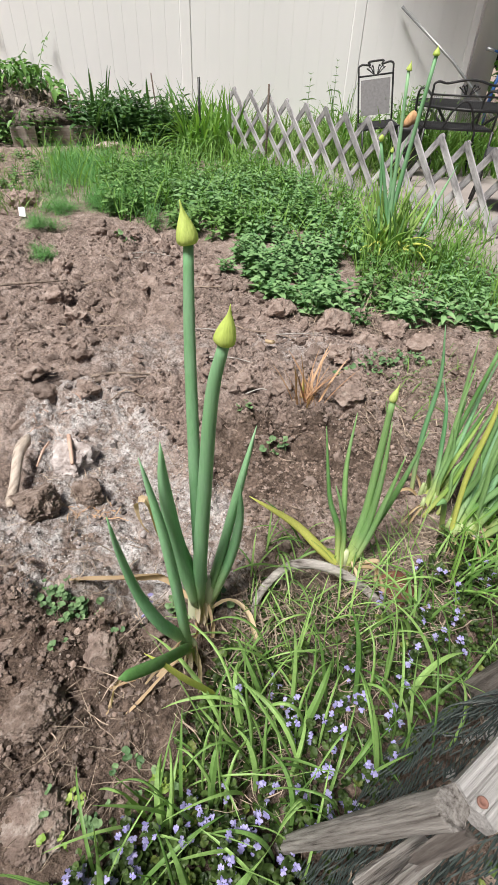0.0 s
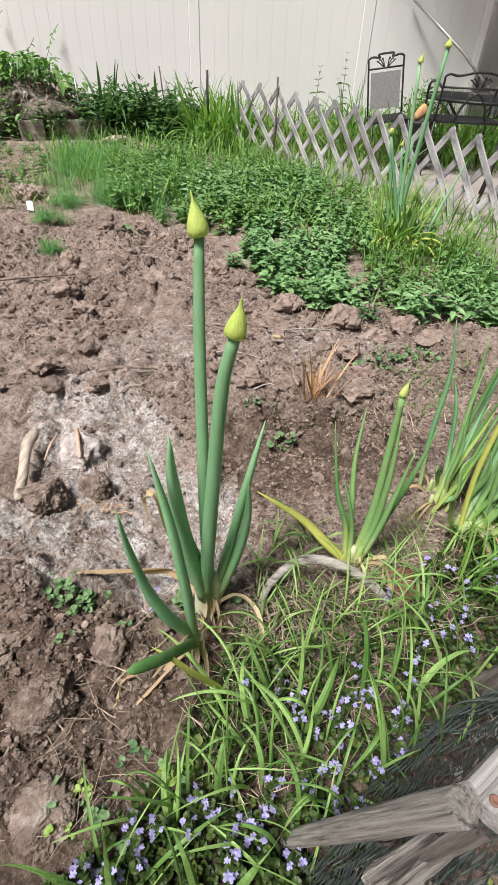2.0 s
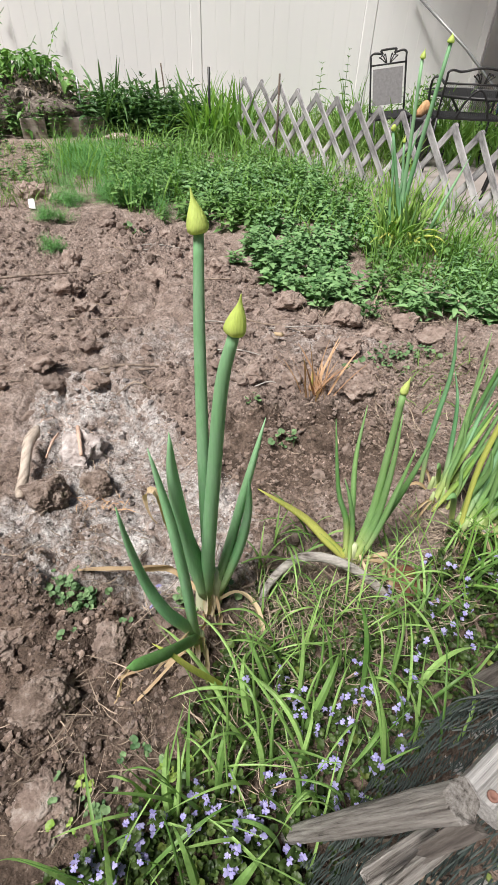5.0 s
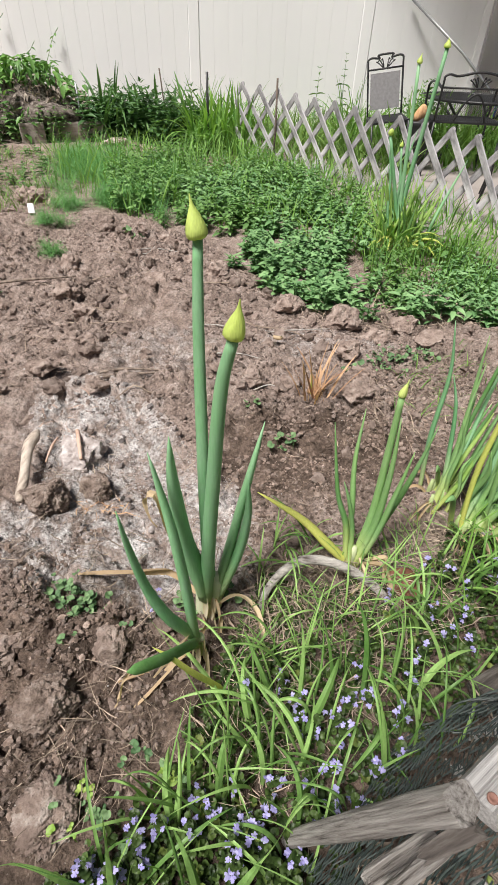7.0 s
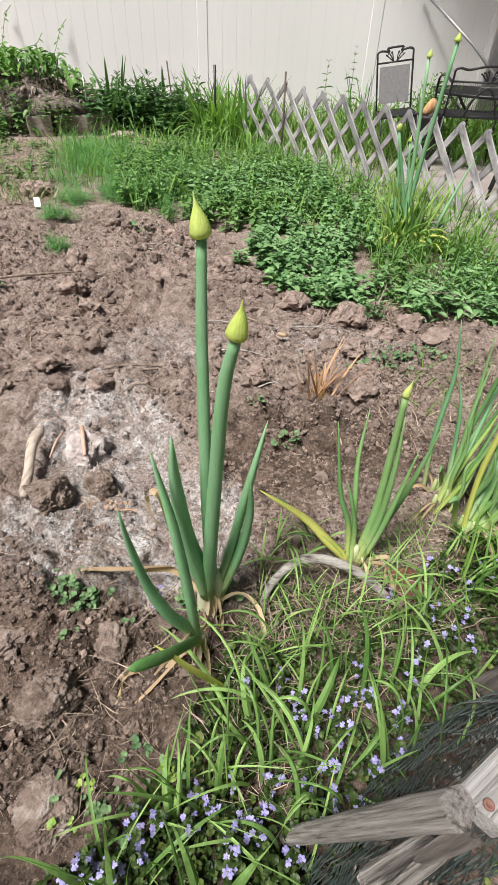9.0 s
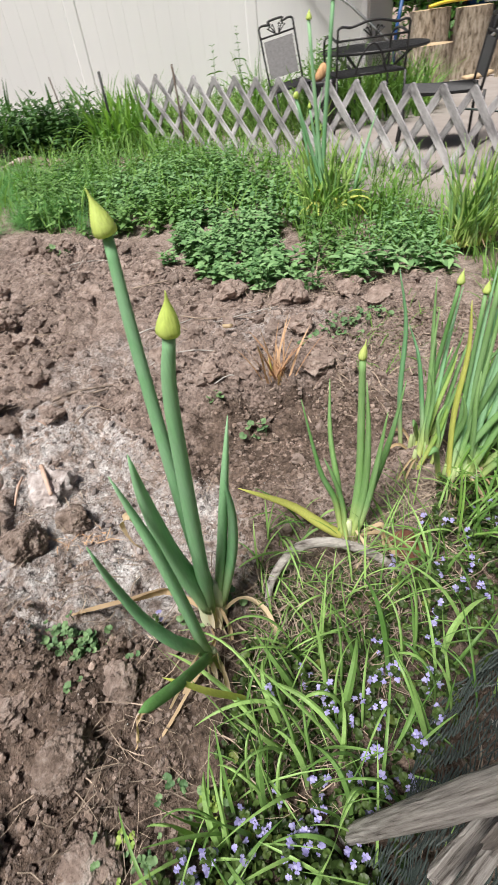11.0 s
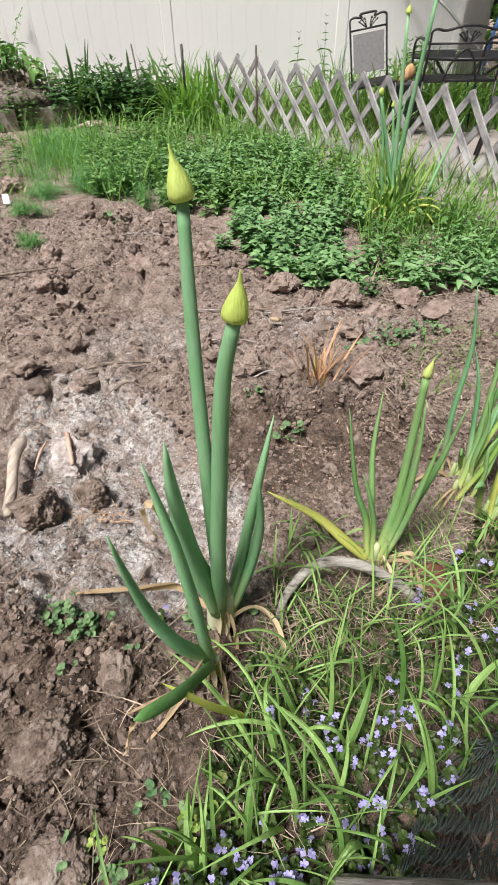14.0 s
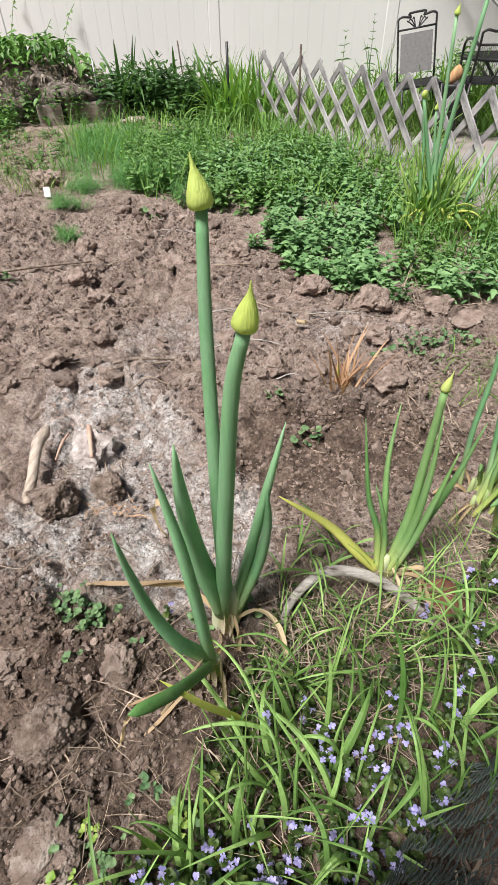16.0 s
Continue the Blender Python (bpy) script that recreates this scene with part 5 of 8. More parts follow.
mint_patch(with_z(scatter([(0.98, 4.4), (1.12, 4.35), (1.15, 4.7), (1.0, 4.75)], 26)), 0.4, 0.62, 0.08, FIELDWEED, "tall_weeds", "bright leafy weed bush behind the lattice", "weeds", 10, LANCE, 0.4, 0.006)
turf("grass", [(0.45, 1.75), (1.3, 1.3), (0.95, 2.0), (0.7, 2.3), (0.45, 2.3)], 520, 0.08, 0.27, 0.003, 0.006, GRASS3, "fine green grass round the onion clump")
turf("grass", [(-2.4, 2.6), (-1.5, 2.4), (-1.6, 3.0), (-2.5, 3.6)], 220, 0.05, 0.14, 0.003, 0.006, GRASS2, "sparse bright grass on dry soil")


# Dill: domed plants of arching fronds, each frond a spray of fine threads.
def dill(poly, n, h0, h1, label):
    feet = gappy(poly, n, 0.2, 0.3, 85)
    parts = []
    for p in feet:
        h = R.uniform(h0, h1)
        m = 13
        az, lean = U(0, 6.28, m), U(0.1, 1.25, m)
        L = h * U(0.7, 1.25, m)
        parts.append(blades(np.repeat(p[None], m, 0), L, np.full(m, 0.003), az, lean, U(0.2, 0.7, m), 3))
        k = 36
        t = U(0.3, 1.0, (m, k)).ravel()
        A, E, D = np.repeat(az, k), np.repeat(lean, k) + 0.3 * t, np.repeat(L, k) * t
        w = 0.10 * h * U(-1, 1, m * k) + 0.01 * rng.normal(0, 1, m * k)
        q = np.c_[p[0] + D * np.sin(E) * np.cos(A) - w * np.sin(A), p[1] + D * np.sin(E) * np.sin(A) + w * np.cos(A), p[2] + D * np.cos(E) + rng.normal(0, 0.006, m * k)]
        parts.append(blades(q, U(0.014, 0.034, m * k), np.full(m * k, 0.0022), U(0, 6.28, m * k), U(0.3, 2.2, m * k), U(-0.6, 0.8, m * k), 1))
    v, f = join(parts)
    return raw_mesh("dill", v, f, DILL, label, "dill")


dill([(-1.72, 3.02), (-1.36, 2.90), (-1.16, 3.17), (-1.21, 3.79), (-1.63, 4.33), (-1.95, 4.22)], 110, 0.09, 0.18, "feathery blue-green dill patch")
dill([(-1.18, 3.6), (-0.78, 3.1), (-0.90, 3.65)], 24, 0.10, 0.17, "feathery dill among low weeds")
dill([(-1.23, 2.82), (-1.03, 2.65), (-0.73, 2.34), (-0.635, 2.48), (-0.964, 3.05)], 44, 0.10, 0.18, "feathery dill at the edge of bare soil")
turf("grass", [(-1.75, 3.0), (-1.3, 2.8), (-0.9, 2.5), (-0.7, 2.7), (-1.0, 3.9), (-1.7, 4.4)], 170, 0.08, 0.22, 0.003, 0.006, GRASS3, "thin green grass growing through the dill", 0.5, 1.5, 6)
dill([(-1.42, 2.62), (-1.28, 2.5), (-1.2, 2.62), (-1.3, 2.75)], 7, 0.07, 0.14, "young dill seedlings in dry soil")
dill([(-1.33, 2.15), (-1.22, 2.05), (-1.17, 2.2), (-1.28, 2.28)], 5, 0.06, 0.11, "small dill seedlings in dry soil")
dill([(-1.1, 1.78), (-1.02, 1.74), (-1.03, 1.84)], 3, 0.04, 0.08, "tiny dill seedlings in dry soil")

# Tall leafy weeds before the fence.
turf("tall_grass", [(-2.15, 4.95), (-1.15, 4.75), (-0.95, 5.4), (-2.1, 5.7)], 100, 0.34, 0.68, 0.018, 0.036, GRASSDARK, "tall dark green grass before the fence", 0.35, 3.0, 10)
mint_patch(with_z(scatter([(-2.1, 4.8), (-1.1, 4.9), (-1.0, 5.5), (-2.1, 5.7)], 70)), 0.25, 0.5, 0.11, DARKWEED, "tall_weeds", "tall dark green leafy weeds before the fence", "weeds", 8, LANCE, 0.36, 0.008)
mint_patch(with_z(scatter([(-1.95, 5.05), (-1.2, 4.7), (-0.9, 5.2), (-2.0, 5.4)], 200)), 0.15, 0.42, 0.085, DARKWEED, "tall_weeds", "bushy green weeds growing against the fence", "weeds", 7, OVAL, 0.5, 0.006)
mint_patch(with_z(np.array([[0.16, 4.9], [0.42, 5.1]])), 0.62, 0.76, 0.07, WEED, "tall_weeds", "slender weed stalks standing up behind the lattice", "weeds", 14, LANCE, 0.3, 0.008)

turf("grass", [(0.80, 2.15), (1.36, 1.32), (1.5, 1.45), (0.98, 2.25)], 800, 0.08, 0.22, 0.003, 0.007, GRASS3, "grass growing over the edge of the slab", 0.5, 1.6, 6)
turf("grass", [(1.38, 1.4), (1.95, 0.55), (2.05, 0.65), (1.5, 1.5)], 420, 0.06, 0.2, 0.003, 0.006, GRASS2, "grass growing over the edge of the slab", 0.5, 1.6, 6)
# Thin cover on the dry ground at the outer edge of the bed.
turf("grass", [(-2.9, 4.2), (-2.5, 3.2), (-1.7, 2.5), (-1.3, 2.5), (-1.7, 3.4), (-2.1, 4.3)], 420, 0.05, 0.18, 0.003, 0.007, GRASS2, "patchy grass and dead stalks on dry soil", 0.8, 1.6, 5)
mint_patch(gappy([(-2.9, 4.2), (-2.5, 3.2), (-1.9, 2.7), (-1.75, 3.4), (-2.1, 4.3)], 40, 0.2, 0.45, 86), 0.04, 0.12, 0.045, WEED, "weed_patch", "low broad-leaved weeds on dry soil", "weeds", 5, OVAL, 0.55, 0.004)

# ---- clods and crumbs of soil ----
def ico(sub):
    b = bmesh.new()
    bmesh.ops.create_icosphere(b, subdivisions=sub, radius=1.0)
    v = np.array([p.co[:] for p in b.verts])
    f = np.array([[q.index for q in t.verts] for t in b.faces])
    b.free()
    return v, f


def lump(sub, seed, rough=0.42, flat=0.75):
    """An angular, broken lump of unit size."""
    v, f = ico(sub)
    g = np.random.default_rng(seed)
    for _ in range(3 if sub > 5 else 7):
        d = g.normal(size=3)
        d /= np.linalg.norm(d)
        c = g.uniform(0.45, 0.85)
        over = np.clip(v @ d - c, 0, None)
        v = v - over[:, None] * d * 0.9
    off = np.array([noise.fractal(Vector(p) * 1.7 + Vector((seed, 0, 0)), 1.0, 2.0, 4) for p in v])
    if sub > 3:
        if sub > 5:
            off = off + np.array([0.36 * noise.noise(Vector(p) * 6.0 + Vector((0, seed, 0))) + 0.30 * noise.noise(Vector(p) * 14) + 0.32 * noise.noise(Vector(p) * 28) + 0.24 * noise.noise(Vector(p) * 52) for p in v])
        else:
            off = off + np.array([0.3 * noise.turbulence(Vector(p) * 4.5 + Vector((0, seed, 0)), 4, True) - 0.2 * abs(noise.noise(Vector(p) * 9 + Vector((0, 0, seed)))) for p in v])
    v = v * (1 + rough * off[:, None])
    v[:, 2] *= flat
    return v, f


def off_ash(p):
    """Leaves most of the raked ash free of brown crumbs."""
    c, s_ = math.cos(radians(-35)), math.sin(radians(-35))
    dx, dy = p[:, 0] + 0.28, p[:, 1] - 0.28
    d = np.hypot((dx * c + dy * s_) / 0.34, (-dx * s_ + dy * c) / 0.24)
    return p[(d > 1.05) | (vnoise(p[:, 0] / 0.05, p[:, 1] / 0.05, 44) > 0.86)]


def crumbs(name, pts, r0, r1, sub, label, mat, bias=2.5):
    n = len(pts)
    r = r0 + (r1 - r0) * U(0, 1, n) ** bias
    vs, fs, k = [], [], 0
    kinds = 8
    for j in range(kinds):
        sel = np.arange(n) % kinds == j
        m = sel.sum()
        tv, tf = lump(sub, 100 + j + 10 * sub)
        p = np.c_[pts[sel], ground_z(pts[sel, 0], pts[sel, 1]) + r[sel] * 0.12]
        M = poses(p, U(0, 6.28, m), U(-0.5, 0.5, m), U(-0.6, 0.6, m), r[sel] * U(0.8, 1.3, m), r[sel])
        hv = np.c_[tv, np.ones(len(tv))]
        v = np.einsum("nij,kj->nki", M[:, :3, :], hv).reshape(-1, 3)
        f = (tf[None] + (np.arange(m) * len(tv))[:, None, None]).reshape(-1, 3) + k
        vs.append(v)
        fs.append(f)
        k += len(v)
    return raw_mesh(name, np.concatenate(vs), np.concatenate(fs), mat, label, "soil", smooth=False)


BARE = [(-1.9, 2.6), (-1.3, 2.45), (-0.26, 2.1), (0.04, 1.55), (0.34, 1.45), (0.9, 1.35), (1.05, 0.9), (0.62, 0.45), (0.26, 0.22), (0.07, 0.12), (0.02, -0.2), (-0.15, -0.4), (-0.3, -0.6), (-0.8, -0.6), (-1.6, 0.6)]


BACKBED = [(-1.9, 2.6), (-1.3, 2.45), (-0.26, 2.1), (0.04, 1.55), (0.34, 1.45), (0.9, 1.35), (0.75, 0.8), (0.1, 0.6), (-0.7, 0.55), (-1.2, 0.9)]


def clumped(poly, n, scale, thr, seed):
    p = scatter(poly, n * 4)
    w = vnoise(p[:, 0] / scale, p[:, 1] / scale, seed)
    p = p[w > thr][:n]
    return p


crumbs("soil_crumbs", off_ash(clumped(BARE, 7000, 0.2, 0.52, 31)), 0.002, 0.010, 1, "loose brown crumbs of dry garden soil", CLOD)
crumbs("soil_crumbs", off_ash(clumped(BACKBED, 4200, 0.22, 0.55, 45)), 0.0022, 0.011, 1, "small pale crumbs on dry soil", CLOD)
crumbs("soil_crumbs", off_ash(clumped([(-0.75, -0.55), (-0.1, -0.45), (0.05, 0.0), (0.3, 0.5), (0.3, 0.65), (0.0, 0.6), (-0.6, 0.0)], 5200, 0.13, 0.3, 33)), 0.0012, 0.0085, 2, "fine dark crumbs of turned soil", DARKCRUMB)
crumbs("soil_crumbs", clumped([(0.03, 0.1), (0.3, 0.2), (0.6, 0.42), (0.5, 0.55), (0.2, 0.5), (0.02, 0.3)], 4500, 0.1, 0.25, 46), 0.001, 0.0060, 1, "dark crumbs of soil between the onions", DARKCRUMB)
crumbs("soil_crumbs", off_ash(clumped([(-0.75, -0.5), (-0.2, -0.42), (-0.02, -0.2), (0.0, 0.02), (-0.3, 0.03), (-0.55, 0.1)], 3600, 0.09, 0.3, 53)), 0.0014, 0.0055, 1, "fine pale crumbs of broken garden soil", CLOD, 1.6)
ROWGAP = [(0.28, 0.5), (0.6, 0.45), (0.9, 0.75), (1.0, 1.05), (0.5, 1.05), (0.3, 0.8)]
crumbs("soil_crumbs", clumped(ROWGAP, 4500, 0.1, 0.25, 47), 0.0012, 0.008, 1, "dark broken crumbs beside the onion row", DARKCRUMB)
crumbs("soil_lumps", clumped(BACKBED, 300, 0.3, 0.48, 38), 0.010, 0.036, 3, "broken angular clods over the back of the bed", CLOD, 2.0)
crumbs("soil_lumps", off_ash(clumped(BARE, 1100, 0.3, 0.42, 32)), 0.005, 0.02, 2, "broken lumps of dry garden soil", CLOD, 2.2)


def clod(x, y, r, seed, mat=CLOD, label="rough brown clod of dried soil", cat="clod", flat=0.75, up=0.3, name="soil_clod", grp="clods in the bed", aspect=1.0, near=False, rough=0.42):
    v, f = lump(6 if near else 4, seed, rough, flat)
    v = v * [r * aspect, r, r]
    a = seed * 1.7
    v = v @ np.array([[math.cos(a), math.sin(a), 0], [-math.sin(a), math.cos(a), 0], [0, 0, 1]])
    z = gz(x, y) + r * flat * up
    o = raw_mesh(name, v + [x, y, z], f, mat, label, cat, smooth=near, kind="")
    return tagged(o, group=grp)


for x, y, r, s in ((-0.222, -0.197, 0.046, 1), (-0.405, 0.205, 0.055, 2), (-0.31, 0.28, 0.04, 3), (-0.137, -0.108, 0.026, 27)):
    clod(x, y, r, s, NEARCLOD, near=True, rough=0.22, flat=0.9)
clod(-0.40, 0.385, 0.06, 4, ASHSOIL, "grey ash-coated clod of soil")
CLODS = ((-0.69, 1.19, 0.06, 5), (-0.44, 0.66, 0.035, 6), (-0.155, -0.1, 0.03, 7), (-0.33, -0.3, 0.04, 8), (-0.34, -0.12, 0.03, 9), (-1.63, 2.75, 0.09, 10), (0.55, 1.28, 0.055, 11), (0.3, 1.3, 0.08, 12), (0.42, 1.2, 0.05, 13), (0.62, 1.13, 0.05, 14))
CLODS2 = ((0.36, 0.86, 0.05, 15), (0.33, 0.72, 0.045, 16), (-0.95, 1.7, 0.06, 17), (-0.5, 1.55, 0.06, 18), (-0.25, 1.7, 0.06, 19), (-0.8, 1.3, 0.05, 20), (0.1, 1.35, 0.06, 21), (-0.15, 0.9, 0.035, 22), (0.02, 0.75, 0.04, 23), (-0.62, 0.7, 0.045, 24), (-0.54, 0.05, 0.04, 25), (0.33, 1.02, 0.045, 26))
for x, y, r, s in CLODS + CLODS2:
    clod(x, y, r, s)
clod(-0.170, -0.33, 0.044, 40, STONE, "flat pale crusted clod half sunk in the soil", "clod", 0.5, 0.15, "crusted_clod", "clods in the bed", 1.15, True, 0.25)
clod(-0.45, -0.44, 0.06, 41, STONE, "pale crusted clod at the edge of the bed", "clod", 0.6, 0.2, "crusted_clod", "clods in the bed")


# ---- sticks, chips and scraps on the bed ----
def stick(pts, radii, mat, label, cat="stick", n=16, sides=8, wob=0.25, name="stick", grp="sticks on the soil"):
    p = smooth_path(pts, n)
    rr = np.interp(np.linspace(0, 1, n), np.linspace(0, 1, len(radii)), radii)
    o = Geo().tube(p, list(rr), sides, 0, wobble=wob).ob(name, mat)
    return tagged(o, label, cat, grp)


stick([(0.102, 0.02, -0.012), (0.119, 0.053, 0.03), (0.165, 0.09, 0.058), (0.222, 0.096, 0.064), (0.28, 0.086, 0.05), (0.33, 0.07, 0.022), (0.365, 0.05, -0.008)], [0.006, 0.0082, 0.0095, 0.0097, 0.009, 0.0065], STICKWOOD, "bleached grey stick arched over the grass", "stick", 26, 10, 0.08, "arched_stick", "")
stick([(-0.518, 0.432, 0.038), (-0.51, 0.40, 0.044), (-0.507, 0.365, 0.046), (-0.488, 0.309, 0.046), (-0.466, 0.254, 0.045), (-0.453, 0.205, 0.04), (-0.449, 0.19, 0.036)], [0.006, 0.0145, 0.014, 0.0115, 0.0115, 0.012, 0.007], BONEWOOD, "short pale peeled branch lying on ash", "stick", 22, 12, 0.07)
stick([(-0.462, 0.425, 0.03), (-0.458, 0.38, 0.035), (-0.452, 0.33, 0.03)], [0.0025, 0.0035, 0.002], PINKWOOD, "thin tan split of wood on ash", grp="sticks on the soil")
stick([(-0.412, 0.44, 0.045), (-0.39, 0.395, 0.05), (-0.362, 0.335, 0.045)], [0.0055, 0.0055, 0.004], PINKWOOD, "flat pink-tan wood chip on a clod", grp="sticks on the soil")
stick([(-0.575, 0.65, 0.015), (-0.50, 0.69, 0.03), (-0.41, 0.73, 0.035), (-0.28, 0.785, 0.025)], [0.004, 0.0065, 0.006, 0.003], TWIG, "dry brown twig lying on the soil")
stick([(-0.52, 0.70, 0.03), (-0.40, 0.76, 0.04), (-0.22, 0.80, 0.025)], [0.005, 0.005, 0.002], TWIG, "dry brown twig lying on the soil")
stick([(-1.25, 1.32, 0.02), (-1.05, 1.40, 0.03), (-0.83, 1.49, 0.03)], [0.007, 0.006, 0.004], TWIG, "dry brown twig lying on the soil")
stick([(-0.685, 1.80, -0.02), (-0.68, 1.805, 0.05), (-0.685, 1.80, 0.10)], [0.006, 0.006, 0.005], TWIG, "short dark stake standing in the soil")
stick([(-0.35, -0.02, 0.01), (-0.27, 0.03, 0.015), (-0.18, 0.05, 0.012)], [0.002, 0.0025, 0.0015], TWIG, "thin dry stalk on the soil")
R3 = random.Random(5)
for k in range(22):
    x, y = R3.uniform(-1.0, 0.1), R3.uniform(0.45, 1.9)
    a, ln = R3.uniform(-0.5, 0.5), R3.uniform(0.07, 0.3)
    c, q = math.cos(a), math.sin(a)
    pts = [(x + c * ln * t, y + q * ln * t + R3.uniform(-0.012, 0.012), gz(x + c * ln * t, y + q * ln * t) + 0.012) for t in (0, 0.35, 0.7, 1)]
    stick(pts, [0.0028 * R3.uniform(0.6, 1.3), 0.0016], R3.choice((TWIG, STICKWOOD, STRAW)), "thin dry twig lying across soil clods", n=10, sides=6)
stick([(0.535, 0.24, 0.015), (0.61, 0.245, 0.035), (0.70, 0.29, 0.03)], [0.004, 0.005, 0.003], STICKWOOD, "bent grey stick among the onions")
stick([(0.62, 0.25, 0.02), (0.655, 0.30, 0.04), (0.70, 0.31, 0.035)], [0.004, 0.005, 0.003], STICKWOOD, "bent grey stick among the onions")
tagged(raw_mesh("plastic_scrap", *[np.array(a) for a in ([(-1.47, 2.385, 0.03), (-1.435, 2.38, 0.03), (-1.48, 2.47, 0.06), (-1.515, 2.475, 0.055), (-1.465, 2.39, 0.026), (-1.43, 2.385, 0.026), (-1.475, 2.475, 0.056), (-1.51, 2.48, 0.051)], [(0, 1, 2, 3), (7, 6, 5, 4), (0, 4, 5, 1), (1, 5, 6, 2), (2, 6, 7, 3), (3, 7, 4, 0)])], VINYL, "small white plastic plant label in the soil", "label", smooth=False, kind=""))
v, f = lump(3, 77, 0.4, 0.4)
raw_mesh("shard", v * [0.055, 0.04, 0.03] + [0.385, 0.09, 0.016], f, TERRACOTTA, "red-brown rotten leaf scrap under the stick", "debris", kind="")
v, f = lump(2, 78, 0.5, 0.35)
raw_mesh("dead_leaf", v * [0.022, 0.015, 0.02] + [0.075, 1.06, 0.035], f, DRYLEAF, "curled orange dead leaf on the soil", "leaf", kind="")


def straw(name, poly, n, l0, l1, label, w=0.001, mat=STRAW, lift=0.01, pts=None):
    p = scatter(poly, n) if pts is None else pts
    n = len(p)
    b = with_z(p, 0.004) + np.c_[np.zeros((n, 2)), U(0, lift, n)]
    v, f = blades(b, l0 + (l1 - l0) * U(0, 1, n) ** 2, np.full(n, w) * U(0.5, 2.2, n), U(0, 6.28, n), U(1.2, 1.75, n), U(-0.5, 0.5, n), 5, 0.5, 1.5)
    x, y = v[:, 0] + 0.012 * (vnoise(v[:, 0] / 0.03, v[:, 1] / 0.03, 61) - 0.5), v[:, 1] + 0.012 * (vnoise(v[:, 0] / 0.03, v[:, 1] / 0.03, 62) - 0.5)
    z = np.maximum(v[:, 2], ground_z(x, y) + 0.001)
    return raw_mesh(name, np.c_[x, y, z], f, mat, label, "straw")


straw("straw", [(0.03, -0.25), (0.1, 0.12), (0.3, 0.2), (0.55, 0.3), (0.5, 0.05), (0.33, -0.1), (0.15, -0.3)], 1900, 0.015, 0.11, "pale dry straw matted between green grass", lift=0.022)
straw("straw", [(-0.15, -0.4), (0.02, -0.22), (0.05, 0.05), (-0.08, 0.02), (-0.2, -0.25)], 130, 0.01, 0.13, "dry straw and dead stalks on the soil", 0.0008)
straw("straw", [(-0.7, -0.3), (-0.1, -0.4), (0.0, 0.1), (-0.2, 0.1), (-0.6, 0.3)], 120, 0.015, 0.12, "dry stalks scattered on bare soil", 0.0008)
straw("straw", BARE, 1700, 0.005, 0.03, "short bits of straw and chips on soil", 0.0011)
straw("straw", BARE, 1000, 0.012, 0.13, "dry stalks and chips scattered on bare soil", 0.0012)
straw("straw", ROWGAP, 520, 0.01, 0.08, "dry stalks on turned soil beside the onion row", 0.0016)
straw("straw", [(0.2, 1.25), (0.9, 1.25), (1.0, 1.45), (0.62, 1.7), (0.45, 1.7), (0.3, 1.5)], 420, 0.04, 0.2, "dead pale grass along the weed edge", 0.002)
straw("straw", [(0.55, 0.35), (0.75, 0.2), (1.3, 0.7), (1.0, 0.85)], 700, 0.03, 0.15, "dry straw beneath the onion row", 0.0016)
ASHZ = [(-0.6, 0.58), (-0.42, 0.72), (-0.2, 0.56), (0.02, 0.34), (0.03, 0.2), (-0.1, 0.07), (-0.32, 0.04), (-0.46, 0.1), (-0.46, 0.22), (-0.5, 0.4)]
crumbs("ash_flakes", clumped(ASHZ, 9000, 0.06, 0.30, 35), 0.0005, 0.0024, 1, "white flakes of wood ash on soil", ASH, 3.0)
crumbs("ash_lumps", clumped(ASHZ, 420, 0.08, 0.35, 38), 0.002, 0.010, 2, "soft grey lumps of ash-coated soil", ASHSOIL, 2.5)
crumbs("charcoal_bits", clumped(ASHZ, 110, 0.1, 0.4, 36), 0.001, 0.0032, 1, "small black charcoal bits in ash", CHAR, 2.0)
crumbs("ash_flakes", clumped(BARE, 900, 0.25, 0.55, 37), 0.0008, 0.003, 1, "pale flecks scattered on soil", ASH, 3.0)
straw("straw", [(-0.33, 0.19), (-0.24, 0.19), (-0.22, 0.26), (-0.31, 0.27)], 34, 0.01, 0.055, "rust-brown needles and splinters on ash", 0.0012, TUFTLEAF)
straw("straw", [(-0.56, 0.42), (-0.43, 0.44), (-0.42, 0.62), (-0.56, 0.6)], 26, 0.015, 0.08, "pink-tan splinters and twigs on ash", 0.0015, PINKWOOD)
straw("straw", [(-0.4, 0.0), (0.02, 0.06), (0.04, 0.3), (-0.25, 0.5), (-0.5, 0.4)], 150, 0.01, 0.09, "thin dry stalks scattered on ash", 0.0012)
# Dry tuft of an old plant in the middle of the bed.
tp = np.c_[np.full(34, 0.2), np.full(34, 0.69), np.full(34, 0.0)] + rng.normal(0, 0.014, (34, 3)) * [1.5, 1, 0.2] + [0, 0, 0.015]
tuft = thing("dry_tuft", (0.2, 0.69, 0), "dried orange-tan tuft of an old plant", "dead plant")
for k in range(34):
    v, f = blades(tp[k:k + 1], U(0.08, 0.22, 1), U(0.0035, 0.0085, 1), U(0, 6.28, 1), U(0.02, 0.55, 1), U(0, 0.5, 1), 6)
    dead = raw_mesh("dead_blade", v, f, TUFTLEAF, kind="")
    dead.parent = tuft
    dead.matrix_parent_inverse = tuft.matrix_basis.inverted()
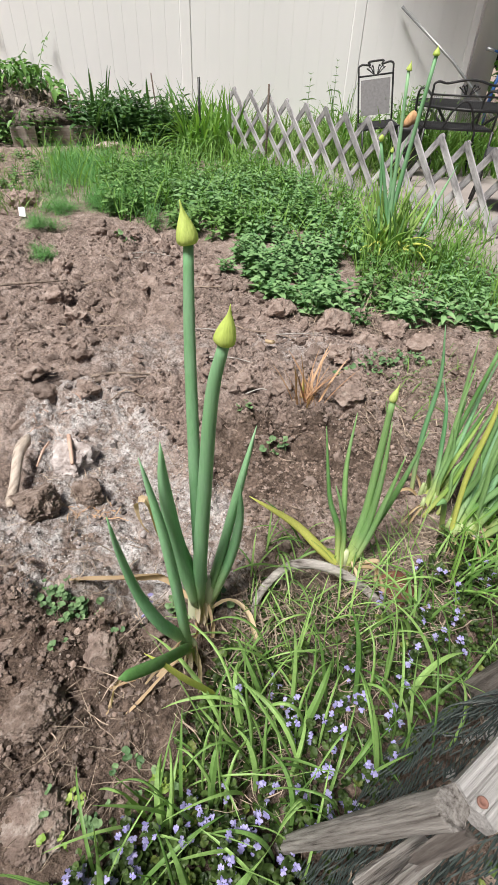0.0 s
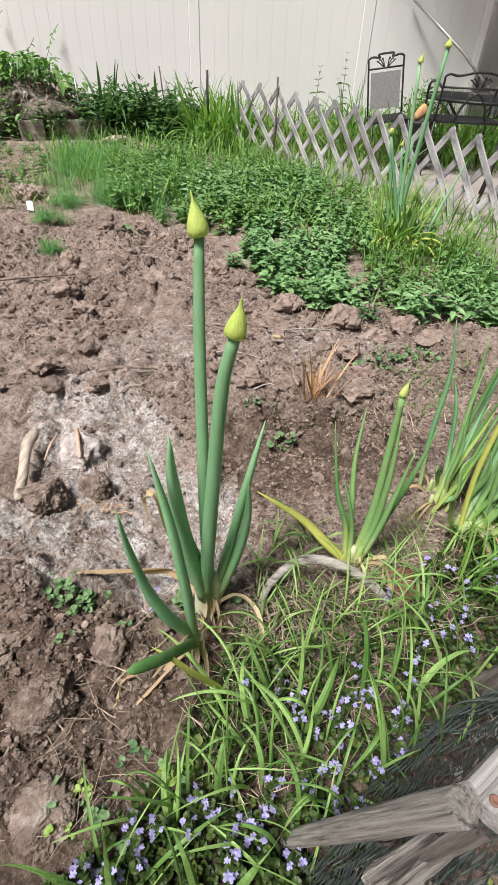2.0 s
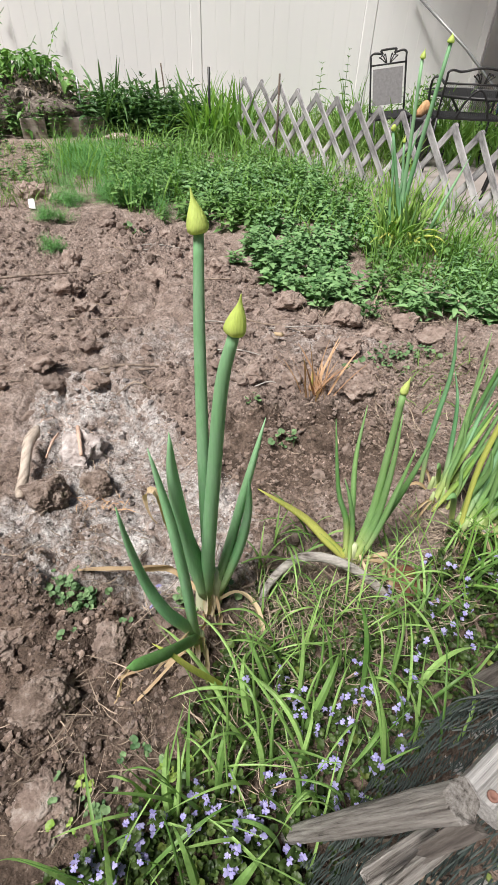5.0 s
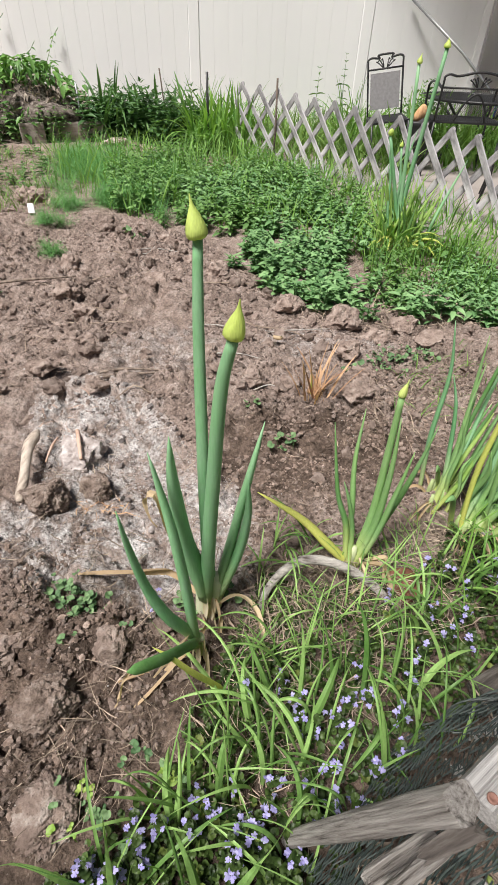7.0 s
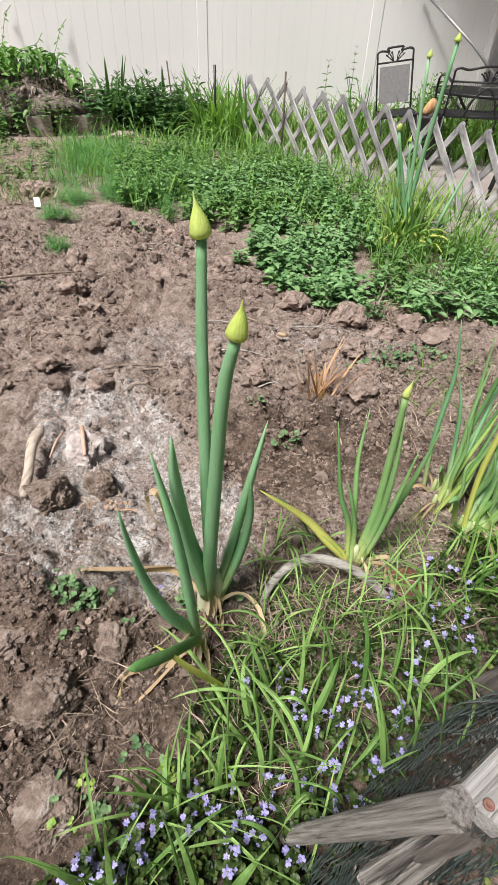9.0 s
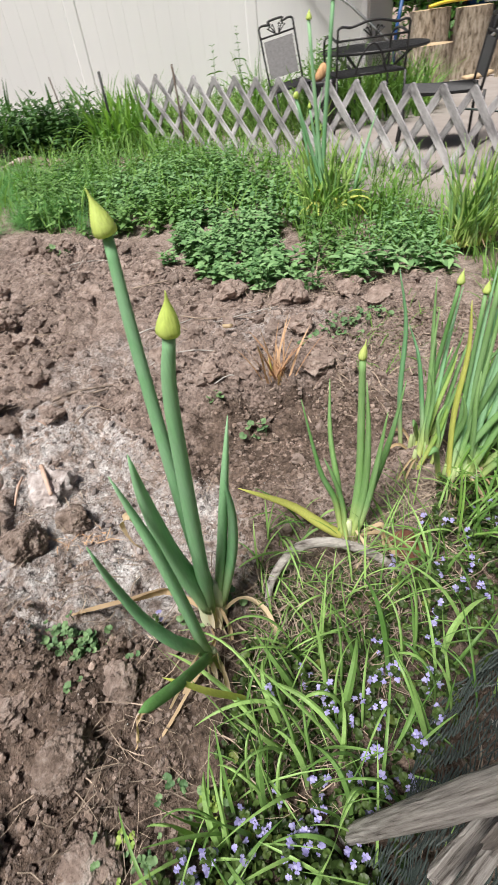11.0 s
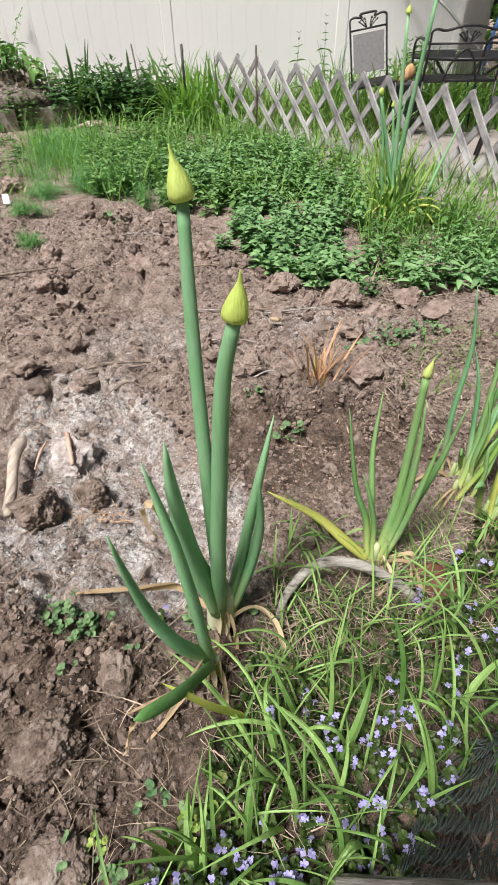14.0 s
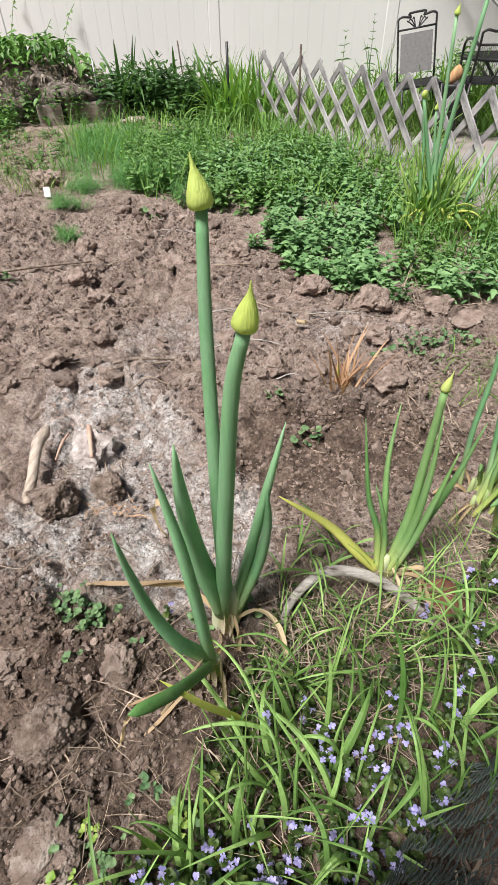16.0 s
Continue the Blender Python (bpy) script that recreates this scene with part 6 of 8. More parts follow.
onion_leaf([(0.195, 0.69, 0), (0.19, 0.695, 0.06), (0.185, 0.7, 0.12)], 0.005, ONIONYEL, tuft, 0.5, 8, name="green_blade")

# ---- grass strip: ground ivy, grass and flowers ----
IVYL = round_leaf()
IVYZ = [(-0.3, -0.7), (-0.13, -0.4), (0.02, -0.24), (0.06, -0.06), (0.2, -0.05), (0.38, 0.02), (0.5, 0.25), (0.75, 0.45), (1.0, 0.7), (1.5, 0.75), (0.9, 0.18), (0.56, -0.05), (0.38, -0.18), (0.25, -0.34), (0.15, -0.7)]


def ivy(poly, n, label, h0=0.008, h1=0.05, r0=0.0042, r1=0.009):
    p = scatter(poly, n)
    q = with_z(p)
    q[:, 2] += U(h0, h1, n) * (0.4 + 0.6 * vnoise(p[:, 0] / 0.08, p[:, 1] / 0.08, 41))
    r = U(r0, r1, n)
    a = placed(*IVYL, poses(q, U(0, 6.28, n), U(-0.8, 0.8, n), U(-0.8, 0.8, n), r, r))
    b = blades(np.c_[p, ground_z(p[:, 0], p[:, 1])], q[:, 2] - ground_z(p[:, 0], p[:, 1]), np.full(n, 0.0016), U(0, 6.28, n), U(0, 0.3, n), U(0, 0.2, n), 2)
    v, f = join([a, b])
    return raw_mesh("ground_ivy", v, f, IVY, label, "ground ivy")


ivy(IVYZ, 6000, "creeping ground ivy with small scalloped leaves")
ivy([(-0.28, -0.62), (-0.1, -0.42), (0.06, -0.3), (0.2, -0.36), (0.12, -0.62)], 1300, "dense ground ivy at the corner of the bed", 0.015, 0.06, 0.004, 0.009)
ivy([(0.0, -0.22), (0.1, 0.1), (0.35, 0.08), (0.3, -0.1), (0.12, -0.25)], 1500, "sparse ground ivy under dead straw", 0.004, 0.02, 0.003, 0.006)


# Flower spikes of the ivy: short stems with whorls of two-lipped violet flowers.
def violet():
    vs, fs = [], []
    for k, (a, l, w) in enumerate(((0, 1.15, 0.42), (1.0, 0.85, 0.28), (-1.0, 0.85, 0.28), (2.6, 0.7, 0.26), (-2.6, 0.7, 0.26))):
        b = len(vs)
        c, s = math.cos(a), math.sin(a)
        for t, ww, z in ((0.08, 0.12, 0.0), (0.6 * l, w, 0.12), (l, w * 0.7, 0.02)):
            vs += [(c * t + s * ww, s * t - c * ww, z), (c * t - s * ww, s * t + c * ww, z)]
        fs += [(b, b + 1, b + 3, b + 2), (b + 2, b + 3, b + 5, b + 4)]
    b = len(vs)
    for z, r in ((0.02, 0.2), (-0.9, 0.12)):
        for j in range(4):
            vs.append((r * math.cos(j * 1.571), r * math.sin(j * 1.571), z))
    for j in range(4):
        fs.append((b + j, b + (j + 1) % 4, b + 4 + (j + 1) % 4, b + 4 + j))
    return np.array(vs), np.array(fs)


VIOLET = violet()
SPIKES = [(-0.04, -0.34), (-0.03, -0.36), (-0.01, -0.34), (-0.01, -0.37), (-0.04, -0.39), (-0.09, -0.39), (-0.07, -0.4), (-0.1, -0.4), (0.04, -0.3), (0.04, -0.33), (0.07, -0.31), (0.09, -0.28), (0.11, -0.31), (0.1, -0.33), (0.1, -0.35), (0.11, -0.36), (0.09, -0.37), (0.1, -0.14), (0.16, -0.13), (0.17, -0.16), (0.18, -0.18), (0.18, -0.2), (0.2, -0.2), (0.23, -0.19), (0.24, -0.21), (0.22, -0.25), (0.2, -0.27), (0.22, -0.28), (0.28, -0.1), (0.26, -0.15), (0.29, -0.14), (0.34, -0.16), (0.34, -0.18), (0.33, -0.2), (0.3, -0.23), (0.14, -0.28), (0.12, -0.33), (0.13, -0.34), (0.21, -0.31), (0.13, -0.3), (0.17, -0.35), (0.14, -0.26), (0.36, -0.1), (0.27, -0.28)]
SPIKES_FAR = [(0.38, -0.07), (0.42, -0.04), (0.4, 0.0), (0.46, 0.03), (0.5, 0.06), (0.55, 0.1), (0.6, 0.14), (0.66, 0.19), (0.73, 0.25), (0.8, 0.3), (0.45, 0.1), (0.52, 0.15), (0.88, 0.4), (0.95, 0.5), (-0.09, -0.02), (0.0, 0.03), (0.35, 0.05), (0.42, 0.12), (0.58, 0.05), (0.48, -0.02), (0.68, 0.12)]
for sx, sy in SPIKES + SPIKES_FAR:
    cnt = R.choice((4, 5, 6, 6, 8))
    z0 = gz(sx, sy)
    h = R.uniform(0.05, 0.095)
    e = thing("ground_ivy_spike", (sx, sy, z0), "flowering ground ivy stem with small violet flowers", "flower", "violet flowers")
    tipp = (sx + R.uniform(-0.015, 0.015), sy + R.uniform(-0.015, 0.015), z0 + h)
    stem = part("stem", Geo().tube([(sx, sy, z0 - 0.005), tipp], [0.0014, 0.001], 5), STEM, e)
    n = cnt * 2
    lp = np.array([np.array((sx, sy, z0)) + (np.array(tipp) - (sx, sy, z0)) * t for t in np.linspace(0.3, 1.0, n)])
    lv, lf = placed(*IVYL, poses(lp, np.arange(n) * 1.571 + U(0, 1, n), U(-0.2, 0.5, n), U(-0.3, 0.3, n), U(0.004, 0.0075, n)))
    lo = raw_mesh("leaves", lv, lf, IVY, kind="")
    lo.parent = e
    lo.matrix_parent_inverse = e.matrix_basis.inverted()
    for k in range(cnt):
        t = (0.45, 0.72, 1.0)[k % 3] + R.uniform(-0.06, 0.06)
        a = R.uniform(0, 6.28)
        p = np.array((sx, sy, z0)) + (np.array(tipp) - (sx, sy, z0)) * t + [math.cos(a) * 0.008, math.sin(a) * 0.008, 0.004]
        r = np.array([R.uniform(0.0045, 0.007)])
        pv, pf = placed(*VIOLET, poses(p[None], np.array([a]), np.array([R.uniform(-0.9, 0.6)]), np.array([R.uniform(-0.7, 0.7)]), r))
        po = raw_mesh("flower", pv, pf, PETAL, kind="")
        po.parent = stem

turf("grass", IVYZ, 230, 0.06, 0.2, 0.002, 0.005, GRASS, "fresh green grass blades among ground ivy", 0.35, 1.8, 7)
turf("grass", [(0.4, 0.0), (0.55, 0.3), (0.9, 0.6), (1.5, 0.8), (0.95, 0.2)], 420, 0.08, 0.22, 0.003, 0.006, GRASS3, "green grass along the foot of the wire fence", 0.35, 1.8, 7)
turf("grass", [(0.05, 0.0), (0.3, 0.2), (0.45, 0.3), (0.45, 0.1), (0.3, -0.05), (0.1, -0.1)], 150, 0.05, 0.16, 0.002, 0.004, GRASS, "thin grass blades through dead straw", 0.7, 1.2, 6)
turf("grass", [(1.2, 0.75), (1.5, 0.75), (2.1, 1.1), (1.95, 1.5), (1.35, 1.4), (1.15, 1.1)], 700, 0.08, 0.26, 0.003, 0.006, GRASS2, "grass and weeds round the far onion clump", 0.4, 1.6, 6)
turf("grass", [(0.6, 0.45), (1.3, 0.9), (1.3, 1.3), (1.0, 1.2), (0.9, 0.75)], 520, 0.08, 0.24, 0.003, 0.006, GRASS3, "green grass between the onion clumps", 0.6, 1.2, 6)


turf("grass", [(0.42, 0.72), (0.62, 0.62), (0.85, 0.9), (0.7, 1.1), (0.5, 1.0)], 130, 0.03, 0.09, 0.002, 0.004, GRASS3, "thin young grass sprouting from turned soil", 0.9, 1.6, 5)


def tuft_of_grass(x, y, n, l0, l1, w, seed, az=None, spread=6.28):
    g = np.random.default_rng(seed)
    e = thing("grass_tuft", (x, y, gz(x, y)), "tuft of broad bright green grass blades", "grass", "grass tufts")
    for k in range(n):
        p = np.array([[x + g.normal(0, 0.012), y + g.normal(0, 0.012), gz(x, y) - 0.005]])
        a = g.uniform(0, 6.28) if az is None else az + g.uniform(-spread / 2, spread / 2)
        v, f = blades(p, g.uniform(l0, l1, 1), g.uniform(0.7, 1.15, 1) * w, np.array([a]), g.uniform(0.03, 0.4, 1), g.uniform(0.5, 2.3, 1), 10, 0.35, 0.4)
        o = raw_mesh("blade", v, f, GRASS, kind="")
        o.parent = e
        o.matrix_parent_inverse = e.matrix_basis.inverted()


TUFTS = ((0.02, -0.3, 5, 0.1, 0.18, 0.006), (0.4, 0.03, 5, 0.1, 0.2, 0.006), (0.12, -0.06, 4, 0.08, 0.16, 0.005), (-0.06, -0.38, 5, 0.1, 0.18, 0.006), (0.5, 0.1, 6, 0.12, 0.22, 0.006), (0.58, 0.18, 6, 0.12, 0.22, 0.006), (0.66, 0.16, 6, 0.1, 0.2, 0.006), (0.22, 0.03, 4, 0.08, 0.15, 0.004), (0.1, 0.1, 5, 0.1, 0.17, 0.004), (0.13, 0.14, 5, 0.1, 0.2, 0.006), (0.17, 0.13, 5, 0.08, 0.18, 0.005), (0.21, 0.19, 4, 0.08, 0.16, 0.005), (0.15, 0.2, 4, 0.06, 0.14, 0.004))
for k, (x, y, n, l0, l1, w) in enumerate(TUFTS):
    tuft_of_grass(x, y, n, l0, l1, w, 50 + k)


# Long single blades bending over the ivy, from foot to tip.
def long_blade(x0, y0, x1, y1, rise, w, mat, parent):
    x1, y1 = x1 + 0.06 * (x1 - x0), y1 + 0.06 * (y1 - y0)
    z = gz(x1, y1)
    a, b = V3((x1, y1, z - 0.005)), V3((x0, y0, gz(x0, y0) + rise * 0.75))
    d = b - a
    side = np.array([-d[1], d[0], 0]) * R.uniform(-0.18, 0.18)
    p = curve(a, a + d * 0.1 + side + [0, 0, rise * 1.15], a + d * 0.6 + side + [0, 0, rise * 1.0], 12, b)
    ws = [w * min(1.0, 0.5 + 1.6 * t) * (1 - t ** 1.8) ** 0.8 + 0.0003 for t in np.linspace(0, 1, 12)]
    return part("blade", Geo().strip(p, ws, (-d[1], d[0], 0.1), 0, 0.42, R.uniform(-1.4, 1.4)), mat, parent, smooth=False)


BLADES = [(-0.07, -0.07, 0.07, -0.19), (-0.02, -0.19, 0.1, -0.16), (-0.08, -0.3, -0.02, -0.31), (0.03, -0.17, 0.11, -0.22), (0.08, -0.22, 0.07, -0.29), (0.01, -0.33, 0.11, -0.27), (0.02, -0.34, 0.06, -0.39), (-0.07, -0.34, -0.04, -0.41), (-0.18, -0.4, -0.08, -0.41), (0.08, -0.14, 0.19, -0.23), (0.09, -0.2, 0.13, -0.26), (0.2, -0.13, 0.18, -0.24), (0.24, -0.09, 0.19, -0.19), (0.28, -0.12, 0.31, -0.23), (0.39, -0.05, 0.37, -0.18), (0.48, -0.04, 0.37, -0.13), (0.1, -0.28, 0.21, -0.25), (0.14, -0.23, 0.18, -0.31), (0.16, -0.29, 0.25, -0.3), (0.16, -0.33, 0.21, -0.29), (0.25, -0.25, 0.3, -0.18), (-0.01, -0.24, 0.01, -0.32), (0.09, -0.1, 0.11, -0.19), (0.17, -0.04, 0.18, -0.15)]
BLADES_UPPER = [(0.27, -0.14, 0.33, -0.19), (0.13, -0.18, 0.2, -0.18), (0.07, -0.33, 0.16, -0.34), (-0.03, -0.29, 0.05, -0.31), (0.33, -0.13, 0.46, -0.13), (0.14, -0.35, 0.1, -0.39), (0.08, -0.06, 0.14, -0.14), (0.05, -0.1, 0.15, -0.1), (0.26, -0.01, 0.28, -0.13), (0.34, -0.0, 0.33, -0.11), (0.29, -0.12, 0.35, -0.2), (0.2, -0.02, 0.24, -0.12), (0.33, 0.02, 0.42, -0.08), (0.15, -0.09, 0.24, -0.06), (0.3, -0.05, 0.38, -0.03)]
for i, (x0, y0, x1, y1) in enumerate(BLADES + BLADES_UPPER):
    if i % 3 == 0:
        tuft = thing("grass_tuft", (x1, y1, gz(x1, y1)), "long bright green grass blades arching over ground ivy", "grass", "grass tufts")
    long_blade(x0, y0, x1, y1, R.uniform(0.06, 0.12), R.uniform(0.009, 0.0155), GRASS, tuft)
    jx, jy = R.uniform(-0.035, 0.035), R.uniform(-0.03, 0.03)
    long_blade(x0 + jx * 1.6, y0 + jy * 1.6, x1 + jx, y1 + jy, R.uniform(0.05, 0.13), R.uniform(0.004, 0.0075), GRASS, tuft)
    if i % 2:
        continue
    jx, jy = R.uniform(-0.06, 0.06), R.uniform(-0.05, 0.05)
    long_blade(x0 + jx * 0.6, y0 + jy * 0.6, x1 + jx, y1 + jy, R.uniform(0.07, 0.16), R.uniform(0.0025, 0.005), GRASS, tuft)
tuft = thing("grass_tuft", (0.056, -0.168, gz(0.056, -0.168)), "single grass blade yellowed at its tip", "grass", "grass tufts")
part("blade", Geo().strip(smooth_path([(0.075, -0.15, -0.02), (0.053, -0.154, 0.04), (0.016, -0.175, 0.13), (-0.012, -0.18, 0.18), (-0.036, -0.176, 0.195)], 12), [0.004, 0.006, 0.008, 0.009, 0.0095, 0.0095, 0.009, 0.008, 0.007, 0.005, 0.003, 0.0005], (0.2, 1, 0.2), 0, 0.3), ONIONYEL, tuft)


# Small sprouts in the bare soil.
def sprout(x, y, n, r, spread, seed, mat=SEEDLING, label="small round-leaved weed seedling in bare soil"):
    g = np.random.default_rng(seed)
    e = thing("weed_seedling", (x, y, gz(x, y)), label, "weed", "weed seedlings")
    for k in range(n):
        px, py = x + g.normal(0, spread), y + g.normal(0, spread * 0.6)
        q = np.array([[px, py, gz(px, py) + g.uniform(0.006, 0.032)]])
        one = lambda s: np.array([s])
        a = placed(*IVYL, poses(q, one(g.uniform(0, 6.28)), one(g.uniform(-0.55, 0.55)), one(g.uniform(-0.55, 0.55)), one(g.uniform(0.5, 1.15) * r)))
        b = blades(q - [0, 0, 0.03], one(0.03), one(0.002), one(g.uniform(0, 6.28)), one(0.0), one(0.0), 2)
        v, f = join([a, b])
        o = raw_mesh("leaf", v, f, mat, kind="")
        o.parent = e
        o.matrix_parent_inverse = e.matrix_basis.inverted()


for k, a in enumerate(((-0.265, -0.012, 22, 0.0095, 0.02), (-0.215, -0.022, 26, 0.009, 0.017), (-0.235, -0.045, 8, 0.008, 0.012), (0.47, 0.98, 46, 0.011, 0.06), (0.58, 1.02, 20, 0.010, 0.03), (0.03, 0.03, 10, 0.009, 0.015), (-0.04, 0.0, 8, 0.009, 0.015), (0.13, 0.5, 10, 0.011, 0.02), (-0.06, -0.27, 12, 0.007, 0.03), (-0.1, -0.33, 14, 0.007, 0.03), (-0.24, -0.4, 14, 0.010, 0.025), (-0.33, -0.37, 4, 0.012, 0.01), (-0.14, -0.06, 3, 0.008, 0.008), (-0.22, -0.1, 3, 0.008, 0.008), (-0.05, -0.44, 16, 0.012, 0.03), (0.33, 0.93, 8, 0.012, 0.02), (-1.1, 1.28, 5, 0.015, 0.02), (-0.75, 2.05, 6, 0.02, 0.03), (0.02, 0.62, 6, 0.01, 0.015))):
    sprout(*a, 70 + k)
for k, a in enumerate(((-0.115, -0.3, 6, 0.0075, 0.014), (-0.005, -0.272, 9, 0.008, 0.012), (-0.12, -0.35, 4, 0.007, 0.01), (0.02, -0.26, 5, 0.008, 0.01))):
    sprout(*a, 95 + k, SPROUT, "small yellow-green weed seedling in bare soil")


# ---- low wire fence with its weathered rail ----
FOOT = [(0.10, -0.50), (0.22, -0.325), (0.36, -0.165), (0.47, -0.135), (0.57, -0.09), (0.86, 0.095), (1.06, 0.34), (1.36, 0.72), (1.75, 1.14)]
RAIL = [(0.10, -0.53, 0.36), (0.262, -0.378, 0.38), (0.88, 0.14, 0.41), (1.12, 0.36, 0.40), (1.44, 0.69, 0.39), (1.82, 1.08, 0.38)]


def along(line, u):
    P = np.array(line, float)
    d = np.r_[0, np.cumsum(np.hypot(*np.diff(P[:, :2], axis=0).T))]
    return np.array([np.interp(u * d[-1], d, P[:, k]) for k in range(P.shape[1])])


def rail_box(a, b, w, h, mat, parent, name, label, roll=0.0, n=14, lump_=0.004):
    """A worn board from a to b, its faces uneven, built along its own x axis."""
    a, b = Vector(a), Vector(b)
    t = (b - a).normalized()
    s = t.cross(Vector((0, 0, 1))).normalized()
    u = s.cross(t)
    M = Matrix.Translation(a) @ Matrix((t, -s, u)).transposed().to_4x4() @ Matrix.Rotation(roll, 4, 'X')
    L = (b - a).length
    ring = [(-0.5, -0.5), (-0.2, -0.5), (0.2, -0.5), (0.5, -0.5), (0.5, 0), (0.5, 0.42), (0.42, 0.5), (0.17, 0.5), (0.145, 0.36), (0.12, 0.5), (-0.16, 0.5), (-0.175, 0.42), (-0.19, 0.5), (-0.42, 0.5), (-0.5, 0.42), (-0.5, 0)]
    vs, fs, m = [], [], len(ring)
    for i in range(n + 1):
        for q, (x, y) in enumerate(ring):
            k = noise.noise(Vector((i * 0.35, q * 0.9, a.x * 9))) * lump_
            e = R.uniform(-0.004, 0.004) if i in (0, n) else 0
            vs.append((L * i / n + e, x * w + k, y * h + k))
    for i in range(n):
        for q in range(m):
            fs.append((i * m + q, i * m + (q + 1) % m, (i + 1) * m + (q + 1) % m, (i + 1) * m + q))
    fs += [tuple(range(m - 1, -1, -1)), tuple((n * m + q) for q in range(m))]
    o = part(name, Geo().add(vs, fs), mat, parent, label, smooth=False)
    o.matrix_parent_inverse = parent.matrix_basis.inverted()
    o.matrix_basis = M
    return o


def round_post(a, b, radii, mat, parent, name, label, n=22, sides=20, flat=0.85):
    a, b = Vector(a), Vector(b)
    t = (b - a).normalized()
    s = t.cross(Vector((0, 0, 1))).normalized()
    M = Matrix.Translation(a) @ Matrix((t, -s, s.cross(t))).transposed().to_4x4()
    L = (b - a).length
    rr = np.interp(np.linspace(0, 1, n), np.linspace(0, 1, len(radii)), radii)
    vs, fs = [], []
    for i in range(n):
        for j in range(sides):
            w = 2 * math.pi * j / sides
            r = rr[i] * (1 + 0.14 * noise.noise(Vector((i * 0.25, math.cos(w) * 2.2, math.sin(w) * 2.2))) + 0.07 * noise.noise(Vector((i * 0.5, math.cos(w) * 7, math.sin(w) * 7))))
            vs.append((L * i / (n - 1) + (R.uniform(-0.004, 0.004) if i in (0, n - 1) else 0), math.cos(w) * r, math.sin(w) * r * flat))
    for i in range(n - 1):
        for j in range(sides):
            fs.append((i * sides + j, i * sides + (j + 1) % sides, (i + 1) * sides + (j + 1) % sides, (i + 1) * sides + j))
    fs += [tuple(range(sides - 1, -1, -1)), tuple((n - 1) * sides + j for j in range(sides))]
    o = part(name, Geo().add(vs, fs), mat, parent, label, smooth=False)
    o.matrix_parent_inverse = parent.matrix_basis.inverted()
    o.matrix_basis = M
    return o


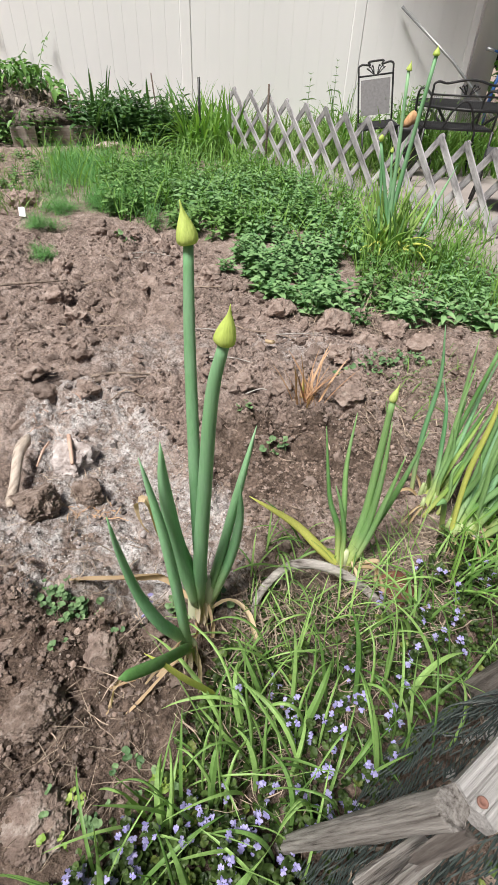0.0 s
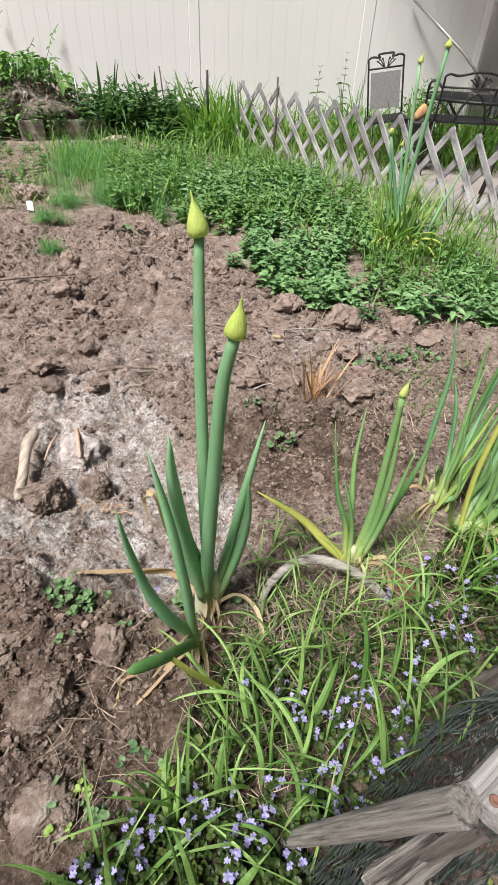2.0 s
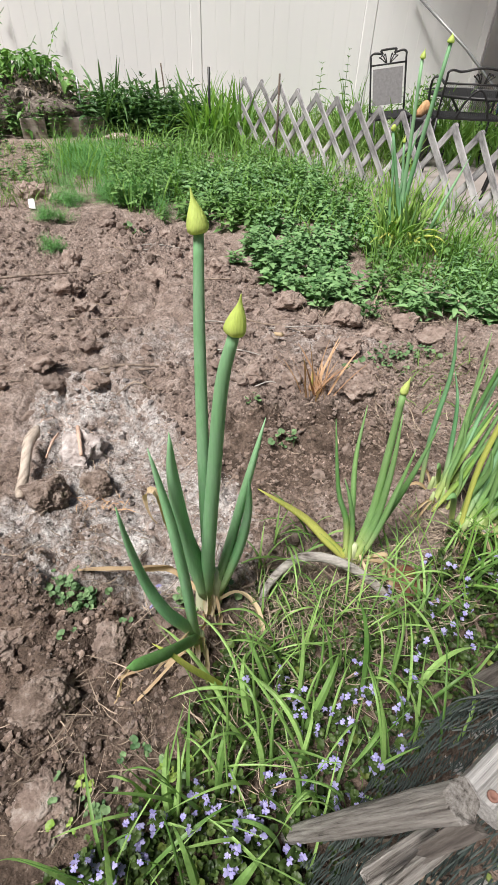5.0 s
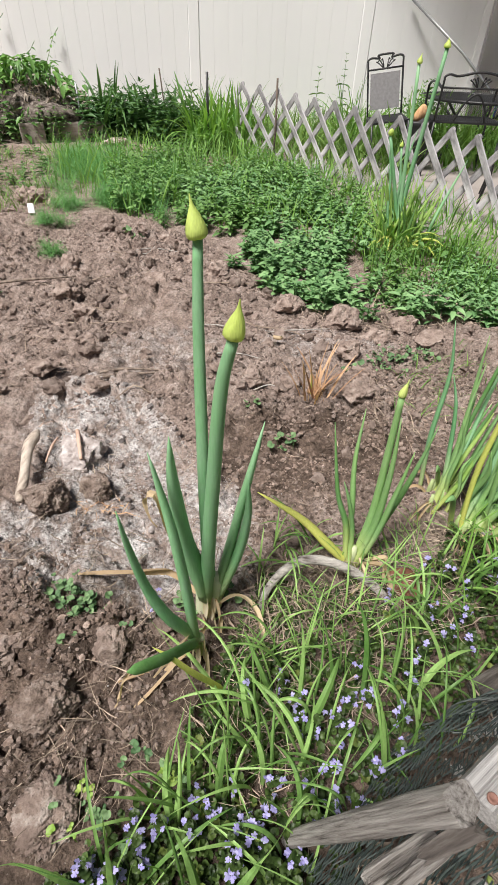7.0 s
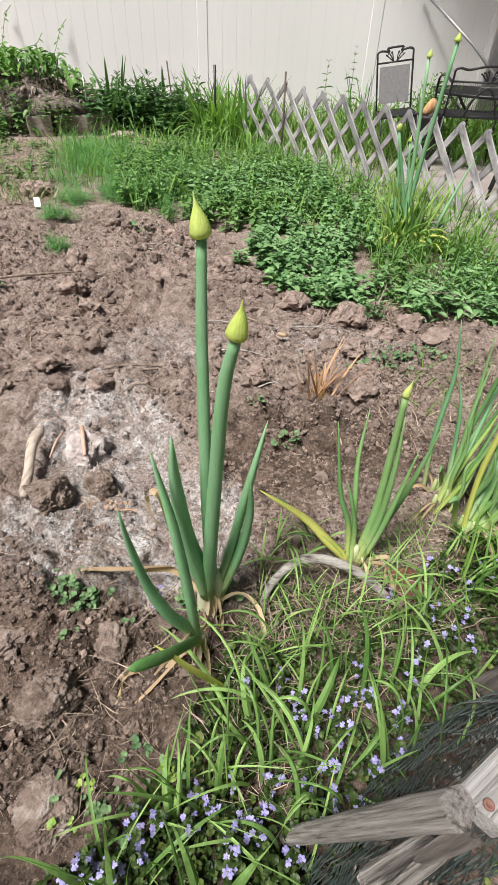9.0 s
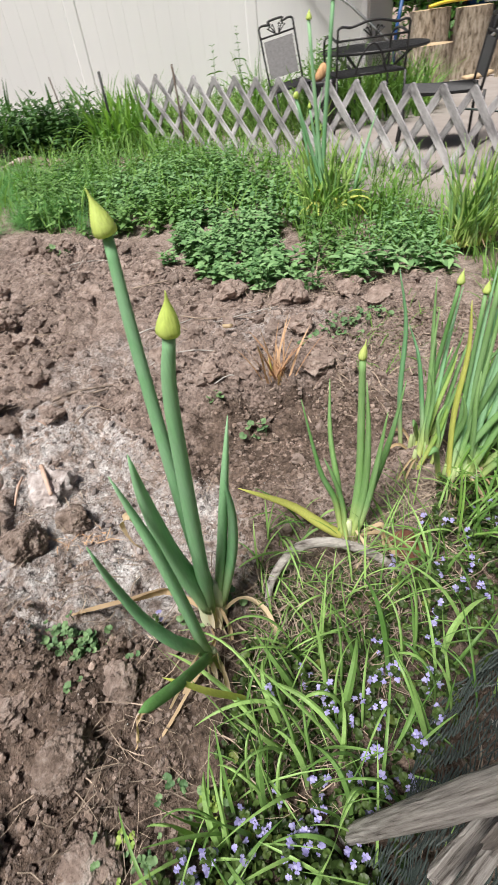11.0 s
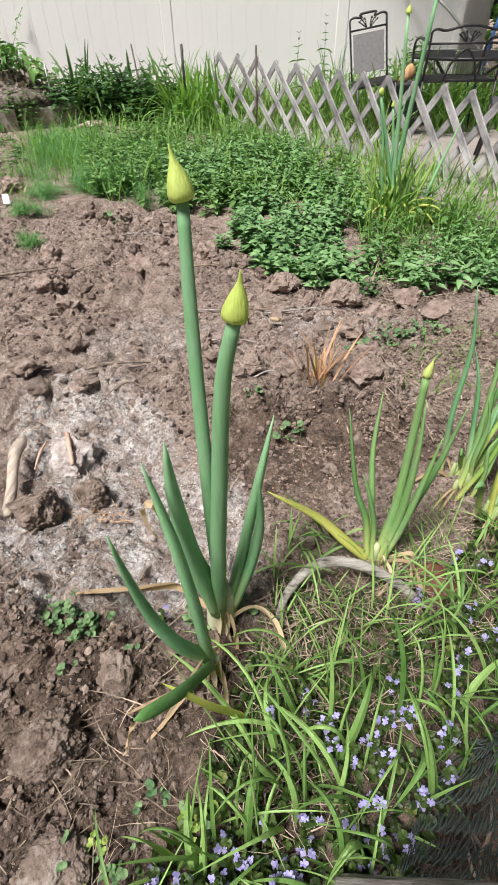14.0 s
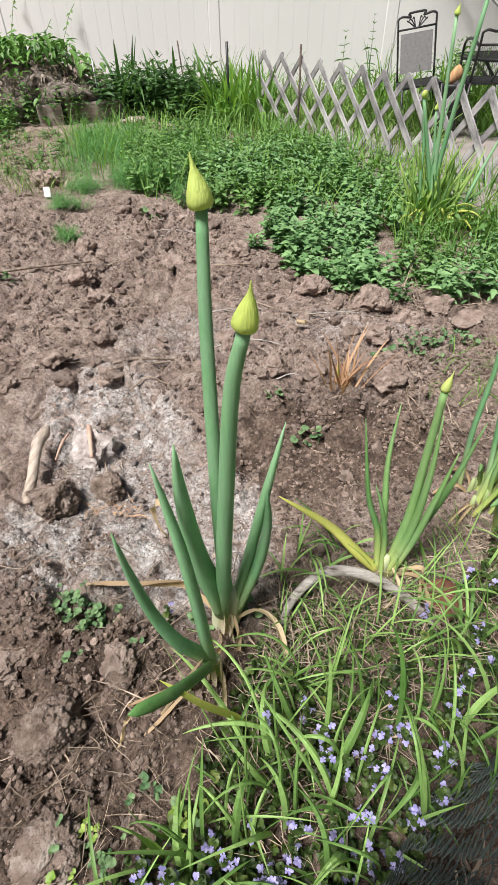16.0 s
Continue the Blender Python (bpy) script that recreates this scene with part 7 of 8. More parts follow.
def build_wire_fence():
    e = thing("wire_fence", (0.36, -0.165, 0), "low garden fence of dark mesh on grey weathered rails", "fence")
    rail_box((0.2726, -0.3728, 0.426), (0.872, 0.131, 0.432), 0.034, 0.026, RAILWOOD, e, "rail", "bleached cracked top rail", 0.05, 14, 0.002)
    rail_box((0.214, -0.402, 0.31), (0.268, -0.370, 0.325), 0.013, 0.012, BRACEWOOD, e, "rail", "split grey rail end", 0.3, 10, 0.0015)
    rail_box((0.222, -0.414, 0.352), (0.266, -0.384, 0.362), 0.010, 0.014, BRACEWOOD, e, "rail", "thin split grey rail end", 0.2, 10, 0.0015)
    rail_box((0.262, -0.446, 0.25), (0.330, -0.392, 0.262), 0.024, 0.018, RAILWOOD, e, "rail", "pale broken lower rail", 0.1, 10, 0.003)
    round_post((0.243, -0.395, 0.376), (0.2755, -0.380, 0.408), [0.005, 0.0065, 0.0075, 0.0075], OLDLOG, e, "stub", "dark split stub under the rail end", 8, 14, 0.9)
    rail_box((0.885, 0.148, 0.412), (1.66, 0.925, 0.385), 0.034, 0.03, OLDLOG, e, "rail", "bleached cracked top rail", 0.1)
    round_post((0.470, -0.113, 0.025), (0.955, 0.19, 0.035), [0.025, 0.028, 0.026, 0.029, 0.027], OLDLOG, e, "bottom_log", "dark rotten bottom log", 26, 16, 0.85)
    round_post((0.975, 0.215, 0.035), (1.42, 0.66, 0.05), [0.027, 0.03, 0.028], OLDLOG, e, "bottom_log", "dark rotten bottom log", 26, 16, 0.85)
    # The round stake that leans from the soil up to the rail.
    round_post((0.171, -0.318, -0.03), (0.2598, -0.3729, 0.431), [0.0112, 0.0128, 0.0138, 0.0146], BRACEWOOD, e, "stake", "grey round wooden stake")
    b = Vector((0.2765, -0.3715, 0.4405))
    part("bolt", Geo().lathe([(0.0015, -0.02), (0.0018, -0.001), (0.0036, 0.0), (0.004, 0.0014), (0.0033, 0.0026), (0.0022, 0.0022), (0.0012, 0.0008)], 12, b), RUST, e, "rusty bolt head")
    # Hexagonal mesh, hung slack in two folds.
    for layer, (off, cell, w) in enumerate(((0.0, 0.018, 0.0011), (0.007, 0.014, 0.0010), (0.014, 0.016, 0.0011))):
        g = Geo()
        ln, ht = 2.2, 0.42
        long = cell * 1.7
        nu, nv = int(ln / (long * 1.5)), int(ht / (cell * 0.866)) + 1

        def at(u, v):
            u = min(max(u / ln, 0), 1)
            v = v / ht
            f, r = along(FOOT, u * 0.82), along(RAIL, u)
            sag = 0.022 * math.sin(math.pi * min(v, 1)) * math.sin(u * 23 + layer * 1.9) + 0.006 * math.sin(v * 17 + u * 60 + layer) + off
            q = Vector((f[0], f[1], 0.0)).lerp(Vector(r), min(v, 1.02))
            return q + Vector((-0.62, 0.72, 0)) * (sag - 0.01 - 0.045 * min(v, 1)) + Vector((0, 0, 0.008 * math.sin(u * 41 + layer * 2)))

        for i in range(nu):
            for j in range(nv):
                u0, v0 = i * long * 1.5, (j + 0.5 * (i % 2)) * cell * 0.866
                a = at(u0, v0)
                ends = [at(u0 + long * 0.5, v0), at(u0 - long * 0.5, v0 + cell * 0.433), at(u0 - long * 0.5, v0 - cell * 0.433)]
                for q in ends:
                    d = (q - a)
                    if d.length < 1e-5:
                        continue
                    d.normalize()
                    s = d.cross(Vector((0.55, -0.55, 0.6))).normalized() * w
                    t = d.cross(s).normalized() * w * 0.7
                    k = len(g.v)
                    g.v += [tuple(a + s), tuple(a + t), tuple(a - s), tuple(a - t), tuple(q + s), tuple(q + t), tuple(q - s), tuple(q - t)]
                    g.f += [(k, k + 1, k + 5, k + 4), (k + 1, k + 2, k + 6, k + 5), (k + 2, k + 3, k + 7, k + 6), (k + 3, k, k + 4, k + 7)]
                    g.m += [0] * 4
        part("mesh_netting", g, MESHBLACK, e, "dark plastic hexagonal netting", smooth=False)


build_wire_fence()
plank = thing("plank", (0.8, -0.02, 0.02), "bleached plank lying on the ground outside the wire fence", "plank")
rail_box((0.43, -0.26, 0.02), (1.2, 0.3, 0.03), 0.12, 0.025, RAILWOOD, plank, "board", "")
straw("straw", [(0.2, -0.6), (0.6, -0.3), (1.3, 0.3), (1.1, 0.3), (0.5, -0.12), (0.25, -0.35)], 300, 0.03, 0.1, "pale dry litter outside the wire fence", 0.003)
ivy([(0.29, -0.56), (0.75, -0.3), (0.7, -0.15), (0.37, -0.37)], 480, "ground ivy outside the wire fence", 0.01, 0.05)


# ---- raised bed and vines in the far corner ----
def place(o, e):
    o.parent = e
    o.matrix_parent_inverse = e.matrix_basis.inverted()
    return o


def timber(a, b, h, w, label):
    e = thing("bed_timber", (a[0], a[1], 0), label, "timber", "raised bed timbers")
    rail_box((*a, h / 2), (*b, h / 2), w, h, TIMBER, e, "board", "", 0.0, 10, 0.006)


timber((-2.55, 4.56), (-2.36, 4.66), 0.2, 0.05, "weathered grey timber edging a raised bed")
timber((-2.34, 4.72), (-1.85, 4.93), 0.2, 0.04, "weathered grey timber edging a raised bed")
clod(-1.66, 4.72, 0.1, 61, STONE, "pale stone block beside the raised bed", "stone", 0.5, 0.4, "stone_block", "stones", 1.4)


def vine_mass():
    e = thing("stone_heap", (-2.75, 5.1, 0), "old brown earth heap under the vines", "heap")
    v, f = lump(4, 91, 0.3, 0.8)
    place(raw_mesh("earth", v * [0.75, 0.5, 0.5] + [-2.75, 5.2, 0.12], f, THICKET, kind=""), e)
    n = 1900
    u, w = U(-1, 1, n), U(0, 6.28, n)
    r = 1.02 + U(0, 0.16, n)
    pos = np.c_[-2.75 + 0.8 * r * np.cos(w) * np.sqrt(1 - u * u), 5.15 + 0.55 * r * np.sin(w) * np.sqrt(1 - u * u), 0.1 + 0.5 * r * np.abs(u)]
    keep = (pos[:, 2] > 0.52 + 0.1 * np.clip((pos[:, 0] + 2.75) / 0.3, 0, 1)) | (pos[:, 0] < -3.1) | (vnoise(pos[:, 0] / 0.25, pos[:, 1] / 0.25, 77) > 0.78)
    pos = pos[keep]
    n = len(pos)
    s = U(0.05, 0.10, n)
    v, f = placed(*OVAL, poses(pos, U(0, 6.28, n), U(-1.0, 0.1, n), U(-0.4, 0.4, n), s, s * 0.5))
    raw_mesh("creeping_vine", v, f, VINE, "green creeping vine trailing over an earth heap", "vine")
    # Dead leaves matted over the earth.
    n = 1500
    u, w = U(-0.2, 1, n), U(0, 6.28, n)
    pos = np.c_[-2.75 + 0.77 * np.cos(w) * np.sqrt(1 - u * u), 5.2 + 0.52 * np.sin(w) * np.sqrt(1 - u * u), 0.12 + 0.42 * u]
    s = U(0.03, 0.07, n)
    v, f = placed(*OVAL, poses(pos, U(0, 6.28, n), U(-1.4, 0.3, n), U(-0.8, 0.8, n), s, s * 0.45))
    raw_mesh("leaf_litter", v, f, DEADVINE, "matted grey-brown dead leaves over an earth heap", "leaves")
    n = 300
    pos = np.c_[U(-3.7, -2.2, n), U(5.0, 5.5, n), np.zeros(n)]
    pos[:, 2] = 0.53 + 0.14 * vnoise(pos[:, 0] / 0.3, pos[:, 1] / 0.3, 78) - 0.2 * np.clip((pos[:, 0] + 2.6) / 0.4, 0, 1) + U(-0.06, 0.05, n) + 0.14 * np.clip((-3.0 - pos[:, 0]) / 0.5, 0, 1)
    s = U(0.07, 0.125, n)
    v, f = placed(*OVAL, poses(pos, U(3.3, 6.2, n), U(-1.2, -0.1, n), U(-0.4, 0.4, n), s, s * 0.48))
    raw_mesh("creeping_vine", v, f, VINE, "large drooping vine leaves along the crest of a heap", "vine")
    # Runners reaching up the fence.
    for k, (x, top) in enumerate(((-3.35, 1.0), (-2.75, 0.9), (-3.05, 0.78))):
        c = thing("vine_runner", (x, 5.6, 0.5), "thin vine runner with small leaves against the fence", "vine", "vine runners")
        pts = smooth_path([(x, 5.6, 0.45), (x + 0.05, 5.8, 0.65), (x - 0.02, 6.15, top - 0.1), (x + 0.04, 6.22, top)], 12)
        part("stem", Geo().tube(pts, 0.003, 5), STEM, c)
        for q in range(6):
            p = np.array([pts[4 + q]])
            v, f = placed(*OVAL, poses(p, np.array([q * 2.1 + k]), np.array([-0.4]), np.array([0.2]), np.array([0.05]), np.array([0.03])))
            place(raw_mesh("leaf", v, f, VINE, kind=""), c)


vine_mass()
mint_patch(with_z(scatter([(-2.42, 4.62), (-2.14, 4.74), (-2.05, 4.95), (-2.4, 4.9)], 30)), 0.14, 0.34, 0.055, WEED, "weed_patch", "pale green weeds hanging over the bed timbers", "weeds", 7, OVAL, 0.55, 0.005)
mint_patch(with_z(scatter([(-2.95, 4.4), (-2.1, 4.75), (-1.95, 5.0), (-2.8, 5.0)], 60)), 0.12, 0.3, 0.055, WEED, "weed_patch", "leafy weeds spilling over the raised bed timbers", "weeds", 6, OVAL, 0.55, 0.005)
mint_patch(with_z(scatter([(-3.3, 3.4), (-2.55, 3.9), (-2.75, 4.6), (-3.5, 4.4)], 90)), 0.1, 0.28, 0.07, VINE, "weed_patch", "leafy green weeds at the edge of the bed", "weeds", 6, OVAL, 0.5, 0.005)


def rod(x, y, h, r, mat, label, dx=0.0):
    e = tagged(Geo().tube([(x, y, -0.05), (x + dx / 2, y, h / 2), (x + dx, y, h)], r, 6).ob("garden_stake", mat), label, "stake", "garden stakes")
    return e


rod(-0.79, 4.66, 0.63, 0.012, IRON, "black metal garden stake in tall grass")
rod(-1.3, 5.25, 0.62, 0.007, DARKWOOD, "brown wooden garden stake among weeds", -0.06)
rod(-2.12, 5.0, 0.5, 0.008, GREYMETAL, "thin pale metal stake beside the vines")


# ---- wrought iron garden furniture ----
def scroll_back(e, w, z0, z1, lean, sling, cloth=CHAIRMESH):
    """A chair back in the x-z plane, its top arched and filled with scrolls; +y is the rear."""
    def q(x, z):
        return (x, (z - z0) * lean, z)
    hw = w / 2
    zt = z1 - 0.055
    g = Geo().tube(smooth_path([q(-hw, z0), q(-hw, zt), q(-hw, z1 - 0.015), q(-hw + 0.03, z1), q(-hw + 0.09, z1 - 0.008), q(-0.06, z1 + 0.012), q(0, z1 + 0.016), q(0.06, z1 + 0.012), q(hw - 0.09, z1 - 0.008), q(hw - 0.03, z1), q(hw, z1 - 0.015), q(hw, zt), q(hw, z0)], 48), 0.008, 6)
    back = part("back_frame", g, IRON, e)
    part("back_rail", Geo().tube([q(-hw, zt - 0.02), q(hw, zt - 0.02)], 0.007, 6), IRON, e)
    for s in (-1, 1):
        for k in range(3):
            a = 0.5 + k * 0.45
            pts = [q(s * (0.012 + 0.05 * math.sin(t * a) * (0.6 + 0.3 * k)), zt - 0.018 + 0.062 * math.sin(t * 1.45) * (1 - 0.12 * k)) for t in np.linspace(0, 1.5, 8)]
            part("scroll", Geo().tube(smooth_path(pts, 14), 0.0045, 5), IRON, back)
    if sling:
        g = Geo()
        n = 12
        vs = [q(x, z) for z in np.linspace(z0 + 0.05, zt - 0.045, n) for x in np.linspace(-hw + 0.02, hw - 0.02, 5)]
        vs += [(a, b + 0.004, c) for a, b, c in vs]
        fs = [(i * 5 + j, i * 5 + j + 1, i * 5 + j + 6, i * 5 + j + 5) for i in range(n - 1) for j in range(4)]
        fs += [tuple(k + 5 * n for k in reversed(f)) for f in fs]
        part("back_panel", g.add(vs, fs), cloth, e, "grey mesh back panel")
    else:
        # Expanded metal: thin strips crossing on the slant.
        g = Geo()
        zm = zt - 0.02
        for k in range(-40, 41):
            for sg in (1, -1):
                pts = [(k * 0.014 + sg * (z - z0) * 0.55, z) for z in np.linspace(z0, zm, 30)]
                pts = [p for p in pts if abs(p[0]) < hw]
                if len(pts) > 1:
                    g.tube([q(*pts[0]), q(*pts[-1])], 0.0011, 3, cap=False)
        part("back_mesh", g, IRON, e, "black expanded metal back")
        part("back_arch", Geo().tube(smooth_path([q(-hw * 0.45, z0), q(-hw * 0.3, (z0 + zm) / 2), q(0, zm - 0.03), q(hw * 0.3, (z0 + zm) / 2), q(hw * 0.45, z0)], 16), 0.007, 6), IRON, e)


def lattice_sheet(name, c, rx, ry, e, round_=True, step=0.022):
    """An expanded-metal sheet: crossed strips inside a rim."""
    g = Geo()
    for s in (1, -1):
        k = -rx - ry
        while k < rx + ry:
            pts = []
            for t in np.linspace(-max(rx, ry), max(rx, ry), 60):
                x, y = t, s * (t - k)
                ok = (x / rx) ** 2 + (y / ry) ** 2 < 1 if round_ else abs(x) < rx and abs(y) < ry
                if ok:
                    pts.append((c[0] + x, c[1] + y, c[2]))
            if len(pts) > 1:
                g.tube([pts[0], pts[-1]], 0.0042, 4, cap=False)
            k += step * 1.42
    part(name, g, IRON, e)


def chair(at, turn, w, zt, label, sling=True, arms=True, cloth=CHAIRMESH):
    e = thing("garden_chair", (0, 0, 0), label, "chair", "garden chairs")
    zs = 0.40 if zt > 0.75 else 0.36 if zt > 0.635 else 0.31
    scroll_back(e, w, zs, zt, 0.16, sling, cloth)
    if cloth is DARKSLING:
        part("seat", Geo().box((0, -0.21, zs + 0.004), (w - 0.02, 0.42, 0.012), Matrix.Rotation(radians(-3), 3, 'X'), 0, 0.005), cloth, e, "dark grey sling seat")
    else:
        lattice_sheet("seat", (0, -0.22, zs), w / 2, 0.21, e, False)
    part("seat_rim", Geo().tube([(-w / 2, 0, zs), (-w / 2, -0.42, zs), (w / 2, -0.42, zs), (w / 2, 0, zs), (-w / 2, 0, zs)], 0.009, 6), IRON, e)
    for x, y in ((-1, 0.02), (1, 0.02), (-1, -0.42), (1, -0.42)):
        part("leg", Geo().tube([(x * w / 2, y, zs), (x * w / 2 * 1.02, y, 0.15), (x * w / 2 * 1.08, y * 1.05, 0.0)], 0.009, 6), IRON, e)
    for x in (-1, 1) if arms else ():
        part("armrest", Geo().tube(smooth_path([(x * w / 2, 0.03, zs + 0.2), (x * w / 2 * 1.05, -0.2, zs + 0.23), (x * w / 2 * 1.05, -0.4, zs + 0.19), (x * w / 2, -0.42, zs)], 12), 0.009, 6), IRON, e)
    e.matrix_basis = pose(*at, 0, 0, turn)
    return e


_c = chair((0.80, 4.42, 0.0), 0, 0.272, 0.79, "tall black iron garden chair with a grey mesh back", True, False)
_c.matrix_basis = pose(0.80, 4.42, 0.0, 0, -8.5, 0)
chair((1.29, 3.88, PZ - 0.005), 180, 0.5, 0.64, "wide black wrought iron armchair with a scrolled back", False)
chair((1.70, 3.0, PZ - 0.005), 252, 0.42, 0.63, "black iron garden chair with a dark grey sling back", True, False, DARKSLING)

TX, TY, TZ, TRX, TRY = 1.52, 4.72, 0.525, 0.44, 0.55
table = thing("garden_table", (TX, TY, PZ), "black expanded metal garden table with an oval top", "table")
lattice_sheet("tabletop", (TX, TY, TZ), TRX, TRY, table, True, 0.026)
part("rim", Geo().tube([(TX + TRX * math.cos(a), TY + TRY * math.sin(a), TZ) for a in np.linspace(0, 2 * math.pi, 48)], 0.013, 6, cap=False), IRON, table)
for a in (0.8, 2.4, 3.9, 5.5):
    part("leg", Geo().tube(smooth_path([(TX + 0.38 * math.cos(a), TY + 0.38 * math.sin(a), TZ - 0.01), (TX + 0.16 * math.cos(a), TY + 0.14 * math.sin(a), 0.32), (TX + 0.34 * math.cos(a), TY + 0.34 * math.sin(a), PZ)], 10), 0.011, 6), IRON, table)
v, f = lump(2, 95, 0.1, 1.0)
v = np.c_[v[:, 0] * (0.7 - 0.5 * v[:, 2]), v[:, 1] * (0.8 - 0.3 * v[:, 2]), v[:, 2] + 0.35 * v[:, 0]]
raw_mesh("firewood_split", v * [0.075, 0.05, 0.07] + [0.97, 4.1, 0.46], f, SPLITWOOD, "orange split firewood chunk standing on a pot", "firewood", kind="")
tagged(Geo().lathe([(0.07, 0.05), (0.1, 0.2), (0.11, 0.38), (0.12, 0.4), (0.1, 0.41), (0.09, 0.36)], 16, (0.97, 4.1, 0.0)).ob("flower_pot", BLACKPLASTIC), "black plastic plant pot behind the lattice", "pot")

# Pole leaning on the fence.
tagged(Geo().tube([(1.05, 6.2, 1.22), (1.62, 5.95, 0.81), (2.35, 5.6, 0.16)], 0.014, 8).ob("pole", GREYMETAL), "pale grey pole leaning against the fence", "pole")

# ---- tools on and behind the logs ----
sc = thing("scooter", (2.12, 6.0, PZ), "blue push scooter with grey handlebars behind the table", "scooter")
part("column", Geo().tube([(2.10, 6.0, PZ + 0.08), (2.11, 6.0, 0.55), (2.16, 6.0, 0.86)], 0.018, 8), BLUEPAINT, sc)
bar = part("handlebar", Geo().tube(smooth_path([(1.95, 6.0, 0.92), (2.05, 6.0, 0.905), (2.16, 6.0, 0.86), (2.23, 6.0, 0.885), (2.31, 6.0, 0.90)], 12), 0.011, 6), BLUEPAINT, sc)
for a, b in (((1.94, 6.0, 0.922), (2.02, 6.0, 0.91)), ((2.25, 6.0, 0.892), (2.32, 6.0, 0.902))):
    part("grip", Geo().tube([a, b], 0.017, 8), GREYMETAL, bar, "grey grip")
part("deck", Geo().box((2.1, 6.22, PZ + 0.085), (0.1, 0.42, 0.025), None, 0, 0.01), BLUEPAINT, sc)
for y in (5.97, 6.46):
    part("wheel", Geo().lathe([(0.02, -0.015), (0.06, -0.015), (0.072, 0), (0.06, 0.015), (0.02, 0.015)], 18, (2.1, y, PZ + 0.072), M=Matrix.Rotation(radians(90), 3, 'Y')), BLACKPLASTIC, sc)

axe = thing("splitting_axe", (2.8, 6.05, 0.7), "yellow-handled splitting axe lying across log tops", "axe")
part("handle", Geo().tube(smooth_path([(2.42, 5.95, 0.715), (2.6, 5.98, 0.735), (2.85, 6.03, 0.735), (3.1, 6.05, 0.725)], 14), 0.021, 8, flat=0.7), YELLOW, axe)
part("head", Geo().add([(3.04, 5.98, 0.69), (3.14, 5.99, 0.685), (3.14, 6.09, 0.685), (3.04, 6.09, 0.69), (3.07, 6.0, 0.76), (3.115, 6.0, 0.76), (3.115, 6.08, 0.76), (3.07, 6.08, 0.76)], [(0, 1, 2, 3), (4, 7, 6, 5), (0, 4, 5, 1), (1, 5, 6, 2), (2, 6, 7, 3), (3, 7, 4, 0)]), GREYMETAL, axe, "steel head", smooth=False)
tagged(Geo().tube([(3.0, 6.45, PZ), (3.35, 6.3, 0.45), (3.72, 6.15, 0.79)], 0.016, 8).ob("garden_pole", GREYMETAL), "grey tool handle leaning on the logs", "handle")

# Split wood and bark scraps by the logs.
for k, (x, y, a, b) in enumerate(((2.95, 5.85, 0.14, 0.055), (3.12, 5.95, 0.11, 0.05), (3.62, 5.75, 0.06, 0.04))):
    v, f = lump(2, 200 + k, 0.3, 0.7)
    tagged(raw_mesh("firewood_split", v * [a, b, b] + [x, y, PZ + b * 0.5], f, LOGEND, "pale split firewood beside the log rounds", "firewood", kind=""), group="split firewood")


# ---- carport at the end of the patio ----
def build_carport():
    e = thing("carport", (6.5, 7.5, 0), "open carport with dark board walls and a flat roof", "carport", kind="structure")
    part("roof", Geo().box((8.3, 7.6, 2.35), (5.0, 9.0, 0.15), Matrix.Rotation(radians(-4), 3, 'Z'), 0, 0.02), DARKWALL, e, smooth=False)
    # Extra slab out of view, added to keep sun off the far wall.
    part("roof", Geo().box((4.7, 10.2, 2.33), (2.4, 4.2, 0.15), None, 0, 0.02), DARKWALL, e, smooth=False)
    part("back_wall", Geo().box((8.9, 8.0, 1.2), (0.12, 9.0, 2.4), None, 0, 0.01), DARKWALL, e, smooth=False)
    for k in range(22):
        part("wall_board", Geo().box((3.95 + 0.225 * k, 10.6, 1.2), (0.215, 0.05, 2.4), None, 0, 0.006), DARKWALL, e, smooth=False)
    part("wall_board", Geo().box((6.4, 10.66, 1.2), (5.0, 0.04, 2.4)), DARKWALL, e, smooth=False)
    for k in range(9):
        part("siding_board", Geo().box((7.55, 7.0, 0.18 + 0.2 * k), (0.03, 1.0, 0.195), Matrix.Rotation(radians(3), 3, 'Y'), 0, 0.004), SIDING, e, smooth=False)
    part("corner_post", Geo().box((7.5, 7.52, 1.1), (0.12, 0.1, 2.2), None, 0, 0.006), VINYL, e, smooth=False)


build_carport()

fz = thing("freezer", (6.75, 8.5, PZ), "pale blue-white chest freezer with dark sides in the carport", "freezer")
dvec = (Vector((6.63, 7.95, 0)) - Vector((6.34, 9.12, 0))).normalized()
nvec = Vector((-dvec.y, dvec.x, 0))
mid = Vector((6.485, 8.535, 0))
RZ = Matrix((dvec, nvec, (0, 0, 1))).transposed()
sgn = 1 if (nvec.x > 0) else -1
part("body", Geo().box(mid + nvec * sgn * 0.36 + Vector((0, 0, PZ + 0.50)), (1.18, 0.66, 0.88), RZ, 0, 0.01), BLACKPLASTIC, fz, smooth=False)
for z, h in ((0.33, 0.44), (0.74, 0.34)):
    part("front_panel", Geo().box(mid + nvec * sgn * 0.015 + Vector((0, 0, PZ + z)), (1.18, 0.035, h), RZ, 0, 0.012), WHITEMETAL, fz, "pale enamel front", smooth=False)
part("lid", Geo().box(mid + nvec * sgn * 0.34 + Vector((0, 0, PZ + 0.97)), (1.2, 0.72, 0.06), RZ, 0, 0.015), WHITEMETAL, fz, smooth=False)
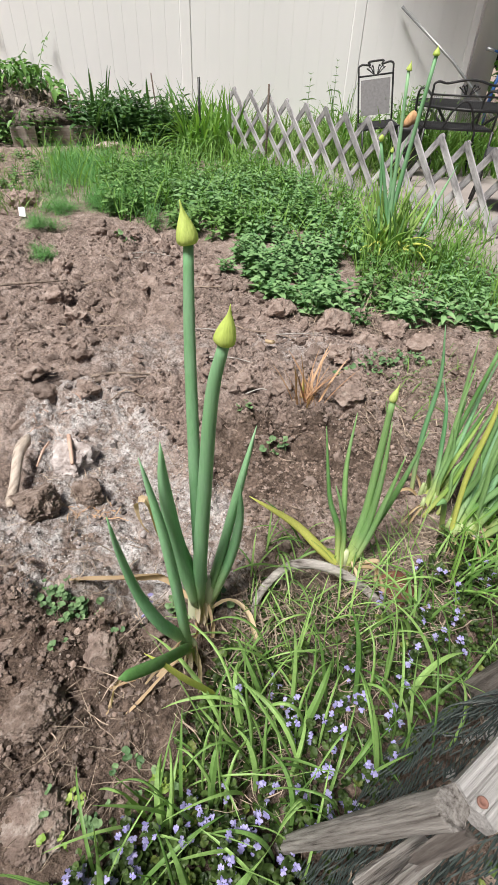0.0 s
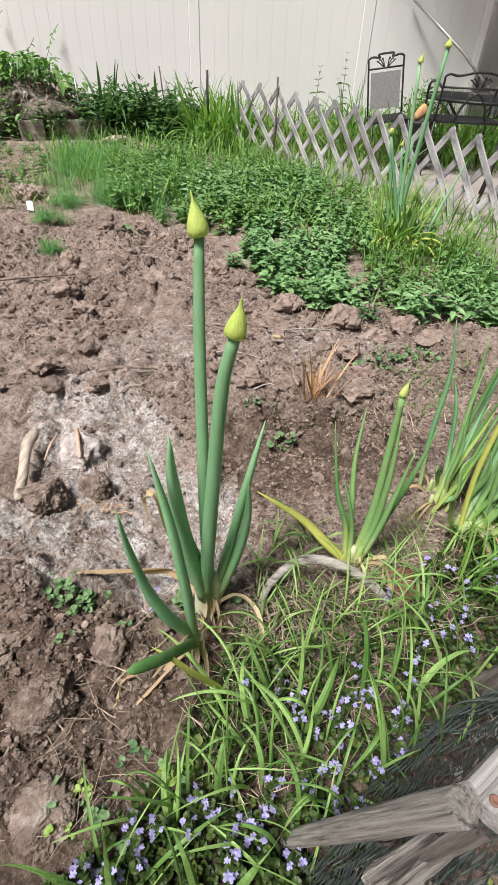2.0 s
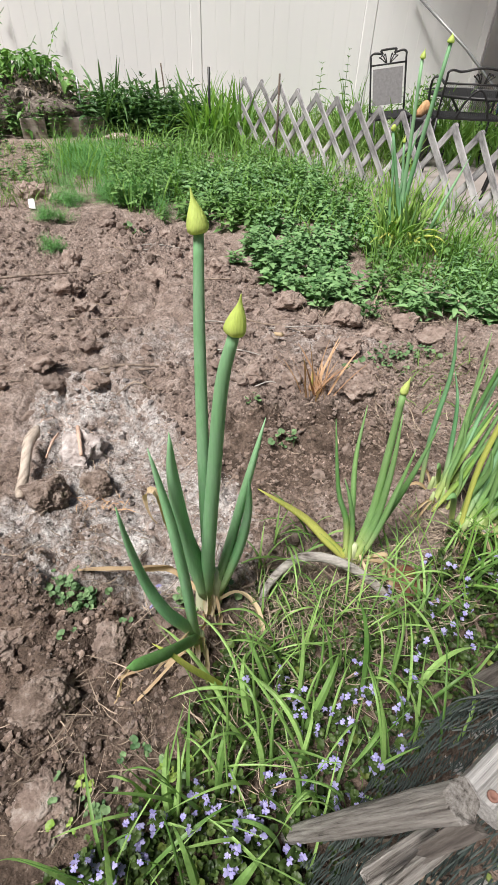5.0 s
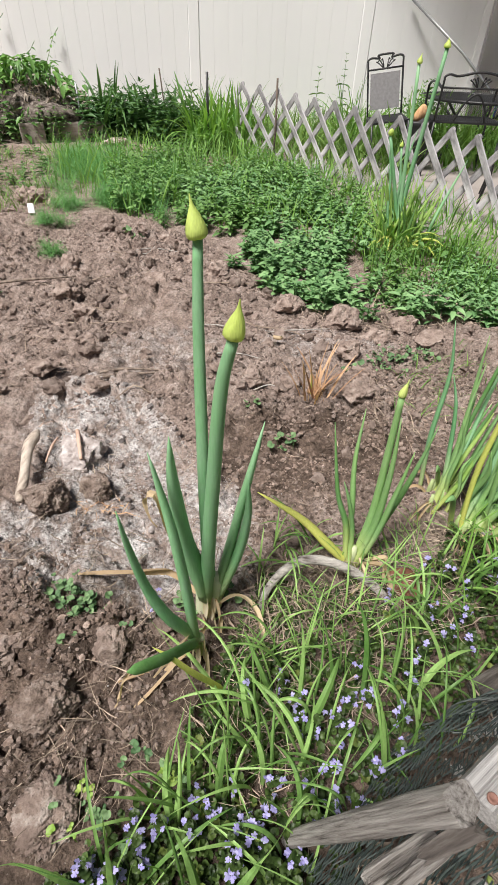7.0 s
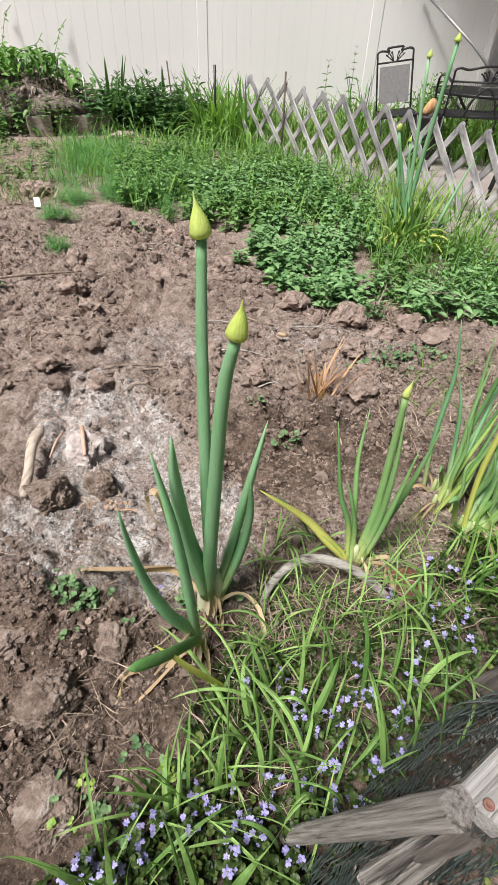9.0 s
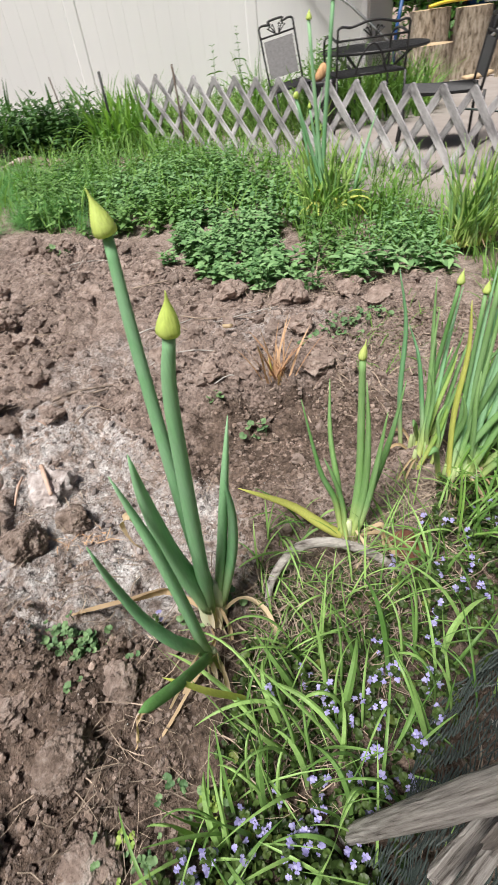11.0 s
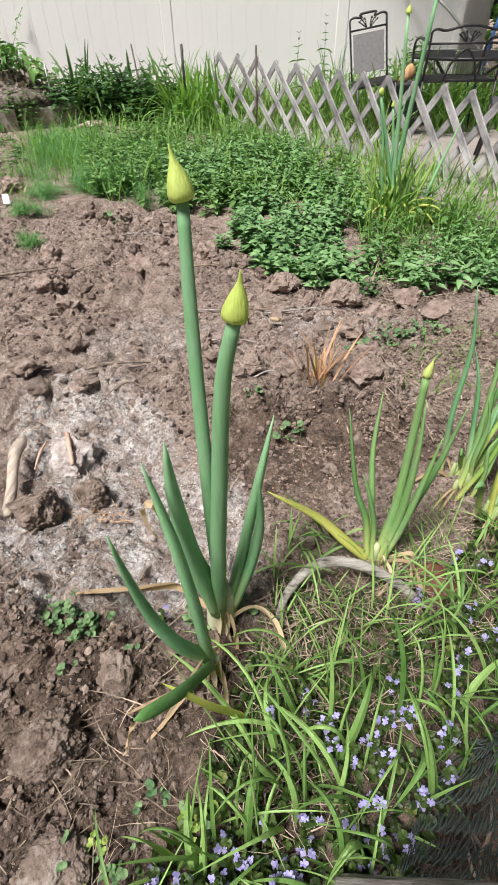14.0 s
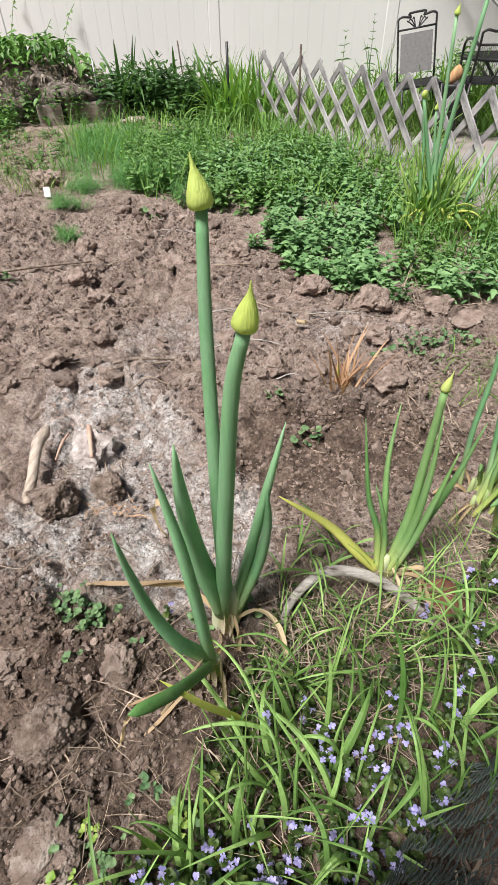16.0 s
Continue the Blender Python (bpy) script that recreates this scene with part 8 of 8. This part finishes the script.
for a in (-0.55, 0.55):
    part("foot", Geo().lathe([(0.03, 0), (0.03, 0.07)], 10, mid + dvec * a + nvec * sgn * 0.08 + Vector((0, 0, PZ))), BLACKPLASTIC, fz)

ds = thing("downspout", (5.75, 7.0, PZ), "white metal downspout bent along the concrete", "downspout")
part("elbow", Geo().tube(smooth_path([(5.45, 6.75, PZ + 0.05), (5.9, 7.0, PZ + 0.05), (6.35, 7.2, PZ + 0.08), (6.5, 7.22, 0.3), (6.5, 7.22, 1.9)], 20), 0.055, 8, flat=0.8), VINYL, ds)

bn = thing("rubbish_bin", (5.75, 5.75, PZ), "black wheeled plastic rubbish bin on the patio", "bin")
part("body", Geo().add([(5.48, 5.76, 0.14), (5.80, 5.76, 0.14), (5.80, 6.04, 0.14), (5.48, 6.04, 0.14), (5.42, 5.7, 1.0), (5.86, 5.7, 1.0), (5.86, 6.1, 1.0), (5.42, 6.1, 1.0)], [(3, 2, 1, 0), (4, 5, 6, 7), (0, 1, 5, 4), (1, 2, 6, 5), (2, 3, 7, 6), (3, 0, 4, 7)]), BLACKPLASTIC, bn, smooth=False)
part("lid", Geo().box((5.64, 5.9, 1.03), (0.48, 0.44, 0.06), None, 0, 0.02), BLACKPLASTIC, bn)
for y in (5.78, 6.02):
    part("wheel", Geo().lathe([(0.03, -0.025), (0.09, -0.025), (0.1, 0), (0.09, 0.025), (0.03, 0.025)], 16, (5.52, y, PZ + 0.1), M=Matrix.Rotation(radians(90), 3, 'X')), BLACKPLASTIC, bn)

# Workbench, cabinet and odds and ends in the shade.
wb = thing("workbench", (5.6, 9.6, PZ), "dark red wooden workbench deep in the carport", "workbench")
part("worktop", Geo().box((5.45, 9.75, 0.86), (1.5, 0.6, 0.05), None, 0, 0.006), REDPAINT, wb, smooth=False)
for x in (4.78, 6.05):
    for y in (9.5, 10.0):
        part("leg", Geo().box((x, y, 0.45), (0.08, 0.08, 0.78), None, 0, 0.006), REDPAINT, wb, smooth=False)
cb = thing("tool_cabinet", (4.95, 9.2, PZ), "bright red metal tool cabinet in the carport", "cabinet")
part("body", Geo().box((4.93, 9.1, 0.68), (0.24, 0.3, 0.5), None, 0, 0.012), BRIGHTRED, cb, smooth=False)
part("plinth", Geo().box((4.93, 9.1, 0.25), (0.24, 0.3, 0.36), None, 0, 0.01), BLACKPLASTIC, cb, smooth=False)
bk = thing("bucket", (3.95, 8.0, PZ), "blue plastic bucket on a dark crate", "bucket")
part("pail", Geo().lathe([(0.1, 0.62), (0.13, 0.9), (0.14, 0.9), (0.12, 0.63)], 18, (3.75, 7.9, 0.0)), BLUEPAINT, bk)
tagged(Geo().box((3.75, 7.9, 0.345), (0.4, 0.4, 0.55), None, 0, 0.02).ob("crate", BLACKPLASTIC), "dark plastic storage crate behind the logs", "crate")
tagged(Geo().box((4.3, 8.6, 0.52), (0.5, 0.5, 0.9), Matrix.Rotation(0.3, 3, 'Z'), 0, 0.05).ob("covered_grill", BLACKPLASTIC), "black covered barbecue grill in the shade", "grill")
tagged(Geo().tube([(4.5, 8.9, PZ), (4.55, 9.2, 0.8), (4.6, 9.5, 1.6)], 0.02, 6).ob("garden_pole", REDPAINT), "dark wooden tool handle standing in the carport", "handle")

# White ribbed panel leaning beside the patio, with a grey post.
wp = thing("vent_panel", (2.8, 2.4, PZ), "white ribbed metal panel leaning by the patio", "panel")
part("sheet", Geo().add([(2.79, 2.41, PZ), (2.74, 2.41, 0.12), (2.73, 2.41, 0.37), (2.88, 2.41, 0.53), (3.06, 2.43, 0.50), (3.08, 2.43, 0.12), (2.79, 2.425, PZ), (2.74, 2.425, 0.12), (2.73, 2.425, 0.37), (2.88, 2.425, 0.53), (3.06, 2.445, 0.50), (3.08, 2.445, 0.12)], [(0, 1, 2, 3, 4, 5), (11, 10, 9, 8, 7, 6)] + [(i, i + 6, (i + 1) % 6 + 6, (i + 1) % 6) for i in range(6)]), VINYL, wp, smooth=False)
for k in range(22):
    t = k / 21
    p = Vector((2.78, 2.405, 0.12)).lerp(Vector((3.0, 2.42, 0.46)), t)
    part("rib", Geo().box(p, (0.15, 0.006, 0.006), Matrix.Rotation(radians(35), 3, 'Y'), 0, 0.002), VINYL, wp, smooth=False)
tagged(Geo().box((3.0, 2.3, 0.45), (0.09, 0.09, 0.8), Matrix.Rotation(0.2, 3, 'Z'), 0, 0.006).ob("gate_post", GREYWOOD, smooth=False), "weathered grey wooden gate post", "post")

# Cord strung from the lattice, with pale wraps.
cord = thing("cord", (1.6, 2.3, 0.3), "dark green cord strung from the lattice end", "cord")
part("line", Geo().tube(smooth_path([(1.30, 2.42, 0.37), (1.55, 2.3, 0.335), (1.72, 2.05, 0.305), (1.86, 1.6, 0.30), (1.95, 1.2, 0.305), (2.05, 0.6, 0.33)], 30), 0.0055, 6), MESHBLACK, cord)
part("wrap", Geo().tube(smooth_path([(1.74, 1.98, 0.307), (1.84, 1.66, 0.305), (1.93, 1.3, 0.308)], 12), 0.0065, 6, wobble=0.5), GREYWOOD, cord, "pale frayed wrap")
tagged(Geo().tube([(2.06, 0.6, -0.05), (2.05, 0.6, 0.4)], 0.015, 6).ob("garden_stake", DARKWOOD), "dark wooden stake holding a cord", "stake", "garden stakes")

# Timber curb and leaf litter where bed meets slab.
cu = thing("edging_board", (1.1, 1.8, 0), "mossy timber edging board along the slab", "timber")
rail_box((0.86, 2.22, 0.025), (1.36, 1.45, 0.025), 0.05, 0.07, DARKWOOD, cu, "board", "", 0.0, 12, 0.005)


# ---- trees and hedge behind the fence ----
def hedge(c, size, n, s0, s1, label, foot=None):
    """A trunked shrub with a ragged crown of leaf clumps."""
    e = thing("shrub", (c[0], c[1], 0), label, "shrub", "shrubs")
    fx, fy = foot or c[:2]
    for k in range(4):
        a = k * 1.6
        part("trunk", Geo().tube(smooth_path([(fx + 0.1 * math.cos(a), fy + 0.1 * math.sin(a), -0.05), (fx + 0.2 * math.cos(a), fy + 0.2 * math.sin(a), c[2] * 0.8), (c[0] + size[0] * 0.6 * math.cos(a), c[1] + size[1] * 0.6 * math.sin(a), c[2] + 0.2)], 8), [0.05, 0.045, 0.04, 0.035, 0.03, 0.025, 0.02, 0.012], 7), DARKWOOD, e)
    cl = np.array(c) + rng.normal(0, 0.55, (70, 3)) * size
    pos = cl[rng.integers(0, 70, n)] + rng.normal(0, 0.16, (n, 3)) * (np.array(size) ** 0.5)
    pos[:, 2] = np.maximum(pos[:, 2], 0.1)
    s = U(s0, s1, n)
    v, f = placed(*OVAL, poses(pos, U(0, 6.28, n), U(-0.9, 0.3, n), U(-0.6, 0.6, n), s, s * 0.5))
    o = raw_mesh("crown", v, f, HEDGE, kind="stuff")
    o.parent = e
    o.matrix_parent_inverse = e.matrix_basis.inverted()


hedge((3.5, 8.1, 1.1), (0.75, 0.5, 0.75), 2600, 0.06, 0.13, "leafy green shrub behind the log rounds")
hedge((3.6, 9.4, 2.2), (1.0, 0.8, 1.2), 2600, 0.08, 0.16, "tall green shrub beside the carport")

# Crown kept above the view, set towards the sun to shade the fence corner.
hedge((1.45, 6.05, 2.75), (0.7, 0.55, 0.3), 1500, 0.08, 0.15, "unseen leafy crown shading the corner of the fence", (1.15, 7.0))

# House wall behind the viewer, closing the yard.
hs = thing("house", (0, -6.5, 0), "pale house wall behind the garden", "house", kind="structure")
part("wall", Geo().box((1.0, -6.5, 1.6), (14, 0.2, 3.2)), SIDING, hs, smooth=False)

straw("straw", [(-2.9, 4.2), (-2.5, 3.2), (-1.7, 2.5), (-1.3, 2.5), (-1.7, 3.4), (-2.1, 4.3)], 800, 0.04, 0.2, "pale dead stalks on dry soil at the bed's edge", 0.0035)
